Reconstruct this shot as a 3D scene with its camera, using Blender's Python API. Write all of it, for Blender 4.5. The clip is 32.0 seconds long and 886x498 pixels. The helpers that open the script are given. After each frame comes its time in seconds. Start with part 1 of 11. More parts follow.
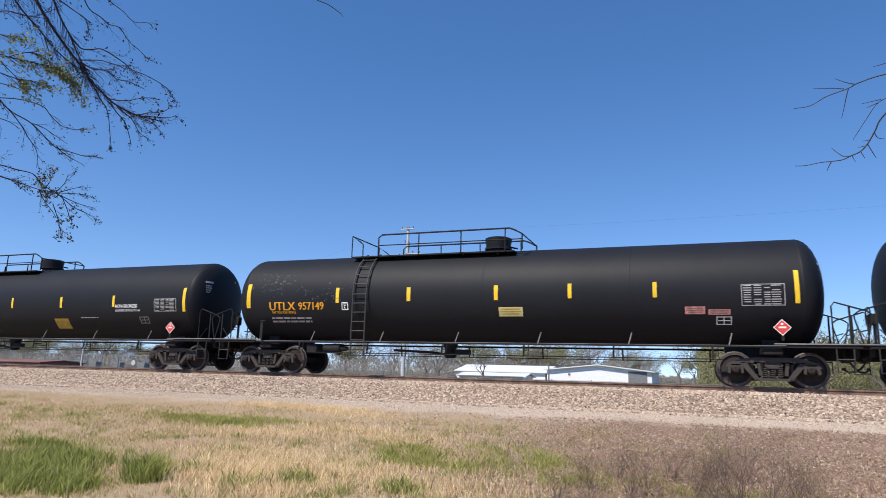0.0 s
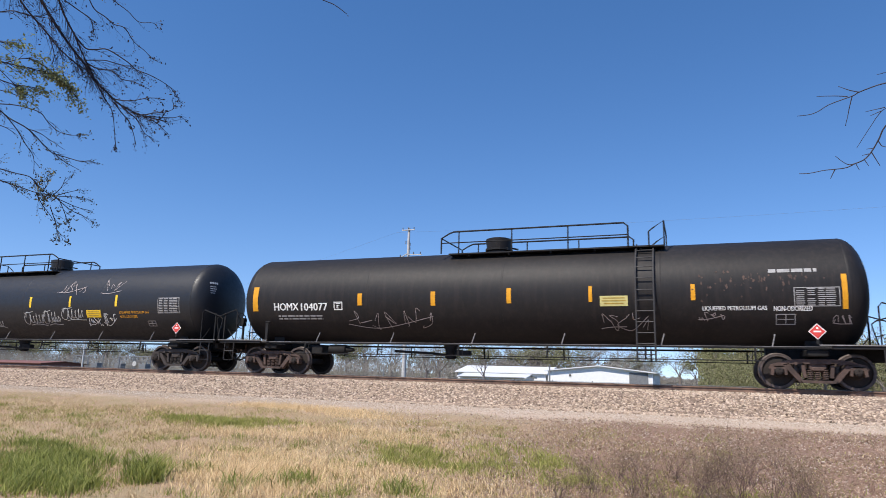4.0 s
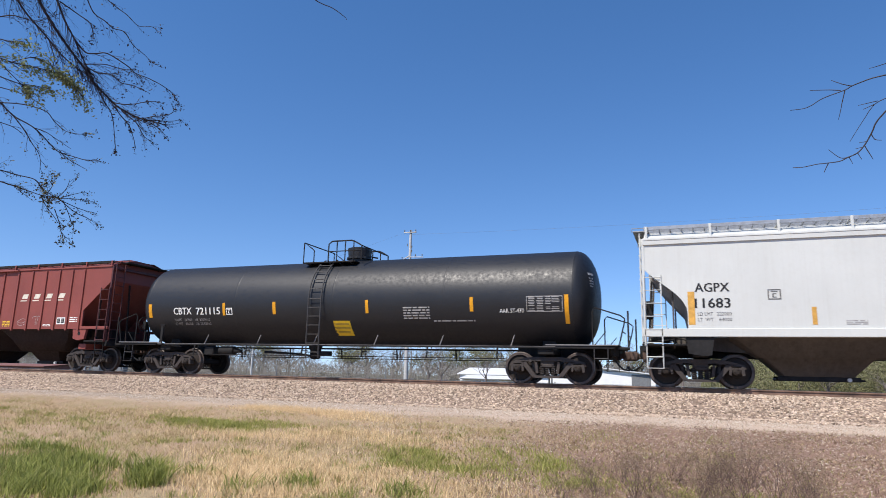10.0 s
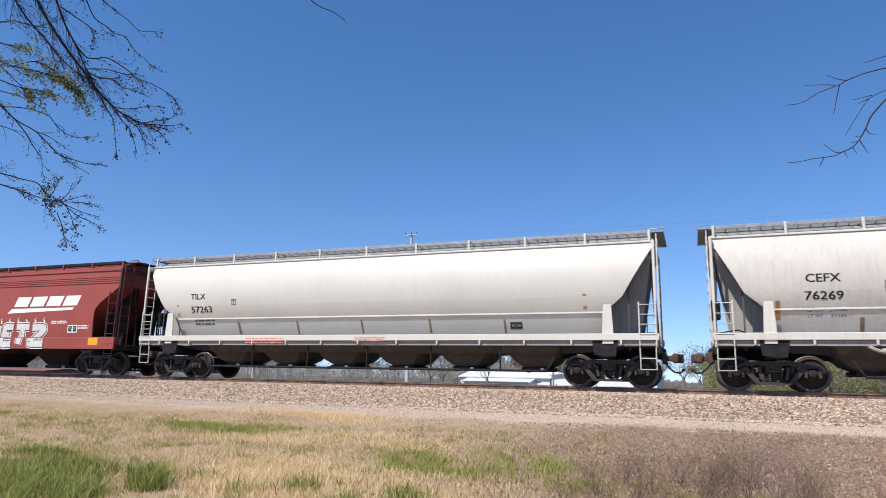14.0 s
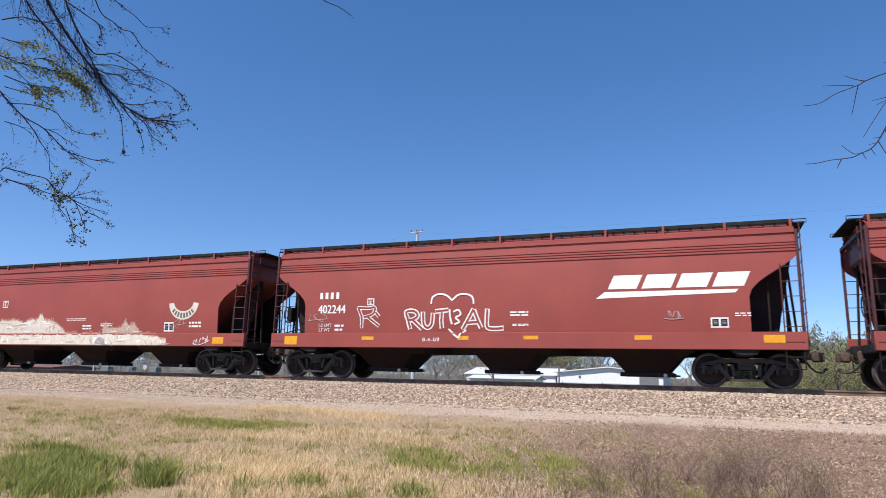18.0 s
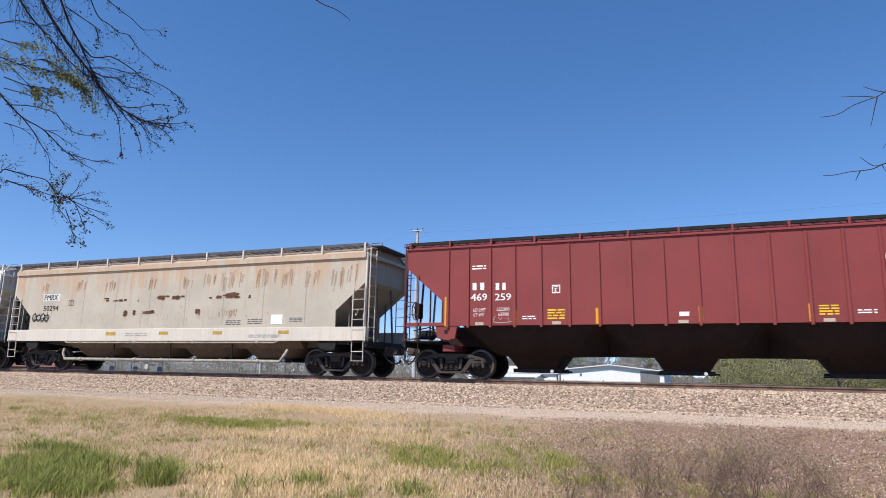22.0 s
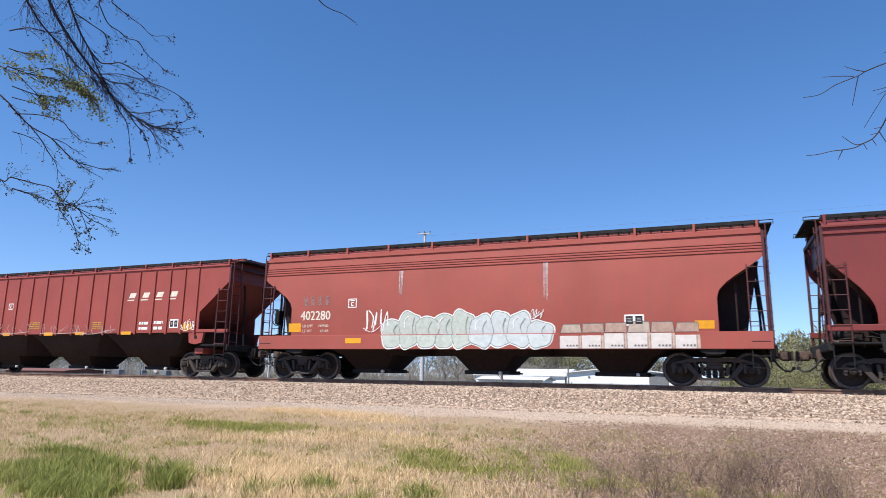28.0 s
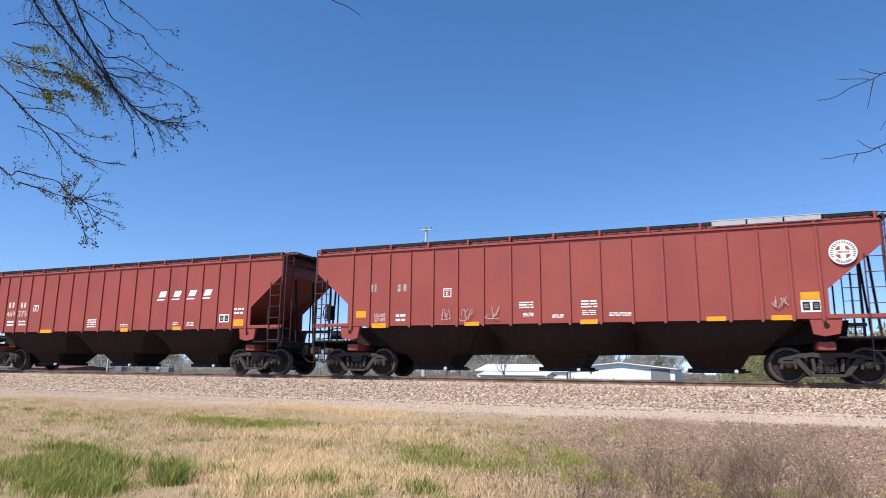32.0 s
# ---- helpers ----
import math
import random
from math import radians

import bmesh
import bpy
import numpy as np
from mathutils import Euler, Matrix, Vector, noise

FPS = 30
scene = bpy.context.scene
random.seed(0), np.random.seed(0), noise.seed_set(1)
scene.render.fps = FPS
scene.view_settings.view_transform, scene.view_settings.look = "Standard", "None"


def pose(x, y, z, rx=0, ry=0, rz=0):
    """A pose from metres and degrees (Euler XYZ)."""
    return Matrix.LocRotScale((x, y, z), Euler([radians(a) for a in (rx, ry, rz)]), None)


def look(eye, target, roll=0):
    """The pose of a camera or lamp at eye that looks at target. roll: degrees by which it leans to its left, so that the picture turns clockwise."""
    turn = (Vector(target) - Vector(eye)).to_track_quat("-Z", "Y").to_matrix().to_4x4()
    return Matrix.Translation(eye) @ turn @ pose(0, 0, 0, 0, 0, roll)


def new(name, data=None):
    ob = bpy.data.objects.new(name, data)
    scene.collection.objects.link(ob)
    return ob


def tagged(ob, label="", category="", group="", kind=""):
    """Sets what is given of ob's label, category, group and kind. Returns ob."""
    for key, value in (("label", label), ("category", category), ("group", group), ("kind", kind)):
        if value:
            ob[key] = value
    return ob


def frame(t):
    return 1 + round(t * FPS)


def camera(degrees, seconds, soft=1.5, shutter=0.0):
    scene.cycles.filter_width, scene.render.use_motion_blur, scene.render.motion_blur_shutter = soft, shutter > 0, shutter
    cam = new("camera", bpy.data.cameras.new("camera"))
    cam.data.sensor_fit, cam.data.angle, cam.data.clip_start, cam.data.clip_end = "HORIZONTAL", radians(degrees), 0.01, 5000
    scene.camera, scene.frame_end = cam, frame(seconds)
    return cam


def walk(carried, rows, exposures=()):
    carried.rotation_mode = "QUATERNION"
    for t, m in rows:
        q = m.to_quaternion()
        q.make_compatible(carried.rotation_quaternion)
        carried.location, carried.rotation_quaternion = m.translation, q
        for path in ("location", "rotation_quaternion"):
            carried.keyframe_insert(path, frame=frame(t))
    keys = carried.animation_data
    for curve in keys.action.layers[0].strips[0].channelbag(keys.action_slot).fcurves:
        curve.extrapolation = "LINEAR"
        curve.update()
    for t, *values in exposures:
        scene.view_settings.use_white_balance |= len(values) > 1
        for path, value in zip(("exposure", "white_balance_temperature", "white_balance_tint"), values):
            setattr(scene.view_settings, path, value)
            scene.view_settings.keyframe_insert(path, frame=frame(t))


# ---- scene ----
# camera, path -------------------------------------------------------------
EYE = (0.0, -20.16, 0.156)
PAN = [  # seconds, turn, tilt, lean
    (0, -20.99, 10.85, 1.58), (0.5, -20.99, 10.84, 1.59), (1, -20.98, 10.86, 1.62), (1.5, -20.98, 10.88, 1.63),
    (2, -21.01, 10.87, 1.63), (2.5, -21.03, 10.87, 1.62), (3, -21.04, 10.88, 1.59), (3.5, -21.06, 10.90, 1.57),
    (5.5, -21.07, 11.00, 1.63), (6, -21.06, 10.99, 1.63), (6.5, -21.05, 10.98, 1.58), (7, -21.04, 10.99, 1.53),
    (7.5, -21.02, 11.01, 1.49), (8, -21.02, 11.03, 1.47), (8.5, -21.08, 11.07, 1.47), (9, -21.15, 11.07, 1.46),
    (9.5, -21.22, 11.09, 1.46), (10, -21.23, 11.13, 1.46), (10.5, -21.21, 11.15, 1.46), (11, -21.21, 11.16, 1.42),
    (11.5, -21.22, 11.18, 1.36), (12, -21.23, 11.21, 1.34), (12.5, -21.29, 11.25, 1.33), (13, -21.31, 11.29, 1.28),
    (13.5, -21.31, 11.32, 1.24), (14, -21.31, 11.35, 1.21), (14.5, -21.31, 11.37, 1.24), (16.5, -21.69, 11.15, 1.36),
    (17, -21.74, 11.15, 1.35), (17.5, -21.79, 11.13, 1.33), (18, -21.82, 11.09, 1.31), (18.5, -21.84, 11.07, 1.29),
    (19, -21.87, 11.05, 1.29), (19.5, -21.87, 11.01, 1.26), (20, -21.86, 10.98, 1.21), (20.5, -21.84, 10.95, 1.18),
    (21, -21.83, 10.92, 1.15), (21.5, -21.84, 10.92, 1.13), (22, -21.87, 10.94, 1.11), (22.5, -21.91, 10.97, 1.12),
    (23, -21.91, 10.99, 1.09), (23.5, -21.91, 11.01, 1.05), (24, -21.96, 11.05, 1.01), (24.5, -22.07, 11.07, 1.02),
    (25, -22.17, 11.08, 1.02), (25.5, -22.23, 11.10, 1.03), (27.5, -22.54, 11.21, 0.98), (28, -22.54, 11.19, 0.97),
    (28.5, -22.54, 11.15, 0.94), (29, -22.55, 11.11, 0.91), (29.5, -22.56, 11.06, 0.86), (30, -22.59, 11.03, 0.82),
    (30.5, -22.60, 11.00, 0.81), (31, -22.61, 10.94, 0.78), (31.5, -22.63, 10.88, 0.77), (32, -22.65, 10.83, 0.76),
]
FOV = 69.06
SPEED = (14.312, -0.4581, 0.2219, -0.0138)

def eye_pose(turn, tilt, lean):
    return pose(*EYE, 90 + tilt, 0, -turn) @ pose(0, 0, 0, 0, 0, lean)


cam = camera(FOV, 32.0, soft=0.6, shutter=0.06)
walk(cam, [(t, eye_pose(a, b, c)) for t, a, b, c in PAN], exposures=[(0, 0.51), (23.9, 0.50), (24.9, 0.27), (25.6, 0.29), (27.4, 0.64), (32, 0.64)])

# daylight -----------------------------------------------------------------
SUN_UP, SUN_SIDE = 52.0, 24.0          # height, and turn to the left of straight behind the eye
world = bpy.data.worlds.new("world")
scene.world = world
world.use_nodes = True
wn = world.node_tree.nodes
sky = wn.new("ShaderNodeTexSky")
sky.sky_type = "NISHITA"
sky.sun_disc = False
sky.sun_elevation = radians(SUN_UP)
sky.sun_rotation = radians(180 + SUN_SIDE)
sky.altitude, sky.air_density, sky.dust_density, sky.ozone_density = 200, 1.0, 0.0, 3.5
way = wn.new("ShaderNodeTexCoord")
lift = wn.new("ShaderNodeVectorMath")
lift.inputs[1].default_value = (0, 0, 0.085)
world.node_tree.links.new(way.outputs["Generated"], lift.inputs[0])
world.node_tree.links.new(lift.outputs[0], sky.inputs["Vector"])
wn["Background"].inputs["Strength"].default_value = 0.085
vivid = wn.new("ShaderNodeHueSaturation")
vivid.inputs["Saturation"].default_value, vivid.inputs["Value"].default_value = 1.24, 1.41
world.node_tree.links.new(sky.outputs[0], vivid.inputs["Color"])
tint = wn.new("ShaderNodeMix")
tint.data_type, tint.blend_type = "RGBA", "MULTIPLY"
tint.inputs[0].default_value = 1.0
tint.inputs[7].default_value = (1.28, 1.03, 1.035, 1)
world.node_tree.links.new(vivid.outputs[0], tint.inputs[6])
world.node_tree.links.new(tint.outputs[2], wn["Background"].inputs[0])
sun = new("sun", bpy.data.lights.new("sun", "SUN"))
sun.data.energy, sun.data.angle, sun.data.color = 4.0, radians(0.5), (1.0, 0.93, 0.845)
sun_way = Vector((-math.sin(radians(SUN_SIDE)) * math.cos(radians(SUN_UP)), -math.cos(radians(SUN_SIDE)) * math.cos(radians(SUN_UP)), math.sin(radians(SUN_UP))))
sun.matrix_world = look(sun_way * 60, (0, 0, 0))


# mesh tools ---------------------------------------------------------------
class Shape:
    """Collects faces for one mesh."""

    def __init__(self):
        self.v, self.f = [], []

    def add(self, v, f):
        n = len(self.v)
        self.v.extend(tuple(p) for p in v)
        self.f.extend(tuple(i + n for i in q) for q in f)
        return self

    def box(self, x, y, z, sx, sy, sz, b=0.012, m=None):
        """A box round (x, y, z), its edges chamfered by b."""
        h = (sx / 2, sy / 2, sz / 2)
        b = min(b, 0.4 * min(h))
        v, f, at = [], [], {}
        for i in (-1, 1):
            for j in (-1, 1):
                for k in (-1, 1):
                    for ax in range(3):
                        p = [i * h[0], j * h[1], k * h[2]]
                        for o in range(3):
                            if o != ax:
                                p[o] -= math.copysign(b, p[o])
                        at[i, j, k, ax] = len(v)
                        v.append(p)
        for ax in range(3):
            a, c = [o for o in range(3) if o != ax]
            for s in (-1, 1):
                q = []
                for da, dc in ((-1, -1), (1, -1), (1, 1), (-1, 1)):
                    key = [0, 0, 0]
                    key[ax], key[a], key[c] = s, da, dc
                    q.append(at[key[0], key[1], key[2], ax])
                f.append(q if (s > 0) == (ax != 1) else q[::-1])
            for da in (-1, 1):
                for dc in (-1, 1):
                    k0, k1 = [0, 0, 0], [0, 0, 0]
                    k0[ax], k1[ax] = -1, 1
                    for k in (k0, k1):
                        k[a], k[c] = da, dc
                    q = [at[(*k0, a)], at[(*k1, a)], at[(*k1, c)], at[(*k0, c)]]
                    f.append(q if (da * dc > 0) == (ax == 1) else q[::-1])
        for i in (-1, 1):
            for j in (-1, 1):
                for k in (-1, 1):
                    q = [at[i, j, k, 0], at[i, j, k, 1], at[i, j, k, 2]]
                    f.append(q if i * j * k > 0 else q[::-1])
        out = []
        for p in v:
            p = Vector(p)
            if m is not None:
                p = m @ p
            out.append((p.x + x, p.y + y, p.z + z))
        return self.add(out, f)

    def bar(self, p, q, w, h, b=0.008):
        """A square bar from p to q."""
        p, q = Vector(p), Vector(q)
        d = q - p
        m = d.to_track_quat("X", "Z").to_matrix()
        c = (p + q) / 2
        return self.box(c.x, c.y, c.z, d.length, w, h, b, m)

    def tube(self, path, r, n=7, caps=True):
        """A round bar along a path; r is one radius or one for each point."""
        path = [Vector(p) for p in path]
        r = r if hasattr(r, "__len__") else [r] * len(path)
        v, f = [], []
        up = None
        for i, p in enumerate(path):
            d = (path[min(i + 1, len(path) - 1)] - path[max(i - 1, 0)]).normalized()
            if up is None:
                up = Vector((0, 0, 1)) if abs(d.z) < 0.9 else Vector((0, 1, 0))
            a = d.cross(up).normalized()
            up = a.cross(d).normalized()
            for k in range(n):
                w = 2 * math.pi * k / n
                v.append(p + (a * math.cos(w) + up * math.sin(w)) * r[i])
        for i in range(len(path) - 1):
            for k in range(n):
                f.append((i * n + k, i * n + (k + 1) % n, (i + 1) * n + (k + 1) % n, (i + 1) * n + k))
        if caps:
            f.append(tuple(range(n))[::-1])
            f.append(tuple((len(path) - 1) * n + k for k in range(n)))
        return self.add(v, f)

    def turned(self, rings, n=24, axis="y", at=(0, 0, 0)):
        """A turned body: rings of (along the axis, radius)."""
        v, f = [], []
        for a, r in rings:
            for k in range(n):
                w = 2 * math.pi * k / n
                c, s = math.cos(w) * r, math.sin(w) * r
                p = (c, a, s) if axis == "y" else (a, c, s) if axis == "x" else (c, s, a)
                v.append((p[0] + at[0], p[1] + at[1], p[2] + at[2]))
        for i in range(len(rings) - 1):
            for k in range(n):
                f.append((i * n + k, i * n + (k + 1) % n, (i + 1) * n + (k + 1) % n, (i + 1) * n + k))
        f.append(tuple(range(n))[::-1])
        f.append(tuple((len(rings) - 1) * n + k for k in range(n)))
        return self.add(v, f)

    def plate(self, poly, y0, y1):
        """A flat plate: an outline in x and z, from y0 to y1."""
        n = len(poly)
        v = [(x, y0, z) for x, z in poly] + [(x, y1, z) for x, z in poly]
        f = [tuple(range(n)), tuple(range(2 * n - 1, n - 1, -1))]
        f += [(i, i + n, (i + 1) % n + n, (i + 1) % n) for i in range(n)]
        return self.add(v, f)

    def loft(self, loops, caps=True):
        n = len(loops[0])
        v = [p for lp in loops for p in lp]
        f = []
        for i in range(len(loops) - 1):
            for k in range(n):
                f.append((i * n + k, i * n + (k + 1) % n, (i + 1) * n + (k + 1) % n, (i + 1) * n + k))
        if caps:
            f.append(tuple(range(n))[::-1])
            f.append(tuple((len(loops) - 1) * n + k for k in range(n)))
        return self.add(v, f)

    def mesh(self, name, material, smooth=38, fix=True):
        me = bpy.data.meshes.new(name)
        me.from_pydata(self.v, [], self.f)
        if fix:
            bm = bmesh.new()
            bm.from_mesh(me)
            bmesh.ops.recalc_face_normals(bm, faces=bm.faces)
            bm.to_mesh(me)
            bm.free()
        me.materials.append(material)
        if smooth:
            me.shade_smooth()
            me.set_sharp_from_angle(angle=radians(smooth))
        return me


SHARED = {}


def part(name, shape, material, parent, label="", key=None, at=(0, 0, 0), smooth=38):
    """One mesh object under a thing or a part; alike parts share a mesh by their key."""
    if key is None:
        me = shape().mesh(name, material, smooth) if callable(shape) else shape.mesh(name, material, smooth)
    else:
        key = (key, material.name)
        if key not in SHARED:
            SHARED[key] = shape().mesh(name, material, smooth)
        me = SHARED[key]
    ob = new(name, me)
    ob.parent = parent
    ob.location = at
    if label:
        ob["label"] = label
    return ob


# materials ----------------------------------------------------------------
def nodes(name):
    m = bpy.data.materials.new(name)
    m.use_nodes = True
    nt = m.node_tree
    return m, nt, nt.nodes["Principled BSDF"]


def link(nt, a, b):
    nt.links.new(a, b)


def tex(nt, scale, stretch=(1, 1, 1), detail=4.0, rough=0.6, coords="Object"):
    co = nt.nodes.new("ShaderNodeTexCoord")
    mp = nt.nodes.new("ShaderNodeMapping")
    mp.inputs["Scale"].default_value = stretch
    link(nt, co.outputs[coords], mp.inputs[0])
    n = nt.nodes.new("ShaderNodeTexNoise")
    n.inputs["Scale"].default_value = scale
    n.inputs["Detail"].default_value = detail
    n.inputs["Roughness"].default_value = rough
    link(nt, mp.outputs[0], n.inputs["Vector"])
    return n.outputs["Fac"]


def ramp(nt, fac, lo, hi, a=0.0, b=1.0):
    r = nt.nodes.new("ShaderNodeMapRange")
    r.inputs[1].default_value, r.inputs[2].default_value = lo, hi
    r.inputs[3].default_value, r.inputs[4].default_value = a, b
    link(nt, fac, r.inputs[0])
    return r.outputs[0]


def mix(nt, fac, a, b):
    m = nt.nodes.new("ShaderNodeMix")
    m.data_type = "RGBA"
    for sock, val in ((m.inputs[0], fac), (m.inputs[6], a), (m.inputs[7], b)):
        if hasattr(val, "is_linked"):
            link(nt, val, sock)
        elif isinstance(val, tuple):
            sock.default_value = (*val[:3], 1)
        else:
            sock.default_value = val
    return m.outputs[2]


def bump(nt, bsdf, fac, strength, dist=0.01):
    b = nt.nodes.new("ShaderNodeBump")
    b.inputs["Strength"].default_value, b.inputs["Distance"].default_value = strength, dist
    link(nt, fac, b.inputs["Height"])
    link(nt, b.outputs[0], bsdf.inputs["Normal"])


def shade(c, k):
    return tuple(x * k for x in c)


def surface(name, col, rough=0.6, metal=0.0, var=0.25, scale=6.0, fine=60.0, rel=0.15, other=None, spec=0.5):
    """Plain surface: two scales of variation and a fine relief."""
    m, nt, b = nodes(name)
    n1, n2 = tex(nt, scale), tex(nt, fine, detail=2)
    c = mix(nt, ramp(nt, n1, 0.35, 0.68), shade(col, 1 + var), other or shade(col, 1 - var))
    c = mix(nt, ramp(nt, n2, 0.3, 0.7, 0, 0.5), c, shade(col, 1 - var))
    link(nt, c, b.inputs["Base Color"])
    link(nt, ramp(nt, n1, 0.3, 0.7, rough - 0.08, min(1, rough + 0.1)), b.inputs["Roughness"])
    b.inputs["Metallic"].default_value = metal
    b.inputs["Specular IOR Level"].default_value = spec
    bump(nt, b, n2, rel, 0.004)
    return m


def paint(name, col, rough=0.42, dirt=(0.16, 0.12, 0.09), grime=0.35, streak=0.4, fade=0.15, spec=0.4, dent=0.22, sheen=0.12):
    """Car paint: faded in patches, with road dirt and vertical rain streaks."""
    m, nt, b = nodes(name)
    big, small = tex(nt, 0.55, detail=5), tex(nt, 9.0, detail=5, rough=0.7)
    run = tex(nt, 1.0, (7.0, 7.0, 0.28), detail=4, rough=0.65)
    run2 = tex(nt, 1.0, (26.0, 26.0, 0.6), detail=2)
    c = mix(nt, ramp(nt, big, 0.32, 0.7), shade(col, 1 + fade), shade(col, 1 - fade))
    c = mix(nt, ramp(nt, small, 0.5, 0.75, 0, grime * 0.5), c, dirt)
    c = mix(nt, ramp(nt, run, 0.47, 0.78, 0, streak), c, dirt)
    c = mix(nt, ramp(nt, run2, 0.5, 0.8, 0, streak * 0.5), c, shade(dirt, 0.8))
    link(nt, c, b.inputs["Base Color"])
    link(nt, ramp(nt, small, 0.3, 0.7, rough - sheen * 0.7, rough + sheen * 1.3), b.inputs["Roughness"])
    b.inputs["Specular IOR Level"].default_value = spec
    bump(nt, b, big, dent, 0.03)
    return m


BLACK = paint("tank_black", (0.0095, 0.0103, 0.0128), 0.58, (0.015, 0.0155, 0.0175), 0.3, 0.22, 0.2, 0.22, 0.04, 0.02)
BLACK_GLOSS = paint("tank_black_gloss", (0.023, 0.025, 0.030), 0.46, (0.015, 0.015, 0.017), 0.4, 0.2, 0.2, 0.45, 0.03, 0.03)
BLACK_SATIN = paint("tank_black_satin", (0.0115, 0.0125, 0.0155), 0.46, (0.017, 0.0175, 0.020), 0.3, 0.2, 0.15, 0.45)
BLACK_WORN = paint("tank_black_worn", (0.014, 0.013, 0.013), 0.55, (0.050, 0.037, 0.032), 0.5, 0.4, 0.25, 0.26, 0.05, 0.03)
RED = paint("oxide_red", (0.240, 0.053, 0.045), 0.5, (0.17, 0.063, 0.047), 0.3, 0.3, 0.12, 0.3)
RED_WARM = paint("warm_oxide_red", (0.286, 0.063, 0.050), 0.5, (0.20, 0.075, 0.055), 0.3, 0.3, 0.12, 0.3)
RED_PALE = paint("faded_red", (0.318, 0.076, 0.057), 0.55, (0.22, 0.10, 0.075), 0.35, 0.35, 0.12, 0.3)
RED_MOTTLED = paint("mottled_brown_red", (0.225, 0.060, 0.050), 0.55, (0.205, 0.085, 0.068), 0.55, 0.25, 0.15, 0.25)
RED_DEEP = paint("deep_red", (0.222, 0.042, 0.038), 0.45, (0.16, 0.06, 0.05), 0.25, 0.25, 0.12, 0.35)
RED_DARK = paint("maroon", (0.186, 0.036, 0.031), 0.45, (0.12, 0.05, 0.04), 0.25, 0.25, 0.12, 0.35)
WHITE_SOFT = paint("greyed_white", (0.565, 0.572, 0.54), 0.45, (0.43, 0.41, 0.36), 0.3, 0.16, 0.05, 0.35)
WHITE = paint("white_paint", (0.68, 0.675, 0.635), 0.4, (0.52, 0.50, 0.46), 0.25, 0.22, 0.03, 0.4)
GREY_WHITE = paint("pale_grey", (0.60, 0.575, 0.505), 0.45, (0.44, 0.39, 0.31), 0.3, 0.15, 0.05, 0.35)
RUSTED_TUBE = paint("dirty_pale_grey", (0.60, 0.57, 0.50), 0.5, (0.40, 0.325, 0.25), 0.5, 0.35, 0.08, 0.3)
CREAM = paint("soiled_cream", (0.46, 0.405, 0.335), 0.5, (0.29, 0.23, 0.17), 0.55, 0.5, 0.08, 0.3)


def rust_washed(name, col, stain, z0, z1):
    """Faded paint with tan rust wash that runs down from the roof edge."""
    m, nt, b = nodes(name)
    co = nt.nodes.new("ShaderNodeTexCoord")
    sp = nt.nodes.new("ShaderNodeSeparateXYZ")
    link(nt, co.outputs["Object"], sp.inputs[0])
    big, small = tex(nt, 0.7, detail=5), tex(nt, 11.0, detail=5, rough=0.7)
    run = tex(nt, 1.0, (4.5, 4.5, 0.35), detail=5, rough=0.7)
    k = nt.nodes.new("ShaderNodeMath")
    k.operation = "MULTIPLY_ADD"
    link(nt, run, k.inputs[0])
    k.inputs[1].default_value = 6.5
    link(nt, sp.outputs[2], k.inputs[2])
    c = mix(nt, ramp(nt, big, 0.35, 0.68), shade(col, 1.06), shade(col, 0.88))
    c = mix(nt, ramp(nt, small, 0.48, 0.75, 0, 0.3), c, shade(stain, 0.8))
    c = mix(nt, ramp(nt, k.outputs[0], z0 + 3.25, z1 + 3.25, 0, 0.7), c, stain)
    c = mix(nt, ramp(nt, run, 0.56, 0.80, 0, 0.45), c, shade(stain, 0.75))
    link(nt, c, b.inputs["Base Color"])
    b.inputs["Roughness"].default_value = 0.55
    bump(nt, b, big, 0.15, 0.03)
    return m


RUSTY = rust_washed("rust_washed_grey", (0.455, 0.415, 0.335), (0.47, 0.31, 0.185), 3.0, 3.9)
CREAM_SOILED = paint("stained_cream", (0.60, 0.56, 0.48), 0.5, (0.45, 0.36, 0.265), 0.5, 0.45, 0.08, 0.3)
RUNG_RED = paint("dark_red_gear", (0.085, 0.028, 0.029), 0.5, (0.06, 0.03, 0.03), 0.3, 0.2, 0.12, 0.3)
# grime on red paint, darkened further by the under-body shade held in the colour
GRIME_SHADE_RED = paint("grimy_shaded_red", (0.022, 0.0125, 0.0115), 0.75, (0.016, 0.012, 0.011), 0.6, 0.5, 0.3, 0.2)
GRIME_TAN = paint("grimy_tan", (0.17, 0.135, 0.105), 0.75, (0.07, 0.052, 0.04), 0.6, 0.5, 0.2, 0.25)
# mid grey; on the shear plates it paints pale body colour in half shade
GREY_MID = paint("mid_grey", (0.30, 0.285, 0.26), 0.7, (0.16, 0.14, 0.12), 0.5, 0.4, 0.15, 0.25)
# dirty pale paint, with the shade of bays and end notches mixed into its tone
GRIME_SHADE_GREY = paint("grimy_shaded_grey", (0.090, 0.078, 0.068), 0.7, (0.04, 0.032, 0.026), 0.6, 0.5, 0.2, 0.25)
IRON = surface("truck_iron", (0.038, 0.032, 0.030), 0.7, 0.0, 0.45, 5, 40, 0.3, (0.070, 0.056, 0.049), 0.25)
IRON_WARM = surface("rusty_iron", (0.085, 0.052, 0.040), 0.8, 0.1, 0.35, 5, 40, 0.3, (0.05, 0.035, 0.03))
WHEEL = surface("wheel_steel", (0.024, 0.020, 0.018), 0.85, 0.0, 0.35, 8, 50, 0.2, (0.050, 0.039, 0.033), 0.2)
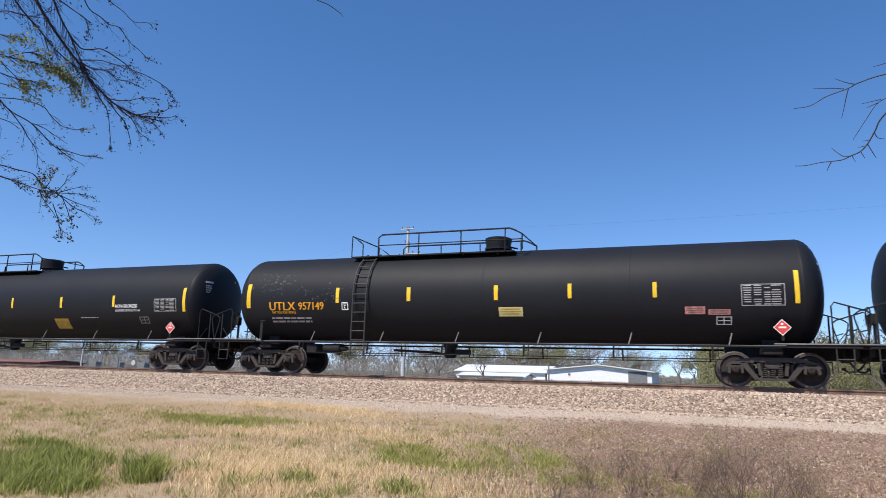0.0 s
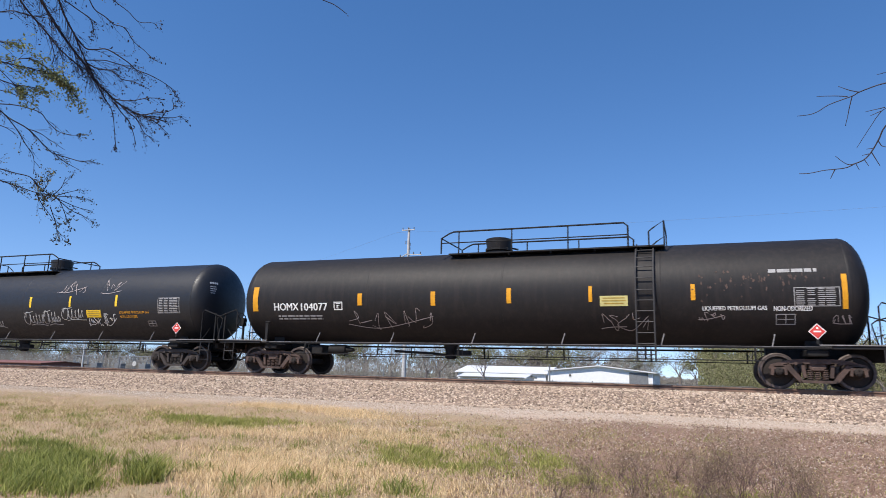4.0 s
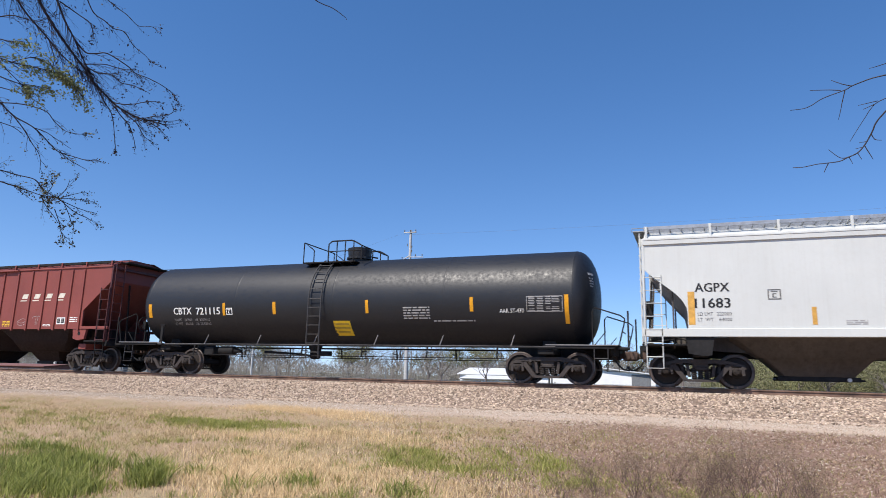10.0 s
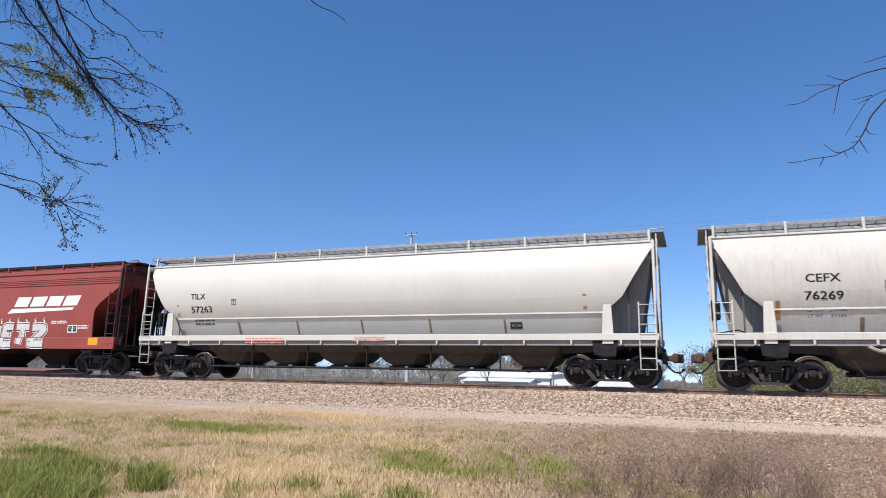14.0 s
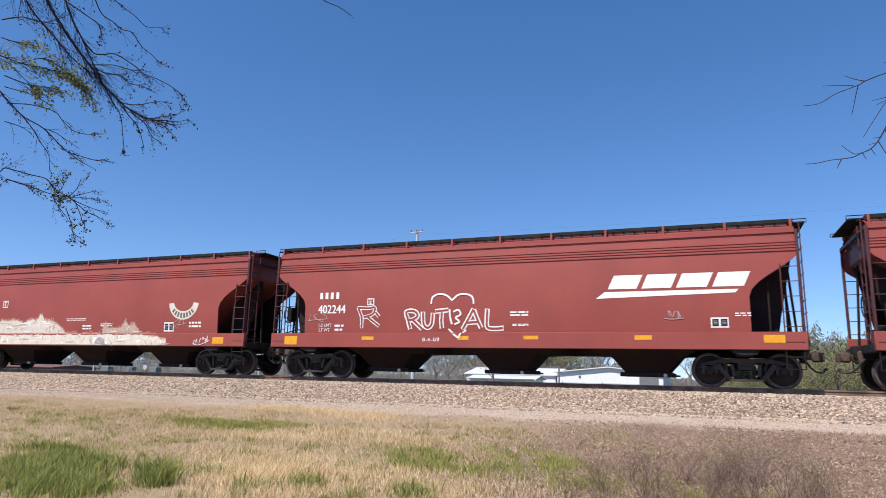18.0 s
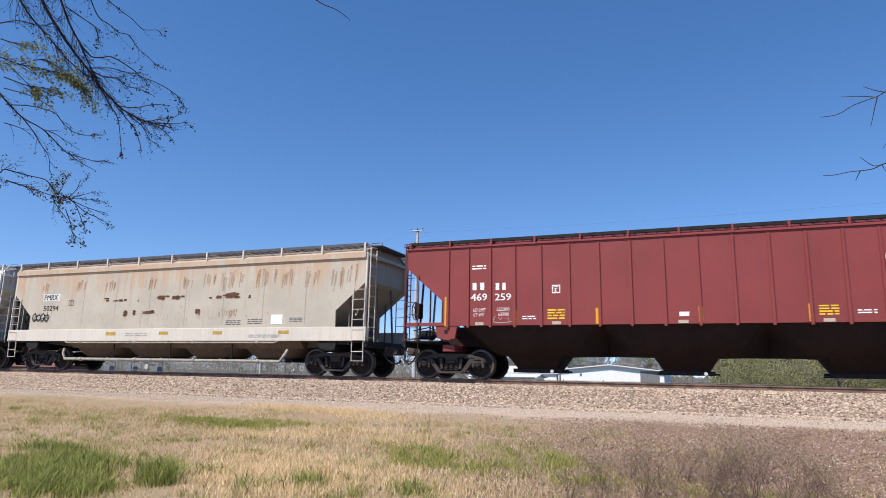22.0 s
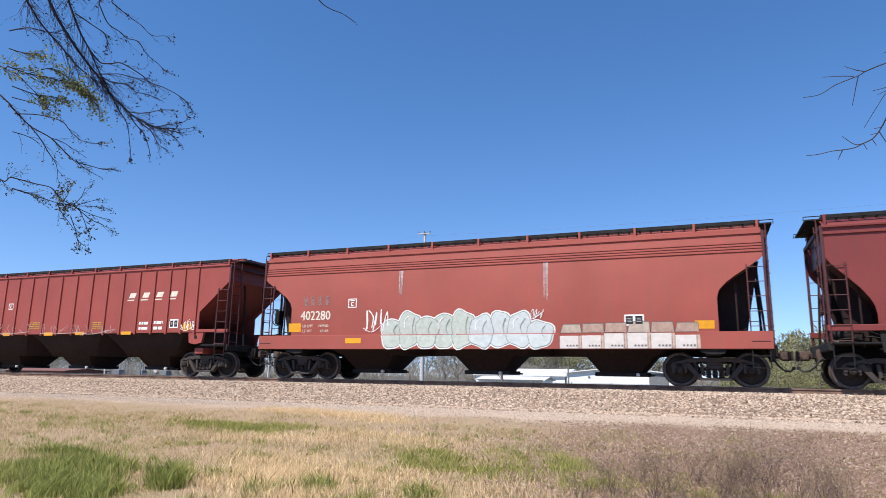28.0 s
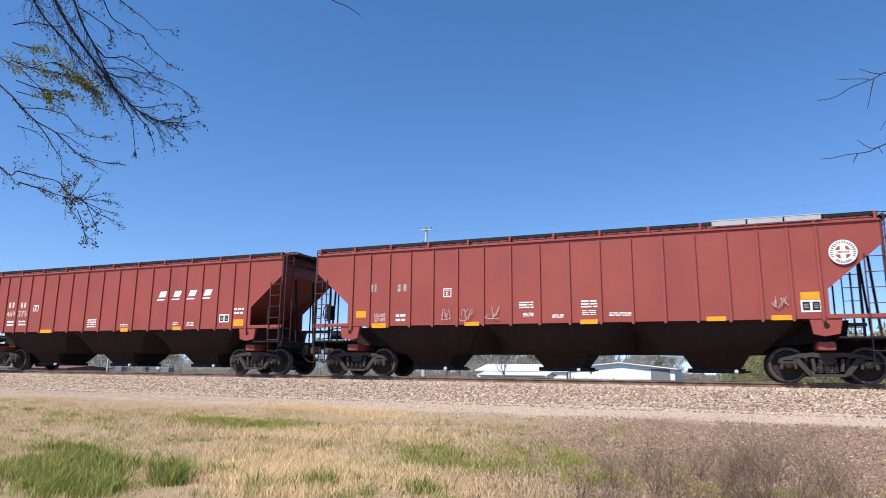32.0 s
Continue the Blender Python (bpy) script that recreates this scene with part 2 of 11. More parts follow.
RIM = surface("worn_rim", (0.085, 0.062, 0.052), 0.5, 0.2, 0.35, 8, 50, 0.2, (0.05, 0.038, 0.032))
DARK = surface("underframe_black", (0.014, 0.013, 0.013), 0.75, 0.0, 0.35, 4, 40, 0.2, None, 0.3)
DUSTY = surface("dusty_black_steel", (0.026, 0.025, 0.026), 0.65, 0.0, 0.4, 6, 40, 0.2, (0.045, 0.040, 0.038))
# pale tone for worn steel edges, with their bright sunlit line painted in
EDGE = surface("worn_sunlit_steel", (0.20, 0.19, 0.185), 0.6, 0.0, 0.35, 2, 20, 0.2)
GRATE = surface("walkway_steel", (0.30, 0.32, 0.35), 0.5, 0.3, 0.25, 6, 60, 0.2)
GALV_PALE = surface("new_galvanised_steel", (0.42, 0.43, 0.42), 0.5, 0.2, 0.12, 4, 30, 0.1)
GRATE_DARK = surface("grimy_walkway", (0.085, 0.088, 0.10), 0.6, 0.2, 0.25, 6, 60, 0.2)
STENCIL = surface("stencil_white", (0.55, 0.55, 0.53), 0.6, 0, 0.2, 7, 40, 0.05)
HOSE = surface("rubber_hose", (0.02, 0.02, 0.02), 0.6, 0, 0.2)


# rolling stock ------------------------------------------------------------
AXLE, WHEEL_R = 1.78, 0.457
CARS, WHEELSETS = [], []
REDS = (RED_MOTTLED, RED_DEEP, RED, RED_WARM, RED_PALE, RED_DARK)
FACE = {}                                # car -> (body part, side surface y of z)
STEP = {}                                # car -> height where the sill stands out


def side_frame_shape(s):
    def make():
        g = Shape()
        y0, y1 = s * 0.92, s * 1.08
        for k in (-1, 1):
            g.plate([(k * 0.30, 0.78), (k * 0.62, 0.75), (k * 1.08, 0.63), (k * 1.14, 0.52), (k * 1.04, 0.50), (k * 0.68, 0.63), (k * 0.30, 0.67)], y0, y1)
            g.plate([(k * 0.66, 0.66), (k * 0.80, 0.62), (k * 0.43, 0.17), (k * 0.29, 0.17)], y0, y1)
            g.plate([(k * 0.30, 0.62), (k * 0.38, 0.62), (k * 0.34, 0.30), (k * 0.26, 0.30)], y0, y1)
            g.plate([(k * 0.72, 0.62), (k * 1.08, 0.58), (k * 1.10, 0.36), (k * 1.03, 0.34), (k * 1.0, 0.50), (k * 0.78, 0.50), (k * 0.76, 0.35), (k * 0.70, 0.37)], s * 0.90, s * 1.10)
            g.box(k * 0.89, s * 1.0, 0.575, 0.26, 0.2, 0.05)
            g.turned([(s * 0.90, 0.05), (s * 1.10, 0.045)], 10, "y", (k * 0.5, 0, 0.66))
        g.plate([(-0.32, 0.77), (0.32, 0.77), (0.36, 0.71), (0.3, 0.65), (-0.3, 0.65), (-0.36, 0.71)], s * 0.91, s * 1.09)
        g.plate([(-0.42, 0.235), (0.42, 0.235), (0.36, 0.165), (-0.36, 0.165)], s * 0.86, s * 1.12)
        return g
    return make


def spring_shape(s):
    def make():
        g = Shape()
        for x in (-0.17, 0.0, 0.17):
            path = []
            for i in range(41):
                w = 2 * math.pi * 5 * i / 40
                path.append((x + 0.065 * math.cos(w), s * 1.0 + 0.065 * math.sin(w), 0.24 + 0.26 * i / 40))
            g.tube(path, 0.016, 5)
        return g
    return make


def bolster_shape():
    g = Shape()
    g.box(0, 0, 0.60, 0.42, 2.1, 0.2, 0.03)
    g.box(0, 0, 0.74, 0.36, 0.5, 0.12, 0.03)
    g.box(0, 0, 0.52, 0.30, 2.16, 0.1, 0.02)
    for k in (-1, 1):
        g.box(k * 0.38, 0, 0.40, 0.07, 1.5, 0.1)
        g.bar((k * 0.38, 0.1, 0.42), (k * 0.02, 0.1, 0.62), 0.05, 0.08)
        for j in (-1, 1):
            g.box(k * 0.43, j * 0.75, 0.42, 0.07, 0.12, 0.3)
    return g


def wheelset_shape():
    g = Shape()
    r = WHEEL_R
    g.turned([(-1.0, 0.075), (-0.84, 0.085), (-0.80, 0.10), (0.80, 0.10), (0.84, 0.085), (1.0, 0.075)], 14)
    for s in (-1, 1):
        g.turned([(s * 0.84, 0.12), (s * 0.83, 0.17), (s * 0.79, 0.19), (s * 0.775, 0.36), (s * 0.825, 0.385), (s * 0.825, r - 0.006), (s * 0.72, r), (s * 0.705, r + 0.022), (s * 0.69, r + 0.024), (s * 0.685, 0.39), (s * 0.735, 0.36), (s * 0.755, 0.19), (s * 0.70, 0.17), (s * 0.69, 0.12)], 36)
        g.turned([(s * 0.94, 0.10), (s * 1.08, 0.105), (s * 1.125, 0.10), (s * 1.145, 0.075), (s * 1.15, 0.02)], 16)
        for k in range(3):
            w = 2 * math.pi * k / 3
            g.box(0.055 * math.cos(w), s * 1.155, 0.055 * math.sin(w), 0.026, 0.03, 0.026, 0.004)
    return g


def truck(car, x, iron):
    t = part("truck", bolster_shape, iron, car, "cast steel two-axle truck", key="bolster", at=(x, 0, 0))
    for s in (-1, 1):
        part("side_frame", side_frame_shape(s), iron, t, key=("frame", s), at=(0, 0, 0))
        part("spring", spring_shape(s), iron, t, key=("spring", s))
    for k in (-1, 1):
        w = part("wheelset", wheelset_shape, WHEEL, t, key="wheelset", at=(k * AXLE / 2, 0, WHEEL_R))
        if len(w.data.materials) == 1:
            w.data.materials.append(RIM)
            for f in w.data.polygons:
                f.material_index = int(math.hypot(f.center.x, f.center.z) > 0.39)
        WHEELSETS.append((w, car, k * AXLE / 2, x))
    return t


def coupler_shape(k, reach):
    def make():
        g = Shape()
        g.bar((0, 0, 0.86), (k * reach, 0, 0.86), 0.13, 0.15, 0.02)
        g.box(k * (reach + 0.02), -0.03, 0.86, 0.24, 0.22, 0.27, 0.05)
        g.box(k * (reach + 0.15), 0.09, 0.86, 0.16, 0.09, 0.25, 0.03)
        g.tube([(k * reach, 0.0, 0.72), (k * reach, 0, 1.02)], 0.025, 6)
        g.box(k * 0.1, 0, 0.86, 0.14, 0.5, 0.34, 0.03)
        return g
    return make


def hose_shape(k):
    def make():
        g = Shape()
        g.tube([(k * 0.02, -0.34, 0.80), (k * 0.12, -0.36, 0.74), (k * 0.22, -0.33, 0.58), (k * 0.36, -0.26, 0.46), (k * 0.50, -0.18, 0.44), (k * 0.58, -0.12, 0.50)], 0.028, 7)
        g.box(k * 0.60, -0.10, 0.53, 0.1, 0.06, 0.08, 0.015)
        return g
    return make


def car_ends(car, h, reach, front, rear):
    for k in (-1, 1):
        part("coupler", coupler_shape(k, reach), IRON_WARM, car, "rusty cast knuckle coupler", key=("coupler", k, round(reach, 2)), at=(k * h, 0, 0))
        part("air_hose", hose_shape(k), HOSE, car, key=("hose", k), at=(k * h, 0, 0))


def ladder_shape(x, w, y, z0, z1, n, r=0.02):
    g = Shape()
    for k in (-1, 1):
        g.box(x + k * w / 2, y, (z0 + z1) / 2, 0.034, 0.03, z1 - z0, 0.005)
    for i in range(n):
        z = z0 + 0.06 + (z1 - z0 - 0.14) * i / (n - 1)
        g.tube([(x - w / 2, y - 0.02, z), (x + w / 2, y - 0.02, z)], r * 0.6, 6)
    return g


def train_pos(t):
    """How far the train has rolled from its place at 16 s."""
    u = (t - 16) / 16
    return 16 * (SPEED[0] * u + SPEED[1] * u * u / 2 + SPEED[2] * u ** 3 / 3 + SPEED[3] * u ** 4 / 4)


def tank_car(s0, s1, label, body=BLACK, iron=IRON, walk_at=(0.0, 5.6), dome_at=0.0, ladder_at=None, radius=1.5, mid=2.59, flip=False, head=0.64):
    """A tank car whose end stripes lie at s0 and s1 along the train."""
    c = (s0 + s1) / 2
    h = (s1 - s0) / 2 + 0.14
    car = tagged(new("tank_car"), label, "tank car", "cars of the train")
    car.location = (c + train_pos(0), 0, 0)
    CARS.append((car, c, h + 2))
    g = Shape()
    rings = [(-h - head * math.cos(a), radius * math.sin(a) ** 0.92) for a in [math.pi / 2 * i / 9 for i in range(1, 9)]]
    rings = [(-h - head, 0.05)] + rings + [(-h, radius), (-h + 0.001, radius)]
    full = rings + [(-r[0], r[1]) for r in reversed(rings)]
    g.turned(full, 56, "x", (0, 0, mid))
    shell = part("tank_shell", g, body, car, "", smooth=30)
    FACE[car] = (shell, lambda z: -math.sqrt(max(0.01, radius ** 2 - (z - mid) ** 2)))

    # weld seams round the shell
    for i in range(5):
        x = -h + 2 * h * i / 4
        part("seam", lambda x=x: Shape().turned([(-0.03, radius + 0.001), (-0.02, radius + 0.0035), (0.02, radius + 0.0035), (0.03, radius + 0.001)], 56, "x", (0, 0, mid)), body, car, key=("seam", radius, mid), at=(x, 0, 0))

    def stencil():
        g = Shape()
        for i, (w, dz) in enumerate(((0.34, 0.62), (0.24, 0.50), (0.26, 0.42), (0.22, 0.34), (0.18, 0.26))):
            for j in range(4):
                q = []
                for y, z in ((-0.98 + w * j / 4, dz), (-0.98 + w * (j + 0.72) / 4, dz), (-0.98 + w * (j + 0.72) / 4, dz + (0.07 if i == 0 else 0.035)), (-0.98 + w * j / 4, dz + (0.07 if i == 0 else 0.035))):
                    r = math.hypot(y, z) / radius
                    q.append((head * math.sqrt(1 - r ** (2 / 0.92)) + 0.006, y, mid + z))
                g.add(q, [(0, 1, 2, 3)])
        return g
    part("head_stencil", stencil, STENCIL, shell, "small white stencil on the round head", key=("hsten", radius, mid, head), at=(h, 0, 0))["kind"] = "stuff"
    tc = h - 0.80
    for k in (-1, 1):
        def cradle(k=k):
            g = Shape()
            loops = []
            for x in (-0.20, 0.20):
                lp = [(x, -0.72, 0.98), (x, 0.72, 0.98)]
                lp += [(x, (radius + 0.02) * math.sin(a), mid - (radius + 0.02) * math.cos(a)) for a in [0.50 - 1.00 * i / 8 for i in range(9)]]
                loops.append(lp)
            g.loft(loops)
            g.box(0, 0, 0.92, 0.5, 2.5, 0.18, 0.03)
            return g
        part("bolster_cradle", cradle, DARK, car, key=("cradle", radius, mid), at=(k * tc, 0, 0))
        part("stub_sill", lambda k=k: Shape().box(0, 0, 0.92, 3.1, 0.44, 0.36, 0.02).box(k * 1.45, 0, 0.95, 0.14, 2.3, 0.26, 0.02), DARK, car, key=("stub", k), at=(k * (h - 0.35), 0, 0))

        def deck(k=k):
            g = Shape()
            g.box(k * 0.62, 0, 1.10, 1.36, 2.9, 0.045, 0.01)
            for j in (-1, 1):
                g.box(k * 0.35, j * 1.40, 1.06, 1.7, 0.05, 0.10, 0.01)
            return g
        part("end_deck", deck, DARK, car, key=("deck", k), at=(k * h, 0, 0))

        for j in (-1, 1):
            def hoop(k=k, j=j):
                g = Shape()
                g.tube([(k * 0.58, j * 1.38, 1.1), (k * 0.58, j * 1.38, 2.08), (k * 0.66, j * 1.38, 2.18), (k * 1.36, j * 1.38, 1.95), (k * 1.47, j * 1.36, 1.86), (k * 1.46, j * 1.36, 1.75), (k * 1.30, j * 1.36, 1.1)], 0.020, 6)
                g.tube([(k * 1.40, j * 1.36, 1.5), (k * 1.40, j * 0.4, 1.5)], 0.016, 6)
                g.tube([(k * 0.62, j * 1.38, 1.1), (k * 0.95, j * 1.38, 1.5)], 0.014, 6)
                return g
            part("end_handrail", hoop, DARK, car, key=("hoop", k, j), at=(k * h, 0, 0))
            part("corner_post", lambda k=k, j=j: Shape().bar((k * 1.56, j * 1.34, 0.98), (k * 1.56, j * 1.34, 2.08), 0.035, 0.05).box(k * 1.42, j * 1.34, 1.03, 0.34, 0.05, 0.07, 0.01), DARK, car, key=("cpost", k, j), at=(k * h, 0, 0))
            if k != -j:                  # the other corners carry the placards
                part("tack_post", lambda j=j: Shape().box(0, j * 1.40, 1.40, 0.11, 0.05, 0.62, 0.01).box(0.03, j * 1.40, 1.74, 0.20, 0.07, 0.05, 0.01), DARK, car, "steel bracket post on the end deck", key=("tack", j), at=(k * (h - 0.72), 0, 0))
            part("deck_edge", lambda k=k, j=j: Shape().box(k * 0.25, j * 1.455, 1.112, 2.05, 0.012, 0.03, 0.003), EDGE, car, "worn pale deck edge", key=("dedge", k, j), at=(k * h, 0, 0))

            def step(k=k, j=j):
                g = Shape()
                g.tube([(k * 0.62, j * 1.40, 1.08), (k * 0.62, j * 1.42, 0.42), (k * 1.0, j * 1.42, 0.42), (k * 1.0, j * 1.40, 1.08)], 0.016, 6)
                g.tube([(k * 0.62, j * 1.42, 0.74), (k * 1.0, j * 1.42, 0.74)], 0.016, 6)
                return g
            part("step", step, DUSTY, car, key=("tstep", k, j), at=(k * h, 0, 0))
    # brake wheel and its stand at the rear end

    def brake():
        g = Shape()
        ring = [(0, 0.27 * math.cos(a), 0.27 * math.sin(a)) for a in [2 * math.pi * i / 20 for i in range(21)]]
        g.tube(ring, 0.017, 6, False)
        for i in range(5):
            a = 2 * math.pi * i / 5
            g.tube([(0, 0, 0), (0.02, 0.27 * math.cos(a), 0.27 * math.sin(a))], 0.011, 5)
        g.box(0.1, 0, -0.05, 0.16, 0.2, 0.3, 0.02)
        g.box(0.12, 0, -0.45, 0.06, 0.08, 0.7, 0.01)
        return g
    part("brake_wheel", brake, DARK, car, key="tbrake", at=(-h - 1.0, -0.62, 1.85))

    # safety rails, hangers and piping along both sides
    for s in (-1, 1):
        ln = 2 * (h - 2.0)
        part("side_rail", lambda s=s: Shape().box(0, s * 1.30, 1.045, 2 * h - 0.2, 0.07, 0.05, 0.01), DARK, car, "pale-edged side rail", key=("rail", s, round(h, 2)))
        part("rail_edge", lambda s=s: Shape().box(0, s * 1.325, 1.074, 2 * h - 0.2, 0.03, 0.012, 0.002), EDGE, car, "worn pale top edge", key=("redge", s, round(h, 2)))
        part("safety_bar", lambda s=s: Shape().tube([(-ln / 2, s * 1.38, 0.70), (ln / 2, s * 1.38, 0.70)], 0.014, 6), DARK, car, key=("bar", s, round(h, 2)))
        n = 6
        for i in range(n):
            x = -ln / 2 + 0.25 + (ln - 0.5) * i / (n - 1)
            part("hanger", lambda s=s: Shape().bar((0, s * 1.32, 1.06), (0, s * 1.38, 0.68), 0.05, 0.03).bar((0.14, s * 1.3, 1.06), (0.14, s * 1.38, 0.68), 0.02, 0.02).bar((0, s * 1.38, 0.86), (0, s * 1.0, 0.88), 0.03, 0.03), DARK, car, key=("hanger", s), at=(x, 0, 0))
            if s < 0:
                part("strut", lambda: Shape().bar((-0.09, -1.33, 1.06), (0.0, -1.24, 1.40), 0.03, 0.025), EDGE, car, key="strut", at=(x + 0.5, 0, 0))

    def outlet():
        g = Shape()
        g.turned([(0.62, 0.13), (0.66, 0.19), (0.9, 0.19), (1.12, 0.26)], 16, "z")
        g.box(0.5, -0.2, 0.82, 0.5, 0.22, 0.16, 0.02)
        g.tube([(-1.8, -0.5, 0.84), (-0.4, -0.5, 0.78), (0, -0.15, 0.72)], 0.04, 8)
        return g
    part("bottom_outlet", outlet, DARK, car, key="outlet", at=(dome_at - 1.6, 0, 0))
    part("brake_cylinder", lambda: Shape().turned([(-0.45, 0.06), (-0.42, 0.16), (0.2, 0.17), (0.24, 0.10), (0.5, 0.05)], 16, "x", (0, -0.55, 0.86)).box(-0.9, -0.4, 0.85, 0.45, 0.5, 0.34, 0.04), DARK, car, key="tcyl", at=(-h + 3.2, 0, 0))

    # walkway on top
    wx, wl = walk_at
    top = mid + radius - 0.20

    def walkway():
        g = Shape()
        for j in (-1, 1):
            g.box(0, j * 0.76, top + 0.05, wl, 0.48, 0.03, 0.008)
            g.box(0, j * 1.00, top + 0.045, wl, 0.04, 0.05, 0.008)
        for i in range(5):
            g.box(-wl / 2 + wl * (i + 0.5) / 5, 0, top + 0.0, 0.06, 1.9, 0.06, 0.01)
        return g
    wk = part("walkway", walkway, DARK, car, "steel grating walkway", key=("walk", round(wl, 2), round(top, 2)), at=(wx, 0, 0))

    if flip:
        wk.rotation_euler = (0, 0, math.pi)

    def rails():
        g = Shape()
        z = top + 0.07
        e = wl / 2
        for j in (-1, 1):
            y = j * 1.03
            g.tube([(-e + 1.0, y, z), (-e + 1.0, y, z + 0.60), (-e + 1.12, y, z + 0.70), (e - 0.16, y, z + 0.70), (e, y, z + 0.64), (e + 0.25, y, z + 0.5), (e + 0.25, y, z)], 0.027, 6)
            g.tube([(-e + 1.0, y, z + 0.34), (e + 0.22, y, z + 0.34)], 0.018, 6)
            for i in range(3):
                x = -e + 1.0 + (wl - 1.0) * (i + 1) / 3.2
                g.tube([(x, y, z - 0.04), (x, y, z + 0.70)], 0.022, 6)
            g.tube([(-e, y, z - 0.04), (-e, y, z + 0.70), (-e + 0.3, y, z + 0.50), (-e + 0.42, y, z + 0.4), (-e + 0.42, y, z)], 0.022, 6)
        for k in (-1, 1):
            x = -e if k < 0 else e + 0.25
            g.tube([(x, -1.03, z + (0.70 if k < 0 else 0.5)), (x, 1.03, z + (0.70 if k < 0 else 0.5))], 0.020, 6)
        return g
    part("railing", rails, DARK, wk, "tubular steel railing", key=("rails", round(wl, 2), round(top, 2)))

    def dome():
        g = Shape()
        g.turned([(top - 0.1, 0.38), (top + 0.24, 0.38), (top + 0.27, 0.45), (top + 0.32, 0.45), (top + 0.33, 0.40), (top + 0.60, 0.44), (top + 0.65, 0.44), (top + 0.68, 0.36), (top + 0.70, 0.1)], 26, "z")
        for i in range(10):
            a = 2 * math.pi * i / 10
            g.box(0.43 * math.cos(a), 0.43 * math.sin(a), top + 0.295, 0.05, 0.05, 0.09, 0.01)
        g.bar((0.36, 0.2, top + 0.4), (0.58, 0.3, top + 0.36), 0.05, 0.05)
        return g
    part("manway_dome", dome, body, car, "bolted manway housing", key=("dome", round(top, 2)), at=(dome_at, 0, 0))

    lx = -wl / 2 + wx + 0.5 if ladder_at is None else ladder_at

    def ladder():
        g = Shape()
        r = radius + 0.10
        path = [(r * math.sin(-a), mid + r * math.cos(a)) for a in [0.42 + (math.pi / 2 - 0.42) * i / 8 for i in range(9)]]
        path += [(-r, 1.9), (-r, 1.3), (-r + 0.04, 0.62)]
        for k in (-1, 1):
            g.tube([(k * 0.24, y, z) for y, z in path], 0.026, 6)
        fine = []
        for (a, b), (c2, d) in zip(path, path[1:]):
            n = max(1, round(math.hypot(c2 - a, d - b) / 0.1))
            fine += [(a + (c2 - a) * i / n, b + (d - b) * i / n) for i in range(n)]
        for y, z in fine[1::3]:
            g.tube([(-0.24, y, z), (0.24, y, z)], 0.017, 6)
        return g
    part("ladder", ladder, DUSTY, car, "", key=("tladder", radius, mid), at=(lx, 0, 0))
    for k in (-1, 1):
        truck(car, k * tc, iron)
    car_ends(car, h + 0.95, 0.42, 0, 0)
    return car


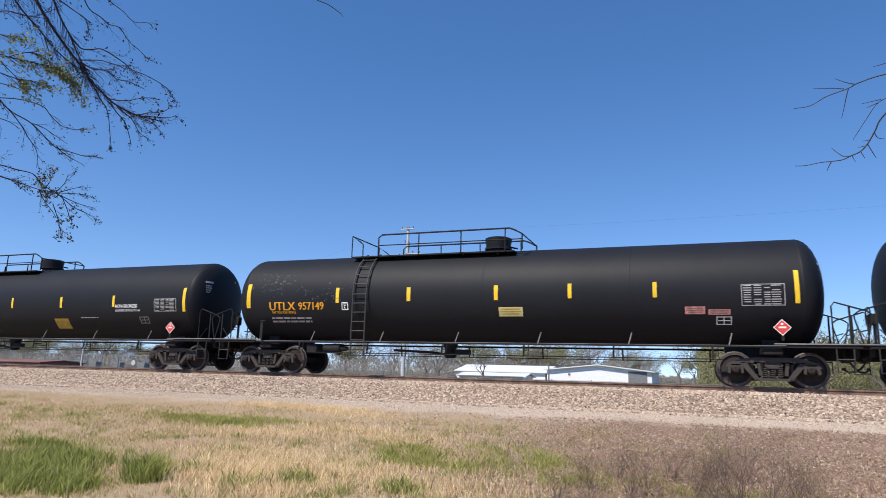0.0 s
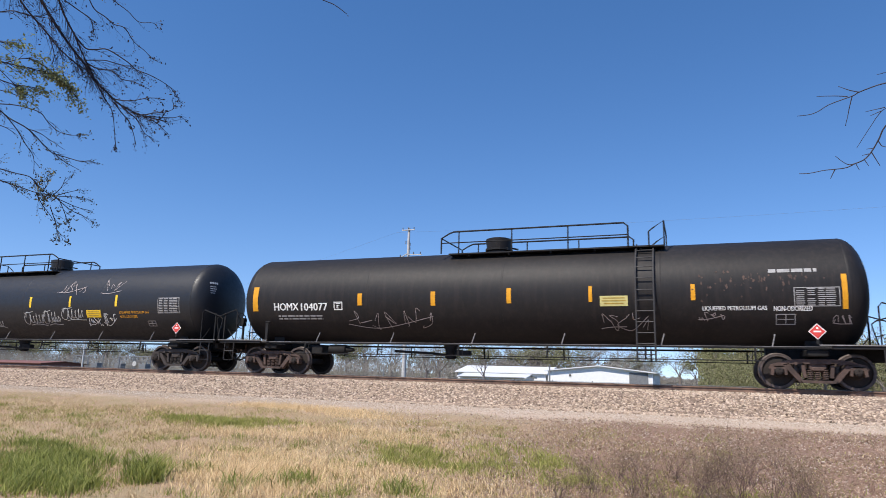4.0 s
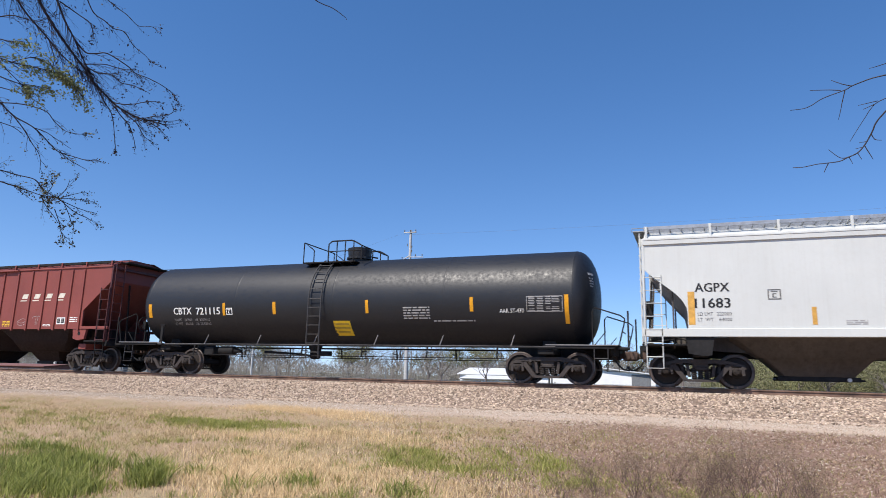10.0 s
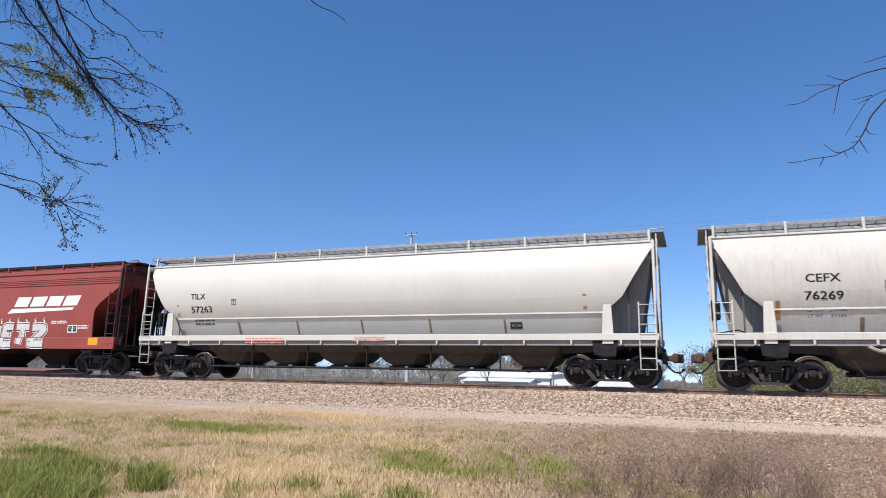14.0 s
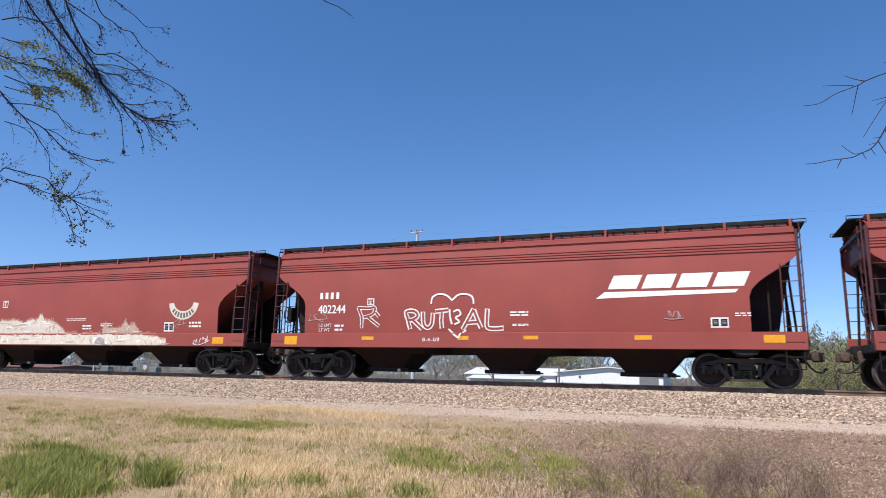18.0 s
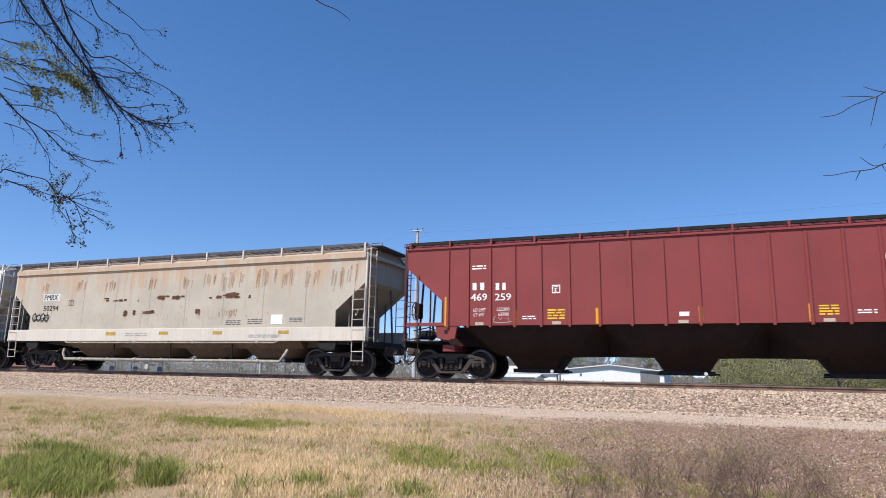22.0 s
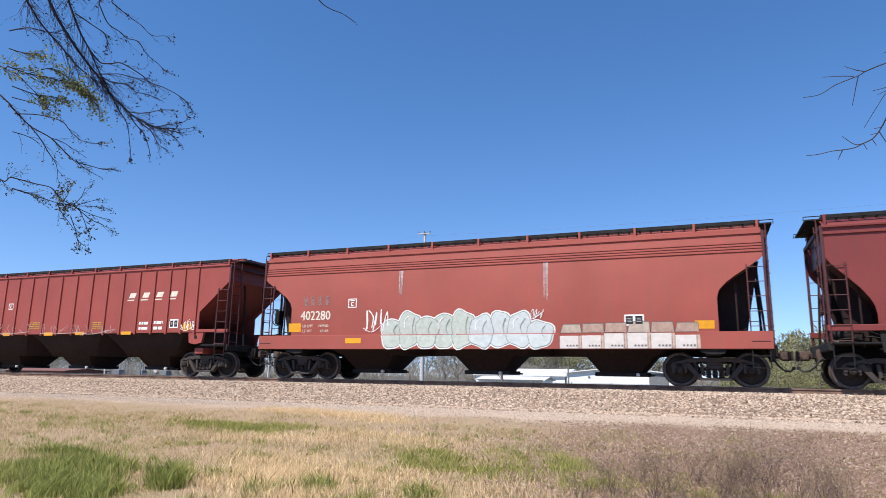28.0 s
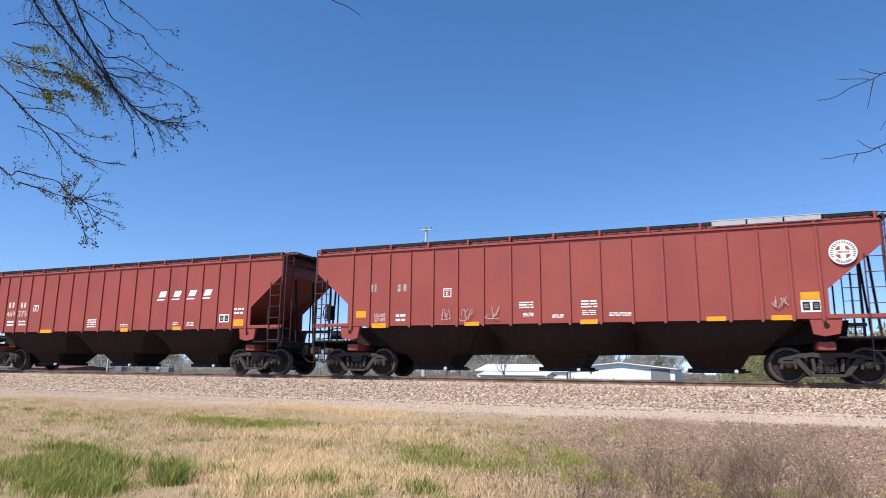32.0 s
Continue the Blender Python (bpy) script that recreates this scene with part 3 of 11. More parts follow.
def hopper_car(s0, s1, label, body, style, bays=3, iron=IRON, under=None, ribs=0, gear=None, seams=0):
    """A covered hopper car whose sides end at s0 and s1 along the train."""
    st = STYLES[style]
    L = s1 - s0
    H = L / 2
    c = (s0 + s1) / 2
    car = tagged(new("hopper_car"), label, "hopper car", "cars of the train")
    car.location = (c + train_pos(0), 0, 0)
    CARS.append((car, c, H + 1))
    zb, zt, W = st["zb"], st["zt"], 3.24
    ins, z_lo, z_hi, curved = st["notch"]
    bulge = st.get("bulge", 0.0)
    # bays and end gear: grime colours that also carry the shade beneath the body
    under = under or (GRIME_SHADE_RED if body in REDS else GRIME_SHADE_GREY)
    gear = gear or body
    rung = RUNG_RED if body in REDS else gear

    def inset(z):
        if z >= z_hi:
            return 0.05
        if z <= z_lo:
            return ins
        if "knee" in st:
            d, zk = st["knee"]
            return 0.05 + (d - 0.05) * (z_hi - z) / (z_hi - zk) if z > zk else d + (ins - d) * (zk - z) / (zk - z_lo)
        u = (z_hi - z) / (z_hi - z_lo)
        return 0.05 + (ins - 0.05) * (math.sin(u * math.pi / 2) ** 1.3 if curved else u)

    def half(z):
        if "arc" in st and z <= zt:
            q = max(z, st["kink"])
            return W / 2 - 0.02 - st["arc"][0] + math.sqrt(st["arc"][0] ** 2 - (q - st["arc"][1]) ** 2) - 0.50 * (q - z)
        if z > zt:
            u = (z - zt) / 0.42
            return (half(zt) if "arc" in st else W / 2 - 0.02) - (1.0 if "arc" in st else 1.15) * u ** (1.2 if "arc" in st else 1.6)
        zm = zb + (zt - zb) * 0.45
        tuck = st.get("tuck", 0.0) * max(0.0, (zm - z) / (zm - zb)) ** 2.4 + (0.52 * max(0.0, st["kink"] - z) if "kink" in st else 0.0)
        return W / 2 - 0.02 - bulge * ((z - zm) / (zt - zm)) ** 2 - tuck

    levels = sorted({zb, z_lo, z_hi, zt, st.get("kink", zb), st["knee"][1] if "knee" in st else zb, *[zb + (zt - zb) * i / 14 for i in range(15)], *[zt + 0.42 * i / 5 for i in range(1, 6)]})
    loops = []
    for z in levels:
        y = half(z)
        h = H - inset(z)
        h2 = min(h - 0.035, H - 0.14 - max(0.0, z_hi + 0.05 - z) * 1.25)
        e = y - 0.05
        loops.append([(-h, -y, z), (-h * 0.5, -y, z), (0, -y, z), (h * 0.5, -y, z), (h, -y, z), (h, -e, z), (h2, -e + 0.04, z), (h2, e - 0.04, z), (h, e, z), (h, y, z),
                      (0, y, z), (-h, y, z), (-h, e, z), (-h2, e - 0.04, z), (-h2, -e + 0.04, z), (-h, -e, z)])
    g = Shape().loft(loops)
    shell = part("body", g, body, car, "", smooth=25)
    sill = st.get("sill")

    def face(z):
        if sill and z <= sill[1]:
            return -W / 2 - sill[2]
        return -half(min(z, zt))
    FACE[car] = (shell, face)
    STEP[car] = sill[1] if sill else 1.44

    # top chord, with its ridges
    for s in (-1, 1):
        def chord(s=s):
            g = Shape()
            for dz, w, d in st["chord"]:
                g.box(0, s * (half(zt + min(dz, 0.0) - 0.01) + d / 2), zt + dz, L - 0.06, 0.03 + d, w, 0.008)
            return g
        part("top_chord", chord, body, car, key=None)
        if sill:
            part("side_sill", lambda s=s: Shape().box(0, s * (W / 2 + sill[2] - 0.08), (sill[0] + sill[1]) / 2, L + 0.1, 0.16, sill[1] - sill[0], 0.012), gear, car)
            if "flange" in st:
                part("sill_flange", lambda s=s: Shape().box(0, s * (W / 2 - 0.09), sum(st["flange"]) / 2, L + 0.06, 0.06, 0.15, 0.01), GREY_MID, car, "grey lower flange of the sill")
                for i in range(13):
                    part("sill_bracket", lambda s=s: Shape().box(0, s * (W / 2 - 0.01), sum(st["flange"]) / 2 + 0.01, 0.05, 0.10, 0.13, 0.008), gear, car, key=("sbrk", s, gear.name), at=((i - 6) * L / 13.4, 0, 0))
        else:
            for k in (-1, 1):
                part("end_beam", lambda s=s, k=k: Shape().box(k * (H - ins / 2), s * (W / 2 - 0.06), zb + 0.05, ins + 0.1, 0.1, 0.11, 0.01), gear, car)
    if "kink" in st:
        for s in (-1, 1):
            part("belt_rib", lambda s=s: Shape().box(0, s * (half(st["kink"]) + 0.004), st["kink"], L - 2 * ins, 0.03, 0.05, 0.012), body, car, key=("belt", s, style, round(L, 2)))
    # ribs
    if ribs:
        for i in range(ribs):
            u = i - (ribs - 1) / 2
            x = (0.885 * u - 0.00118 * u ** 3) * H / 8.25
            for s in (-1, 1):
                part("rib", lambda s=s: Shape().plate([(-0.04, zb - 0.03), (-0.025, zb - 0.06), (0.025, zb - 0.06), (0.04, zb - 0.03), (0.032, zt - 0.05), (-0.032, zt - 0.05)], s * (W / 2 - 0.03), s * (W / 2 + 0.028)), body, car, key=("rib", s, style, body.name), at=(x, 0, 0))
    for i in range(seams):
        x = (i - (seams - 1) / 2) * st.get("seam", (L - 2.9) / seams)
        part("panel_seam", lambda: Shape().loft([[(d, -half(z) - 0.007 + abs(d) * 0.4, z) for d in (-0.022, 0, 0.022)] + [(0.022, -half(z) + 0.02, z), (-0.022, -half(z) + 0.02, z)] for z in [zb + 0.15 + (zt - zb - 0.5) * j / 8 for j in range(9)]]), SEAM if body is CREAM else SEAM_PALE, car, key=("pseam", style), at=(x, 0, 0))
    # hopper bays
    bl = st["pitch"] * L
    span = bl * bays
    z_sill, mouth, foot, zl = st["bay"]
    rounded = st.get("round")
    clear = H - 2.80                     # where the wheels begin
    for i in range(bays):
        x = -span / 2 + bl * (i + 0.5)
        end = -1 if i == 0 else 1 if i == bays - 1 else 0

        def bay(end=end, x=x):
            g = Shape()
            if rounded:
                prof = [(zb + 0.06, bl / 2, 1.40, 1.40), (1.10, bl / 2, 1.16, 1.0), (z_sill, bl / 2, 1.04, 0.8), (z_sill - 0.02, mouth, 0.98, 0.6), (z_sill * 0.45 + zl * 0.55, mouth * 0.5 + foot * 0.5, 0.80, 0.5), (zl + 0.05, foot, 0.56, 0.42)]
            else:
                prof = [(zb + 0.06, bl / 2, 1.50, 1.50), (1.25, bl / 2, 1.26, 0.42), (z_sill + 0.02, bl / 2, 0.98, 0.24), (z_sill, mouth, 0.94, 0.5), (zl + 0.10, foot, 0.66, 0.5), (zl + 0.04, foot * 0.97, 0.58, 0.46)]
            loops = []
            for z, e, fy, fe in prof:
                i = min(e * 0.94, bl * (0.45 - 0.20 * (zb + 0.06 - z) / (zb - zl)))
                lo = hi = e
                if z < 1.2 and end:
                    room = max(foot, clear - abs(x))
                    lo, hi = (min(e, room), e) if end < 0 else (e, min(e, room))
                j, k = min(i, lo * 0.94), min(i, hi * 0.94)
                loops.append([(-lo, -fe, z), (-j, -fy, z), (k, -fy, z), (hi, -fe, z), (hi, fe, z), (k, fy, z), (-j, fy, z), (-lo, fe, z)])
            return g.loft(loops)
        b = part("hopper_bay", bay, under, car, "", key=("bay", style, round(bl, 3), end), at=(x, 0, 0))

        def gate():
            g = Shape()
            w, z = foot * 0.96, zl
            g.box(0, 0, z, 2 * w, 1.15, 0.10, 0.015)
            g.box(w + 0.10, 0, z - 0.01, 0.30, 1.0, 0.05, 0.01)
            g.box(-w - 0.06, 0, z - 0.01, 0.20, 1.0, 0.05, 0.01)
            for k in (-1, 1):
                g.box(0, k * 0.60, z + 0.01, 2 * w + 0.25, 0.05, 0.12, 0.008)
            g.tube([(w * 0.8, -0.74, z), (w * 0.8, 0.7, z)], 0.03, 8)
            return g
        gt = part("outlet_gate", gate, DARK, b, key=("gate", style, round(bl, 3)))
        part("gate_capstan", lambda: Shape().turned([(-0.80, 0.028), (-0.80, 0.05), (-0.72, 0.05), (-0.72, 0.03)], 10, "y", (foot * 0.77, 0, zl)), CAPSTAN, gt, "pale gate capstan end", key=("capstan", style))
    for k in (-1, 1):
        e = min(span / 2, clear)
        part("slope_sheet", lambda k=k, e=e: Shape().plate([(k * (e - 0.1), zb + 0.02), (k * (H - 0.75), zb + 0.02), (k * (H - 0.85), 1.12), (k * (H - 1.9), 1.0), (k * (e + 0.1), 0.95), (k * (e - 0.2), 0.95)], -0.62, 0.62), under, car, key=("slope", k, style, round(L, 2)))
    if rounded:
        for k in (-1, 1):
            part("stub_sill", lambda k=k: Shape().box(k * (H - 1.6), 0, 0.98, 3.5, 0.42, 0.3, 0.02), DARK, car, key=("rsill", k, round(L, 2)))
    else:
        part("center_sill", lambda: Shape().box(0, 0, z_sill + 0.17, L + 0.5, 0.42, 0.34, 0.02), DARK, car, key=("csill", round(L, 2), z_sill))
    for z, y, r, a, m, label in st.get("pipes", ()):
        def pipe(z=z, y=y, r=r, a=a):
            g = Shape()
            rise = 0.16 if z > 0.8 else 0.45
            g.tube([(-a, y + 0.12, z + rise * 0.9), (-a + 0.06, y + 0.03, z + rise * 0.5), (-a + 0.22, y, z), (a - 0.22, y, z), (a - 0.06, y + 0.03, z + rise * 0.5), (a, y + 0.12, z + rise * 0.9)], r, 8)
            for i in range(bays):
                x = -span / 2 + bl * (i + 0.5)
                if abs(x) < a - 0.3:
                    g.turned([(-0.05, r * 1.5), (0.05, r * 1.5)], 10, "x", (x, y, z))
            return g
        pp = part("unloading_pipe", pipe, m, car, label, key=("pipe", style, round(bl, 3), z))
        for i in range(bays - 1):
            x = -span / 2 + bl * (i + 1)
            if abs(x) < a:
                part("pipe_hanger", lambda z=z, y=y, r=r: Shape().box(0, y + 0.02, (z + 1.2) / 2, 0.045, 0.04, 1.2 - z, 0.006), DARK, pp, key=("phang", style, z), at=(x + 0.25, 0, 0))

    # ends
    tz = zt + 0.02
    for k in (-1, 1):
        def frame_end(k=k):
            g = Shape()
            for s in (-1, 1):
                g.box(k * (H - 0.02), s * (W / 2 - 0.05), (1.1 + tz) / 2, 0.07, 0.075, tz - 1.1, 0.01)
            g.box(k * (H - 0.02), 0, tz - 0.06, 0.09, W - 0.1, 0.10, 0.01)
            return g
        part("end_frame", frame_end, rung, car, key=("endf", k, style, round(L, 2)))

        for s in (-1, 1):
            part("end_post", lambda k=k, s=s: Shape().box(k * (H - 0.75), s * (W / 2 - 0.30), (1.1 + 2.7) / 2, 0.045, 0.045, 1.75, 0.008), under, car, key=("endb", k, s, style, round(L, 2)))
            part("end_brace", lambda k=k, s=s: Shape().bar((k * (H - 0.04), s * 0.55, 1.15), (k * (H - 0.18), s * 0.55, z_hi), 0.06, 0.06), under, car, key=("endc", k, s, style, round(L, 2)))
        part("end_platform", lambda k=k: Shape().box(k * (H - 0.55), 0, 1.13, 1.2, W - 0.12, 0.05, 0.01).box(k * (H + 0.02), 0, 1.05, 0.12, W - 0.1, 0.22, 0.015), DARK, car, key=("endp", k, round(L, 2)))

        if st.get("plate", True):
            zs = [zb, z_lo, *[z_lo + (z_hi - z_lo) * i / 6 for i in range(1, 7)]]
            edge = [(k * (H - inset(z) - 0.06), z) for z in zs]
            if st.get("slim"):
                edge += [(k * (H - 0.10), z_hi - 0.1), (k * (H - 0.55), z_lo + 0.55), (k * (H - ins + 0.10), z_lo), (k * (H - ins - 0.02), zb)]
            else:
                edge += [(k * (H - 0.10), z_hi), (k * (H - 0.42), 1.9), (k * (H - 0.55), 1.16), (k * (H - ins - 0.3), 1.16)]
            # recessed plates: the shade of the overhang is in their darker colour
            for s in (-1, 1):
                part("shear_plate", lambda s=s, edge=edge: Shape().plate(edge, s * 0.70, s * 0.74), under if body in REDS else GREY_MID, car, key=("shear", k, s, style, round(L, 2)))
        for j in (-1, 1):
            part("side_ladder", lambda k=k, j=j: ladder_shape(k * (H - 0.24), 0.44, j * (W / 2 + 0.01), 1.12, min(z_hi - 0.15, st.get("ladder_top", 3.2)), 6 if z_hi < 3.8 else 5), rung, car, key=("lad", k, j, style, round(L, 2)))

        def end_ladder(k=k):
            g = Shape()
            x = k * (H + 0.07)
            for y in (-1.50, -1.08):
                g.box(x, y, 2.65, 0.03, 0.035, 3.1, 0.005)
            for i in range(9):
                z = 1.25 + 0.34 * i
                g.tube([(x + k * 0.02, -1.50, z), (x + k * 0.02, -1.08, z)], 0.016, 6)
            g.tube([(x, -1.5, 4.1), (x, -1.5, zt + 0.20), (x, -1.08, zt + 0.24)], 0.014, 6)
            return g
        part("end_ladder", end_ladder, rung, car, key=("elad", k, style, round(L, 2)))

        for j in (-1, 1):
            def stirrup(k=k, j=j):
                g = Shape()
                y = j * (W / 2 - 0.02)
                g.tube([(k * (H - 0.46), y, 1.1), (k * (H - 0.46), y - j * 0.02, 0.50), (k * (H - 0.04), y - j * 0.02, 0.50), (k * (H - 0.04), y, 1.1)], 0.018, 6)
                g.tube([(k * (H - 0.46), y, 0.80), (k * (H - 0.04), y, 0.80)], 0.016, 6)
                return g
            part("stirrup_step", stirrup, gear if body not in REDS else DARK, car, key=("stir", k, j, round(L, 2)))

        def pad(k=k):
            g = Shape()
            x = k * (H - 1.4)
            for s in (-1, 1):
                g.plate([(x - 0.36, zb if not sill else sill[0] + 0.02), (x + 0.36, zb if not sill else sill[0] + 0.02), (x + 0.28, 1.22 if not sill else 0.86), (x - 0.05 * k, 1.16 if not sill else 0.84), (x - 0.30, 1.22 if not sill else 0.9)], s * (W / 2 - 0.14), s * (W / 2 - 0.04))
            g.box(x, 0, 0.93, 0.4, W - 0.5, 0.22, 0.02)
            return g
        part("body_bolster", pad, gear if not sill else DARK, car, key=("pad", k, style, round(L, 2)))
        if not sill:
            part("tab_hole", lambda k=k: Shape().turned([(-W / 2 + 0.034, 0.07), (-W / 2 + 0.05, 0.07)], 16, "y", (k * (H - 1.4), 0, 1.42)), DARK, car, "round hole in the bolster tab", key=("hole", k, round(L, 2)))
    if st.get("posted"):
        for k in (-1, 1):
            for s in (-1, 1):
                x = k * (H - st["posted"])
                part("sill_post", lambda x=x, s=s: Shape().loft([[(x - w, s * 1.56, z), (x + w, s * 1.56, z), (x + w, s * 1.60, z), (x - w, s * 1.60, z)] for w, z in ((0.15, 1.2), (0.15, 1.62), (0.11, 2.3))]), body, car, key=("spost", k, s, style, round(L, 2)))
    # hand brake at the rear end

    def brake():
        g = Shape()
        ring = [(0, 0.28 * math.cos(a), 0.28 * math.sin(a)) for a in [2 * math.pi * i / 20 for i in range(21)]]
        g.tube(ring, 0.018, 6, False)
        for i in range(5):
            a = 2 * math.pi * i / 5
            g.tube([(0, 0, 0), (0.03, 0.28 * math.cos(a), 0.28 * math.sin(a))], 0.012, 5)
        g.box(0.12, 0, 0.0, 0.2, 0.3, 0.5, 0.03)
        g.tube([(0.1, 0, -0.2), (0.1, 0, -1.0)], 0.014, 5)
        return g
    part("brake_wheel", brake, DARK, car, key="hbrake", at=(-H - 0.02, -0.75, 2.15))

    def rigging():
        g = Shape()
        g.turned([(-0.3, 0.07), (-0.27, 0.15), (0.2, 0.16), (0.24, 0.1), (0.5, 0.04)], 14, "x", (-0.9, -0.6, 1.38))
        g.turned([(-0.35, 0.05), (-0.3, 0.2), (0.3, 0.2), (0.35, 0.05)], 14, "y", (-0.5, 0.1, 1.45))
        g.tube([(-1.4, -1.2, 1.2), (-0.4, -1.25, 1.3), (0.1, -1.2, 1.22)], 0.02, 6)
        g.tube([(-1.3, -0.9, 1.5), (-0.7, -1.0, 1.6), (-0.1, -0.9, 1.35)], 0.02, 6)
        return g
    part("brake_rigging", rigging, DARK, car, key="rigging", at=(-H + 1.3, 0, 0))

    # roof hatch and running board
    def hatch():
        g = Shape()
        n = max(4, round(L / 4))
        for i in range(n):
            x = -H + 0.5 + (L - 1.0) * (i + 0.5) / n
            g.box(x, 0, zt + 0.46, (L - 1.0) / n - 0.06, 0.66, 0.10, 0.03)
            for d in (-0.3, 0.0, 0.3):
                g.box(x + d * (L - 1.0) / n, -0.36, zt + 0.45, 0.07, 0.1, 0.1, 0.01)
        return g
    part("roof_hatch", hatch, body, car, key=("hatch", style, round(L, 2)))
    wz = zt + st.get("walk", 0.30)
    wb = part("running_board", lambda: run_board(L, wz, half(zt) - 0.07), st.get("grate", GRATE), car, "steel grating running board", key=("rb", round(L, 2), round(wz, 2), style))
    n = st.get("posts", 11)
    for i in range(n):
        x = -H + 0.12 + (L - 0.24) * i / (n - 1)
        for s in (-1, 1):
            part("bracket", lambda s=s: Shape().box(0, s * (half(zt) - 0.02), (zt + wz) / 2, 0.065, 0.035, wz - zt + 0.07, 0.008).bar((0, s * (half(zt) - 0.04), wz - 0.03), (0, s * 0.7, wz - 0.03), 0.05, 0.04).bar((0, s * (half(zt) - 0.02), zt + 0.02), (st.get("stay", 0.02), s * (half(zt) - 0.10), wz - 0.02), 0.04, 0.04), body if body in REDS else gear, wb, key=("brk", s, style, body.name), at=(x, 0, 0))
    for k in (-1, 1):
        truck(car, k * (H - 1.38), iron)
    car_ends(car, H, 0.40, 0, 0)
    return car


def run_board(L, z, out):
    g = Shape()
    for s in (-1, 1):
        for i in range(8):
            g.box(0, s * (0.80 + (out - 0.86) * i / 7), z, L - 0.1, 0.010, 0.032, 0.002)
        g.box(0, s * out, z - 0.01, L - 0.1, 0.03, 0.10, 0.006)
        g.box(0, s * 0.74, z - 0.01, L - 0.1, 0.03, 0.10, 0.006)
    for k in (-1, 1):
        g.box(k * (L / 2 + 0.07), 0, z, 0.40, 2.3, 0.04, 0.006)
        for s in (-1, 1):
            g.tube([(k * (L / 2 + 0.30), s * 1.14, z - 0.02), (k * (L / 2 + 0.30), s * 1.14, z + 0.09), (k * (L / 2 - 0.10), s * 1.14, z + 0.09), (k * (L / 2 - 0.10), s * 1.14, z)], 0.014, 5)
    n = int(L / 0.3)
    for i in range(n):
        x = -L / 2 + L * (i + 0.5) / n
        for s in (-1, 1):
            g.box(x, s * (0.75 + out) / 2, z - 0.01, 0.03, out - 0.76, 0.03, 0.003)
    return g


SEAM = surface("dirty_seam", (0.23, 0.20, 0.165), 0.7, 0, 0.3, 2, 30, 0.1)
SEAM_PALE = surface("faint_seam", (0.36, 0.32, 0.27), 0.7, 0, 0.3, 2, 30, 0.1)
PIPE = surface("pale_pipe", (0.34, 0.31, 0.26), 0.55, 0.2, 0.3, 5, 40, 0.15)
CAPSTAN = surface("pale_steel_end", (0.55, 0.55, 0.53), 0.6, 0, 0.1)
RIDGES = [(-0.03, 0.06, 0.03), (-0.30, 0.03, 0.005), (-0.375, 0.03, 0.005), (-0.45, 0.03, 0.005), (-0.53, 0.04, 0.014)]
PALE_PIPES = [(0.45, -1.50, 0.055, 5.35, PIPE, "pale unloading pipe under the bays"), (1.085, -1.63, 0.030, 5.2, PIPE, "thin pale air pipe under the sill")]
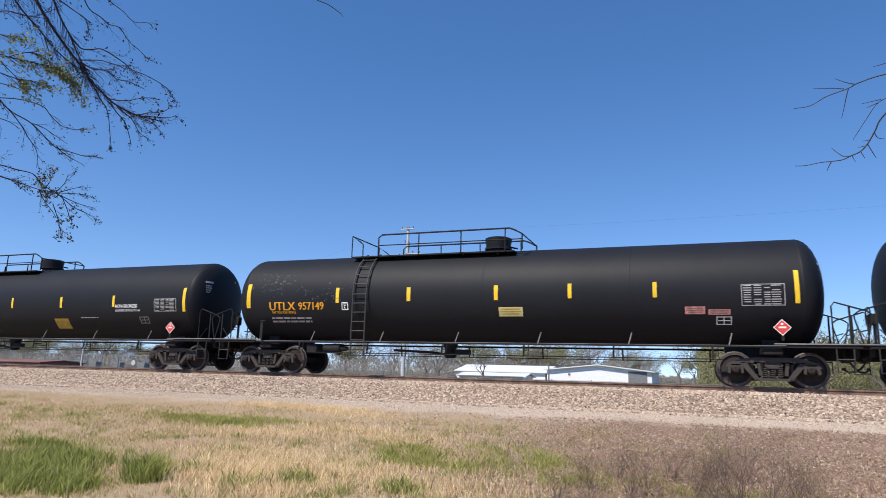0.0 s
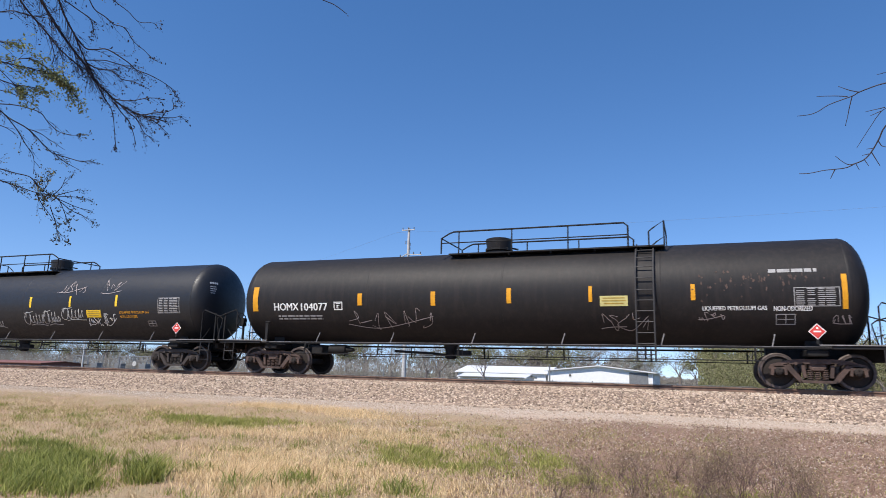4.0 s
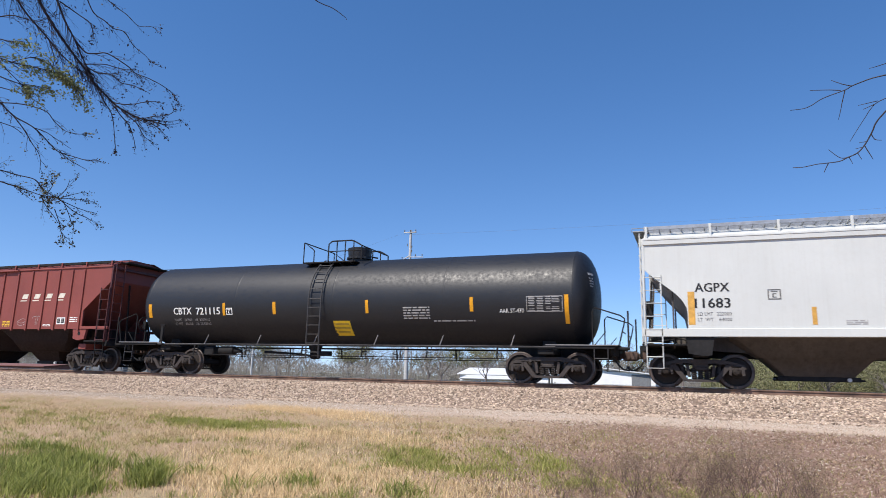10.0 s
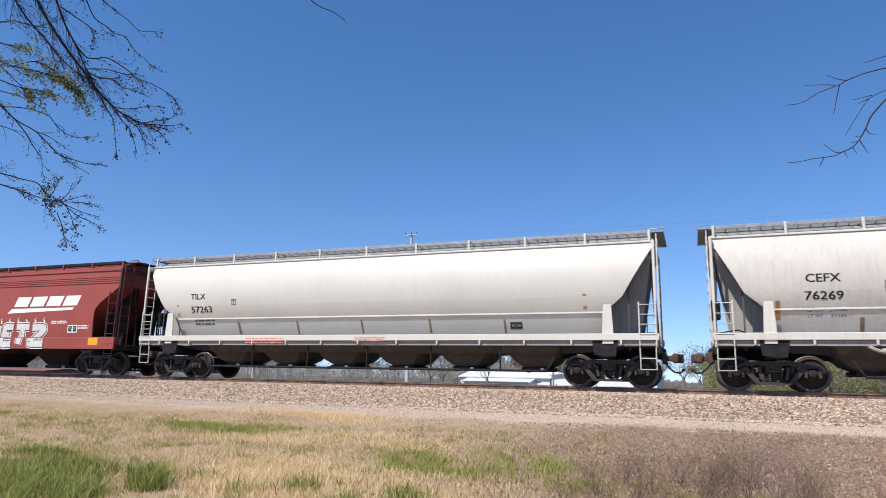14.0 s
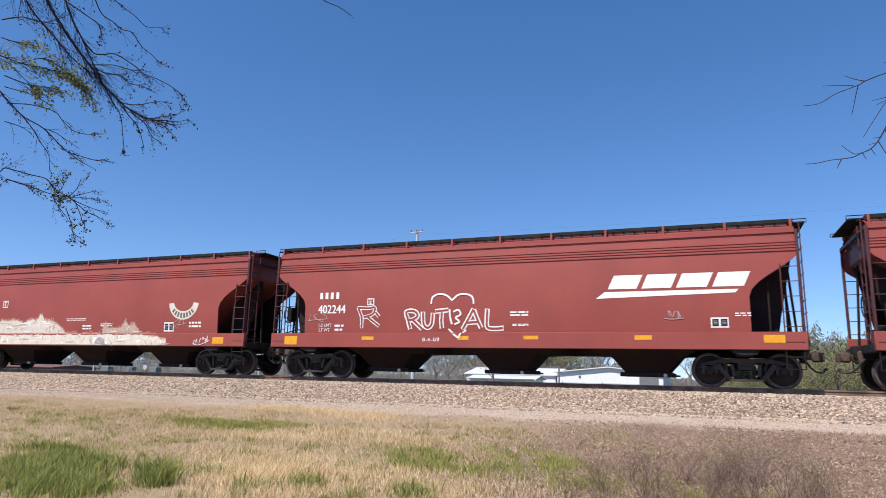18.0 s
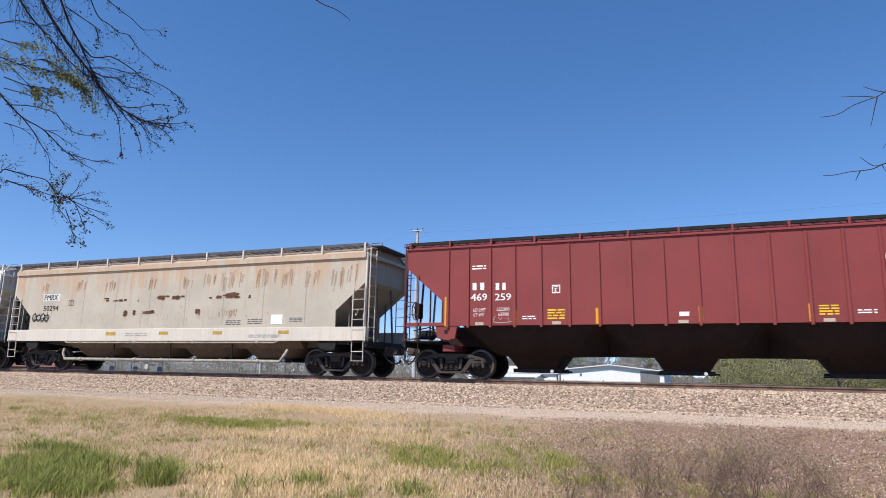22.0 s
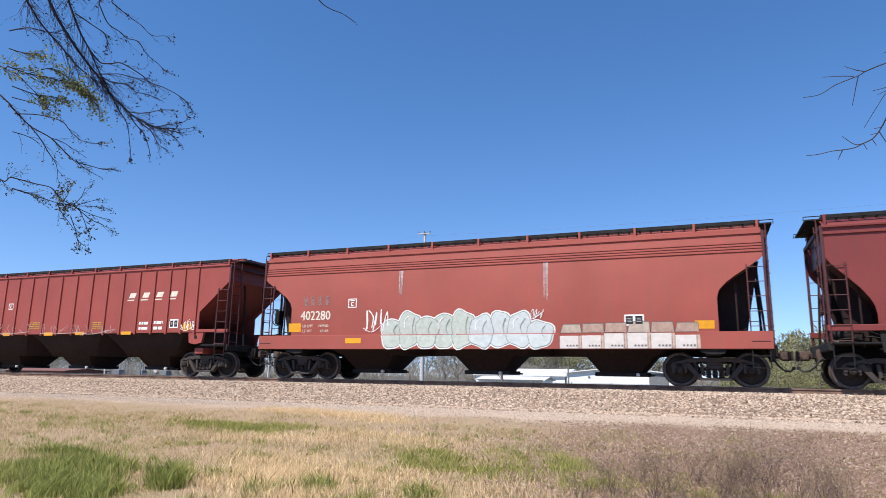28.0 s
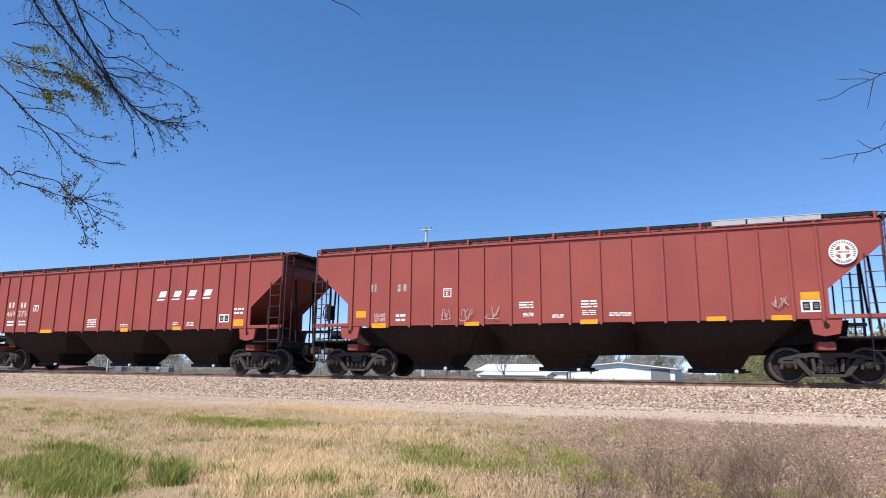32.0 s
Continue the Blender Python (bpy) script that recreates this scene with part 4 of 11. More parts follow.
STYLES = {  # bay: sill bottom, half mouth, half foot, gate height
    "ribbed": dict(zb=1.60, zt=4.02, notch=(1.30, 2.34, 3.42, False), plate=False, chord=[(0.02, 0.05, 0.03)], pitch=0.2576, bay=(0.735, 0.88, 0.64, 0.28), walk=0.22, posts=13, grate=DARK),
    "sill": dict(zb=1.40, zt=4.09, notch=(1.22, 2.35, 3.42, True), chord=RIDGES, sill=(0.98, 1.44, 0.03), pitch=0.256, bay=(0.82, 1.02, 0.64, 0.29), walk=0.29, posts=11, bulge=0.09, grate=DARK),
    "red_plain": dict(zb=1.40, zt=4.02, notch=(1.1, 1.85, 3.05, False), chord=[(-0.02, 0.06, 0.05), (-0.28, 0.05, 0.03)], sill=(1.36, 1.50, 0.02), pitch=0.257, bay=(0.78, 0.88, 0.66, 0.27), walk=0.29, posts=14, grate=DARK),
    "white_plain": dict(grate=GRATE_DARK, seam=1.731, zb=1.36, zt=4.06, notch=(1.12, 2.0, 3.20, True), chord=[(-0.07, 0.20, 0.035), (-0.02, 0.05, 0.05)], sill=(1.03, 1.37, 0.025), pitch=0.25, bay=(0.83, 1.32, 0.86, 0.30), walk=0.34, posts=11, bulge=0.02),
    "white_open": dict(slim=True, zb=1.36, zt=4.06, notch=(1.12, 2.0, 3.20, True), chord=[(-0.07, 0.20, 0.035), (-0.02, 0.05, 0.05)], sill=(1.34, 1.56, 0.025), pitch=0.25, bay=(0.83, 1.32, 0.86, 0.30), walk=0.34, posts=11, bulge=0.02),
    "tube": dict(zb=1.44, zt=4.08, knee=(0.90, 2.53), notch=(1.46, 2.07, 3.92, True), chord=[(0.02, 0.05, 0.03)], sill=(1.29, 1.48, 0.02), flange=(1.14, 1.29), pitch=0.1213, bay=(0.95, 0.84, 0.32, 0.47), pipes=[(0.42, -1.45, 0.035, 6.3, DARK, "dark rail under the bays")], walk=0.34, posts=11, arc=(1.95, 3.08), kink=2.10, posted=1.32, ladder_top=2.35, round=True),
    "tube_pipe": dict(zb=1.44, zt=4.08, knee=(0.78, 2.53), notch=(1.34, 2.07, 3.92, True), chord=[(0.02, 0.05, 0.03)], sill=(1.29, 1.48, 0.02), flange=(1.14, 1.29), pitch=0.1453, bay=(0.95, 1.02, 0.36, 0.47), pipes=[(1.02, -1.58, 0.05, 5.6, PIPE, "pale unloading pipe under the sill"), (0.39, -1.45, 0.035, 5.9, DARK, "dark rail under the bays")], walk=0.34, posts=11, arc=(1.95, 3.08), kink=2.10, posted=1.32, ladder_top=2.35, round=True),
    "pipe": dict(grate=GRATE_DARK, zb=1.56, zt=4.04, plate=False, notch=(1.12, 2.15, 3.05, False), chord=[(-0.07, 0.19, 0.05)], sill=(1.14, 1.60, 0.02), pitch=0.1676, bay=(0.92, 1.22, 0.70, 0.50), walk=0.32, posts=11, round=True, pipes=PALE_PIPES),
    "shq": dict(zb=1.38, zt=4.05, notch=(1.05, 2.1, 3.35, False), chord=[(0.02, 0.05, 0.02)], sill=(1.0, 1.42, 0.02), pitch=0.146, bay=(0.85, 0.92, 0.52, 0.46), walk=0.38, posts=14, stay=0.30, bulge=0.10, round=True, pipes=[(0.41, -1.45, 0.045, 5.9, DARK, "black unloading pipe under the bays")]),
    "circle": dict(zb=1.46, zt=4.10, notch=(1.05, 1.8, 3.3, True), chord=[(-0.02, 0.06, 0.05), (-0.20, 0.05, 0.03)], sill=(1.42, 1.58, 0.02), pitch=0.256, bay=(0.78, 0.90, 0.66, 0.28), walk=0.28, posts=12, bulge=0.02, grate=DARK),
}


# the train, from its head to its tail ---------------------------------------
lead_tank = tank_car(239.40, 256.40, "black tank car with smooth shell at the head of the cars", BLACK)
tank_a = tank_car(219.47, 236.58, "black tank car with amber lettering and yellow reflector stripes", BLACK, walk_at=(-1.95, 5.7), dome_at=0.1, ladder_at=-4.12)
tank_b = tank_car(198.68, 216.60, "black tank car with white lettering and fuel warning placard", BLACK, walk_at=(-2.5, 5.9), dome_at=0.05, ladder_at=-4.8, head=0.52)
tank_c = tank_car(180.78, 195.83, "short black tank car with glossy patches and small top platform", BLACK_GLOSS, walk_at=(0.15, 2.6), dome_at=0.15, ladder_at=-0.45)
tank_d = tank_car(160.08, 178.01, "weathered black tank car with chalk tags and brown soot", BLACK_WORN, IRON_WARM, walk_at=(1.4, 6.6), dome_at=-0.5, ladder_at=4.15, flip=True)
tank_e = tank_car(139.95, 157.10, "black tank car with white graffiti tags along its flank", BLACK_SATIN, walk_at=(-1.95, 5.7), dome_at=0.1, ladder_at=-4.12)
red_tagged = hopper_car(121.70, 137.94, "red covered hopper car with spiky white graffiti", RED, "red_plain")
soiled = hopper_car(103.78, 120.20, "soiled cream covered hopper car with dark graffiti", CREAM, "white_plain", gear=CREAM, seams=9)
white_a = hopper_car(85.24, 102.25, "clean white covered hopper car with black number", WHITE_SOFT, "white_open")
tank_f = tank_car(67.46, 83.08, "black tank car with a white number and small platform", BLACK_SATIN, walk_at=(-0.5, 2.05), dome_at=0.15, ladder_at=-0.6)
ribbed_a = hopper_car(48.97, 65.44, "ribbed red covered hopper car with spaced emblem letters", RED_MOTTLED, "ribbed", ribs=18)
rust_tube = hopper_car(29.21, 47.31, "pale round-sided hopper car with rusted peeling patches", RUSTED_TUBE, "tube_pipe", 5)
pale_tube = hopper_car(9.39, 27.76, "pale grey round-sided covered hopper car, clean", GREY_WHITE, "tube", 6)
red_b = hopper_car(-8.29, 8.06, "red covered hopper car with outlined yellow graffiti", RED_WARM, "sill")
red_c = hopper_car(-24.58, -9.57, "red covered hopper car with round emblem and silver graffiti", RED_WARM, "sill")
red_d = hopper_car(-42.20, -26.10, "red covered hopper car with heart graffiti outline", RED_WARM, "sill")
red_e = hopper_car(-59.65, -43.45, "red covered hopper car with cream painted-over graffiti", RED_WARM, "sill")
red_f = hopper_car(-76.08, -60.98, "red covered hopper car with slanted white emblem", RED_PALE, "sill")
ribbed_b = hopper_car(-94.12, -77.57, "maroon ribbed covered hopper car with plain white disc", RED_DEEP, "ribbed", ribs=18)
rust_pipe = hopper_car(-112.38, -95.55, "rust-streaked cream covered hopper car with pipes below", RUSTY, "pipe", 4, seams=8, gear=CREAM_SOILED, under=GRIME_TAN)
white_b = hopper_car(-131.30, -113.48, "bright white covered hopper car with yellow sill marks", WHITE, "shq", 5)
maroon_a = hopper_car(-149.50, -132.86, "maroon covered hopper car with round white emblem", RED_DARK, "circle")
maroon_b = hopper_car(-167.40, -150.89, "maroon covered hopper car with faded scratched side", RED_DARK, "circle")
red_g = hopper_car(-184.71, -168.72, "faded red covered hopper car with mint bubble graffiti", RED_PALE, "sill")
ribbed_c = hopper_car(-202.85, -186.26, "ribbed red covered hopper car with chalk scribbles", RED_WARM, "ribbed", ribs=18)
ribbed_d = hopper_car(-220.90, -204.20, "ribbed red covered hopper car with small round emblem", RED_WARM, "ribbed", ribs=18)
ribbed_e = hopper_car(-238.90, -222.40, "ribbed faded red covered hopper car with worn number", RED_WARM, "ribbed", ribs=18)
ribbed_f = hopper_car(-256.85, -240.30, "ribbed red covered hopper car at the tail", RED_WARM, "ribbed", ribs=18)


# ground, track --------------------------------------------------------------
PROFILE = ((-2400, -1.45), (-40, -1.45), (-20, -1.45), (-14.5, -1.40), (-12, -1.27), (-9, -1.02), (-7, -0.86), (-5.5, -0.76), (-3.4, -0.66), (-2.2, -0.42),
           (2.2, -0.42), (3.5, -0.7), (6, -1.0), (12, -1.2), (60, -1.2), (2400, -1.2))


def ground_z(x, y):
    for (a, za), (b, zb) in zip(PROFILE, PROFILE[1:]):
        if y <= b:
            u = (y - a) / (b - a)
            z = za + (zb - za) * u
            break
    if -20 < y < -5:
        z += 0.05 * noise.noise((x * 0.35, y * 0.5, 0)) + 0.02 * noise.noise((x * 1.7, y * 1.7, 3))
    return z


def ground_material():
    m, nt, b = nodes("ground_soil")
    co = nt.nodes.new("ShaderNodeTexCoord")
    sp = nt.nodes.new("ShaderNodeSeparateXYZ")
    link(nt, co.outputs["Object"], sp.inputs[0])
    wob = tex(nt, 0.9, detail=5)
    add = nt.nodes.new("ShaderNodeMath")
    add.operation = "MULTIPLY_ADD"
    link(nt, wob, add.inputs[0])
    add.inputs[1].default_value = 1.7
    link(nt, sp.outputs[1], add.inputs[2])
    grain, patch = tex(nt, 45, detail=6, rough=0.75), tex(nt, 1.3, detail=6)
    gravel = mix(nt, ramp(nt, grain, 0.35, 0.65), (0.60, 0.475, 0.37), (0.40, 0.30, 0.228))
    soil = mix(nt, ramp(nt, grain, 0.35, 0.65), (0.50, 0.36, 0.24), (0.27, 0.18, 0.12))
    soil = mix(nt, ramp(nt, patch, 0.4, 0.62), soil, mix(nt, ramp(nt, grain, 0.4, 0.6), (0.42, 0.33, 0.20), (0.26, 0.20, 0.115)))
    bare = mix(nt, ramp(nt, grain, 0.35, 0.65), (0.34, 0.22, 0.165), (0.15, 0.092, 0.068))
    way = nt.nodes.new("ShaderNodeMath")
    way.operation = "MULTIPLY_ADD"
    link(nt, patch, way.inputs[0])
    way.inputs[1].default_value = 5.0
    link(nt, sp.outputs[0], way.inputs[2])
    soil = mix(nt, ramp(nt, way.outputs[0], -1.6, 1.2), soil, bare)
    worn = mix(nt, ramp(nt, patch, 0.35, 0.65), (0.46, 0.345, 0.25), (0.36, 0.27, 0.175))
    gravel = mix(nt, ramp(nt, way.outputs[0], -13.0, -3.0, 0.25, 1.0), worn, gravel)
    near = mix(nt, ramp(nt, add.outputs[0], -5.2, -4.5), soil, gravel)
    far = mix(nt, ramp(nt, patch, 0.35, 0.65), (0.09, 0.095, 0.045), (0.14, 0.115, 0.07))
    link(nt, mix(nt, ramp(nt, sp.outputs[1], 3.5, 6.0), near, far), b.inputs["Base Color"])
    b.inputs["Roughness"].default_value = 0.95
    b.inputs["Specular IOR Level"].default_value = 0.15
    bump(nt, b, grain, 0.6, 0.03)
    return m


def ground():
    xs = [-2400, -1200, -600, -300, -150, -90, -60] + [-45 + 0.75 * i for i in range(80)] + [20, 30, 60, 120, 300, 900, 2400]
    ys = [-2400, -900, -300, -100, -50, -30] + [-21 + 0.6 * i for i in range(34)] + [-0.5, 2.2, 3.5, 6, 12, 30, 60, 120, 250, 500, 1000, 2400]
    v = [(x, y, ground_z(x, y)) for y in ys for x in xs]
    n = len(xs)
    f = [(j * n + i, j * n + i + 1, (j + 1) * n + i + 1, (j + 1) * n + i) for j in range(len(ys) - 1) for i in range(n - 1)]
    tagged(new("ground", Shape().add(v, f).mesh("ground", ground_material(), 60)), "dry grassy verge and pale gravel track bed edge", "ground", kind="structure")


ground()

BALLAST = surface("ballast_stone", (0.24, 0.175, 0.133), 0.9, 0, 0.4, 3, 30, 0.4, (0.15, 0.107, 0.083), 0.25)
RAIL = surface("rail_rust", (0.21, 0.125, 0.085), 0.8, 0.0, 0.3, 3, 60, 0.15, (0.085, 0.055, 0.042))
RAIL_TOP = surface("rail_polished", (0.45, 0.44, 0.43), 0.3, 1.0, 0.1, 6, 80, 0.05)
TIE = surface("tie_timber", (0.12, 0.095, 0.078), 0.9, 0, 0.35, 6, 60, 0.4, (0.17, 0.14, 0.12))


def ballast_bed():
    g = Shape()
    prof = [(-3.55, -0.70), (-3.3, -0.62), (-2.10, -0.19), (-1.5, -0.145), (-0.95, -0.145), (-0.84, -0.18), (0.84, -0.19), (1.5, -0.15), (2.05, -0.22), (3.6, -0.75)]
    xs = [-900, -300, -120] + [-70 + 2 * i for i in range(45)] + [60, 200, 900]
    loops = []
    for x in xs:
        loops.append([(x, y + 0.06 * noise.noise((x * 0.4, y, 2)), z + 0.025 * noise.noise((x * 0.9, y * 2, 7))) for y, z in prof] + [(x, 3.6, -0.9), (x, -3.55, -0.9)])
    g.loft(loops)
    tagged(new("ballast_bed", g.mesh("ballast_bed", BALLAST, 60)), "embankment of pinkish crushed-stone ballast", "track bed", kind="structure")


ballast_bed()


def stones(name, label, n, area, size, material, seed, flat=0.8):
    """Loose crushed stones on the ground, one joined mesh."""
    rng = np.random.default_rng(seed)
    base = np.array([(1, 0, 0), (-1, 0, 0), (0, 1, 0), (0, -1, 0), (0, 0, 1), (0, 0, -1), (0.6, 0.6, 0.5), (-0.6, 0.5, 0.6)], float)
    tris = np.array([(0, 6, 4), (6, 2, 4), (2, 7, 4), (7, 1, 4), (1, 3, 4), (3, 0, 4), (0, 2, 6), (1, 7, 2), (0, 3, 5), (3, 1, 5), (1, 2, 5), (2, 0, 5)])
    x, y = area(rng, n)
    z = np.array([bed_z(b) if b > -3.5 else ground_z(a, b) for a, b in zip(x, y)])
    s = rng.uniform(size[0], size[1], (n, 1)) * rng.uniform(0.7, 1.3, (n, 3))
    s[:, 2] *= flat
    a = rng.uniform(0, 6.28, n)
    p = base[None] * rng.uniform(0.75, 1.2, (n, 8, 1)) * s[:, None]
    tilt = rng.uniform(-0.8, 0.8, n)
    p = np.stack([p[..., 0], p[..., 1] * np.cos(tilt)[:, None] - p[..., 2] * np.sin(tilt)[:, None], p[..., 1] * np.sin(tilt)[:, None] + p[..., 2] * np.cos(tilt)[:, None]], -1)
    q = np.stack([p[..., 0] * np.cos(a)[:, None] - p[..., 1] * np.sin(a)[:, None] + x[:, None], p[..., 0] * np.sin(a)[:, None] + p[..., 1] * np.cos(a)[:, None] + y[:, None], p[..., 2] + z[:, None] + 0.25 * s[:, 2:3]], -1)
    big_mesh(name, label, q.reshape(-1, 3), (tris[None] + 8 * np.arange(n)[:, None, None]).reshape(-1, 3), material, "stones")


def big_mesh(name, label, v, f, material, category):
    me = bpy.data.meshes.new(name)
    me.vertices.add(len(v))
    me.vertices.foreach_set("co", np.asarray(v, np.float32).ravel())
    k = f.shape[1]
    me.loops.add(f.size)
    me.loops.foreach_set("vertex_index", f.astype(np.int32).ravel())
    me.polygons.add(len(f))
    me.polygons.foreach_set("loop_start", np.arange(0, f.size, k, dtype=np.int32))
    me.update(calc_edges=True)
    me.materials.append(material)
    return tagged(new(name, me), label, category, kind="stuff")


def bed_z(y):
    if y > -2.10:
        return -0.20 + 0.04 * min(1.0, (y + 2.10) / 0.6)
    return -0.20 + (y + 2.10) * 0.36


def island_mat(name, cols, rough=0.9, thin=0.0):
    """Colour by piece, picked at random between a few tones."""
    m, nt, b = nodes(name)
    ge = nt.nodes.new("ShaderNodeNewGeometry")
    r = nt.nodes.new("ShaderNodeValToRGB")
    r.color_ramp.elements[0].color = (*cols[0], 1)
    r.color_ramp.elements[1].color = (*cols[-1], 1)
    for i, c in enumerate(cols[1:-1]):
        e = r.color_ramp.elements.new((i + 1) / (len(cols) - 1))
        e.color = (*c, 1)
    link(nt, ge.outputs["Random Per Island"], r.inputs[0])
    n = tex(nt, 14, detail=3)
    link(nt, mix(nt, ramp(nt, n, 0.3, 0.7, 0, 0.45), r.outputs[0], shade(cols[0], 0.7)), b.inputs["Base Color"])
    b.inputs["Roughness"].default_value = rough
    b.inputs["Specular IOR Level"].default_value = 0.2
    if thin:                             # light passes through thin blades
        through_blade = nt.nodes.new("ShaderNodeBsdfTranslucent")
        link(nt, b.inputs["Base Color"].links[0].from_socket, through_blade.inputs[0])
        both = nt.nodes.new("ShaderNodeMixShader")
        both.inputs[0].default_value = thin
        link(nt, b.outputs[0], both.inputs[1])
        link(nt, through_blade.outputs[0], both.inputs[2])
        link(nt, both.outputs[0], nt.nodes["Material Output"].inputs[0])
    return m


STONE = island_mat("crushed_stone", [(0.09, 0.063, 0.047), (0.52, 0.385, 0.28), (0.70, 0.545, 0.405), (0.22, 0.158, 0.118), (0.80, 0.65, 0.51), (0.38, 0.28, 0.205)])
stones("ballast_stones", "loose pinkish-grey crushed ballast stones", 105000, lambda r, n: (r.uniform(-52, 9, n), -3.85 + 2.9 * r.random(n) ** 0.9), (0.018, 0.047), STONE, 3, 0.75)
LITTER = island_mat("pale_litter", [(0.50, 0.40, 0.31), (0.75, 0.66, 0.56), (0.30, 0.22, 0.16), (0.62, 0.52, 0.42)])
DEAD_LEAF = island_mat("dead_leaf", [(0.17, 0.10, 0.07), (0.42, 0.30, 0.225), (0.27, 0.17, 0.122), (0.55, 0.43, 0.34), (0.34, 0.225, 0.165)])
stones("path_gravel", "scattered small gravel on the pale path", 42000, lambda r, n: (r.uniform(-45, 8, n), r.normal(-4.1, 0.7, n)), (0.007, 0.020), LITTER, 4)

stones("dead_leaves", "scattered curled dead leaves on the bare verge", 15000, lambda r, n: (lambda d: (d * np.clip(r.normal(0.12, 0.22, n), -0.42, 0.46), d + EYE[1]))(5.6 + 9.0 * r.random(n) ** 0.8), (0.012, 0.030), DEAD_LEAF, 8, 0.55)
stones("leaf_litter", "pale chips and leaf litter on the bare verge", 26000, lambda r, n: (lambda d: (d * r.uniform(-0.55, 0.46, n), d + EYE[1]))(5.6 + 9.2 * r.random(n) ** 0.8), (0.006, 0.017), LITTER, 6, 0.5)

track = tagged(new("railway_track"), "single railway track on timber ties, rusty rails", "railway track", kind="structure")
RAIL_PROFILE = [(-0.070, -0.172), (0.070, -0.172), (0.070, -0.160), (0.012, -0.142), (0.010, -0.045), (0.036, -0.034), (0.036, -0.006), (0.028, -0.001), (-0.028, -0.001), (-0.036, -0.006), (-0.036, -0.034), (-0.010, -0.045), (-0.012, -0.142), (-0.070, -0.160)]
for s in (-1, 1):
    g = Shape().loft([[(x, s * 0.752 + a, b) for a, b in RAIL_PROFILE] for x in (-900, -200, -60, 0, 60, 900)])
    rl = part("rail", g, RAIL, track, "rusty steel rail")
    part("rail_head", Shape().box(0, s * 0.752, -0.001, 1800, 0.046, 0.004, 0.001), RAIL_TOP, rl, "polished running surface")
for i in range(230):
    part("tie", lambda: Shape().box(0, 0, -0.27, 0.22, 2.6, 0.17, 0.015), TIE, track, key="tie", at=(-92 + 0.52 * i, 0.03 * math.sin(i * 7.3), 0))


def spikes():
    g = Shape()
    for s in (-1, 1):
        g.box(0, s * 0.752, -0.178, 0.19, 0.36, 0.016, 0.004)
        for d in (-0.09, 0.09):
            g.box(0.04, s * 0.752 + d, -0.155, 0.03, 0.035, 0.04, 0.004)
    return g


for i in range(90):
    part("tie_plate", spikes, RAIL, track, key="plate", at=(-38 + 0.52 * i + 0.08, 0, 0))


# grass ----------------------------------------------------------------------
STRAW = island_mat("dry_grass", [(0.24, 0.155, 0.085), (0.63, 0.455, 0.245), (0.81, 0.625, 0.375), (0.36, 0.255, 0.155), (0.55, 0.42, 0.215)], 0.8)
STRAW_BRIGHT = island_mat("bright_straw", [(0.48, 0.31, 0.155), (0.82, 0.60, 0.33), (0.90, 0.71, 0.43), (0.64, 0.45, 0.245)], 0.8)
WEED = island_mat("brown_weeds", [(0.12, 0.068, 0.048), (0.35, 0.22, 0.155), (0.52, 0.36, 0.265), (0.23, 0.165, 0.09), (0.30, 0.25, 0.12)], 0.85)
OLIVE_GRASS = island_mat("olive_grass", [(0.20, 0.20, 0.055), (0.34, 0.34, 0.095), (0.48, 0.42, 0.17)], 0.8, 0.35)
GREEN = island_mat("green_grass", [(0.13, 0.155, 0.036), (0.31, 0.34, 0.078), (0.46, 0.47, 0.135), (0.21, 0.245, 0.055), (0.54, 0.50, 0.20)], 0.7, 0.4)
LIME = island_mat("lime_grass", [(0.22, 0.235, 0.055), (0.38, 0.385, 0.10), (0.50, 0.46, 0.16), (0.30, 0.31, 0.075)], 0.7, 0.35)


def blades(name, label, x, y, high, wide, material, seed, lean=0.5, spread=0.0):
    """Grass blades with a bend, two facets each."""
    rng = np.random.default_rng(seed)
    n = len(x)
    z = np.array([ground_z(a, b) for a, b in zip(x, y)]) - 0.01
    h = high * rng.uniform(0.45, 1.25, n)
    w = wide * rng.uniform(0.6, 1.4, n)
    a = rng.uniform(0, 6.28, n)
    d = np.stack([np.cos(a), np.sin(a)], 1) * (h * lean * rng.uniform(0.1, 1.3, n))[:, None]
    b = rng.normal(0, 0.6, n)
    s = np.stack([np.cos(b), np.sin(b)], 1) * w[:, None]
    root = np.stack([x, y], 1)
    v = np.zeros((n, 5, 3))
    v[:, 0, :2], v[:, 1, :2] = root - s / 2, root + s / 2
    v[:, 2, :2], v[:, 3, :2] = root + d * 0.35 + s * 0.4, root + d * 0.35 - s * 0.4
    v[:, 4, :2] = root + d
    v[:, :2, 2] = z[:, None]
    v[:, 2:4, 2] = (z + h * 0.6)[:, None]
    v[:, 4, 2] = z + h
    f = np.array([(0, 1, 2), (0, 2, 3), (3, 2, 4)])
    big_mesh(name, label, v.reshape(-1, 3), (f[None] + 5 * np.arange(n)[:, None, None]).reshape(-1, 3), material, "grass")


def verge(rng, n, near, far, power=1.0):
    """Random places on the verge that narrow towards the eye."""
    d = near + (far - near) * rng.random(n) ** power
    y = EYE[1] + d
    x = d * rng.uniform(-1.52, 0.42, n)
    return x, y


def thick(x, y, s, seed, lo, hi):
    return np.array([noise.fractal((a * s, b * s, seed), 1.0, 2.0, 4) for a, b in zip(x, y)]) > np.random.default_rng(int(seed * 10)).uniform(lo, hi, len(x))


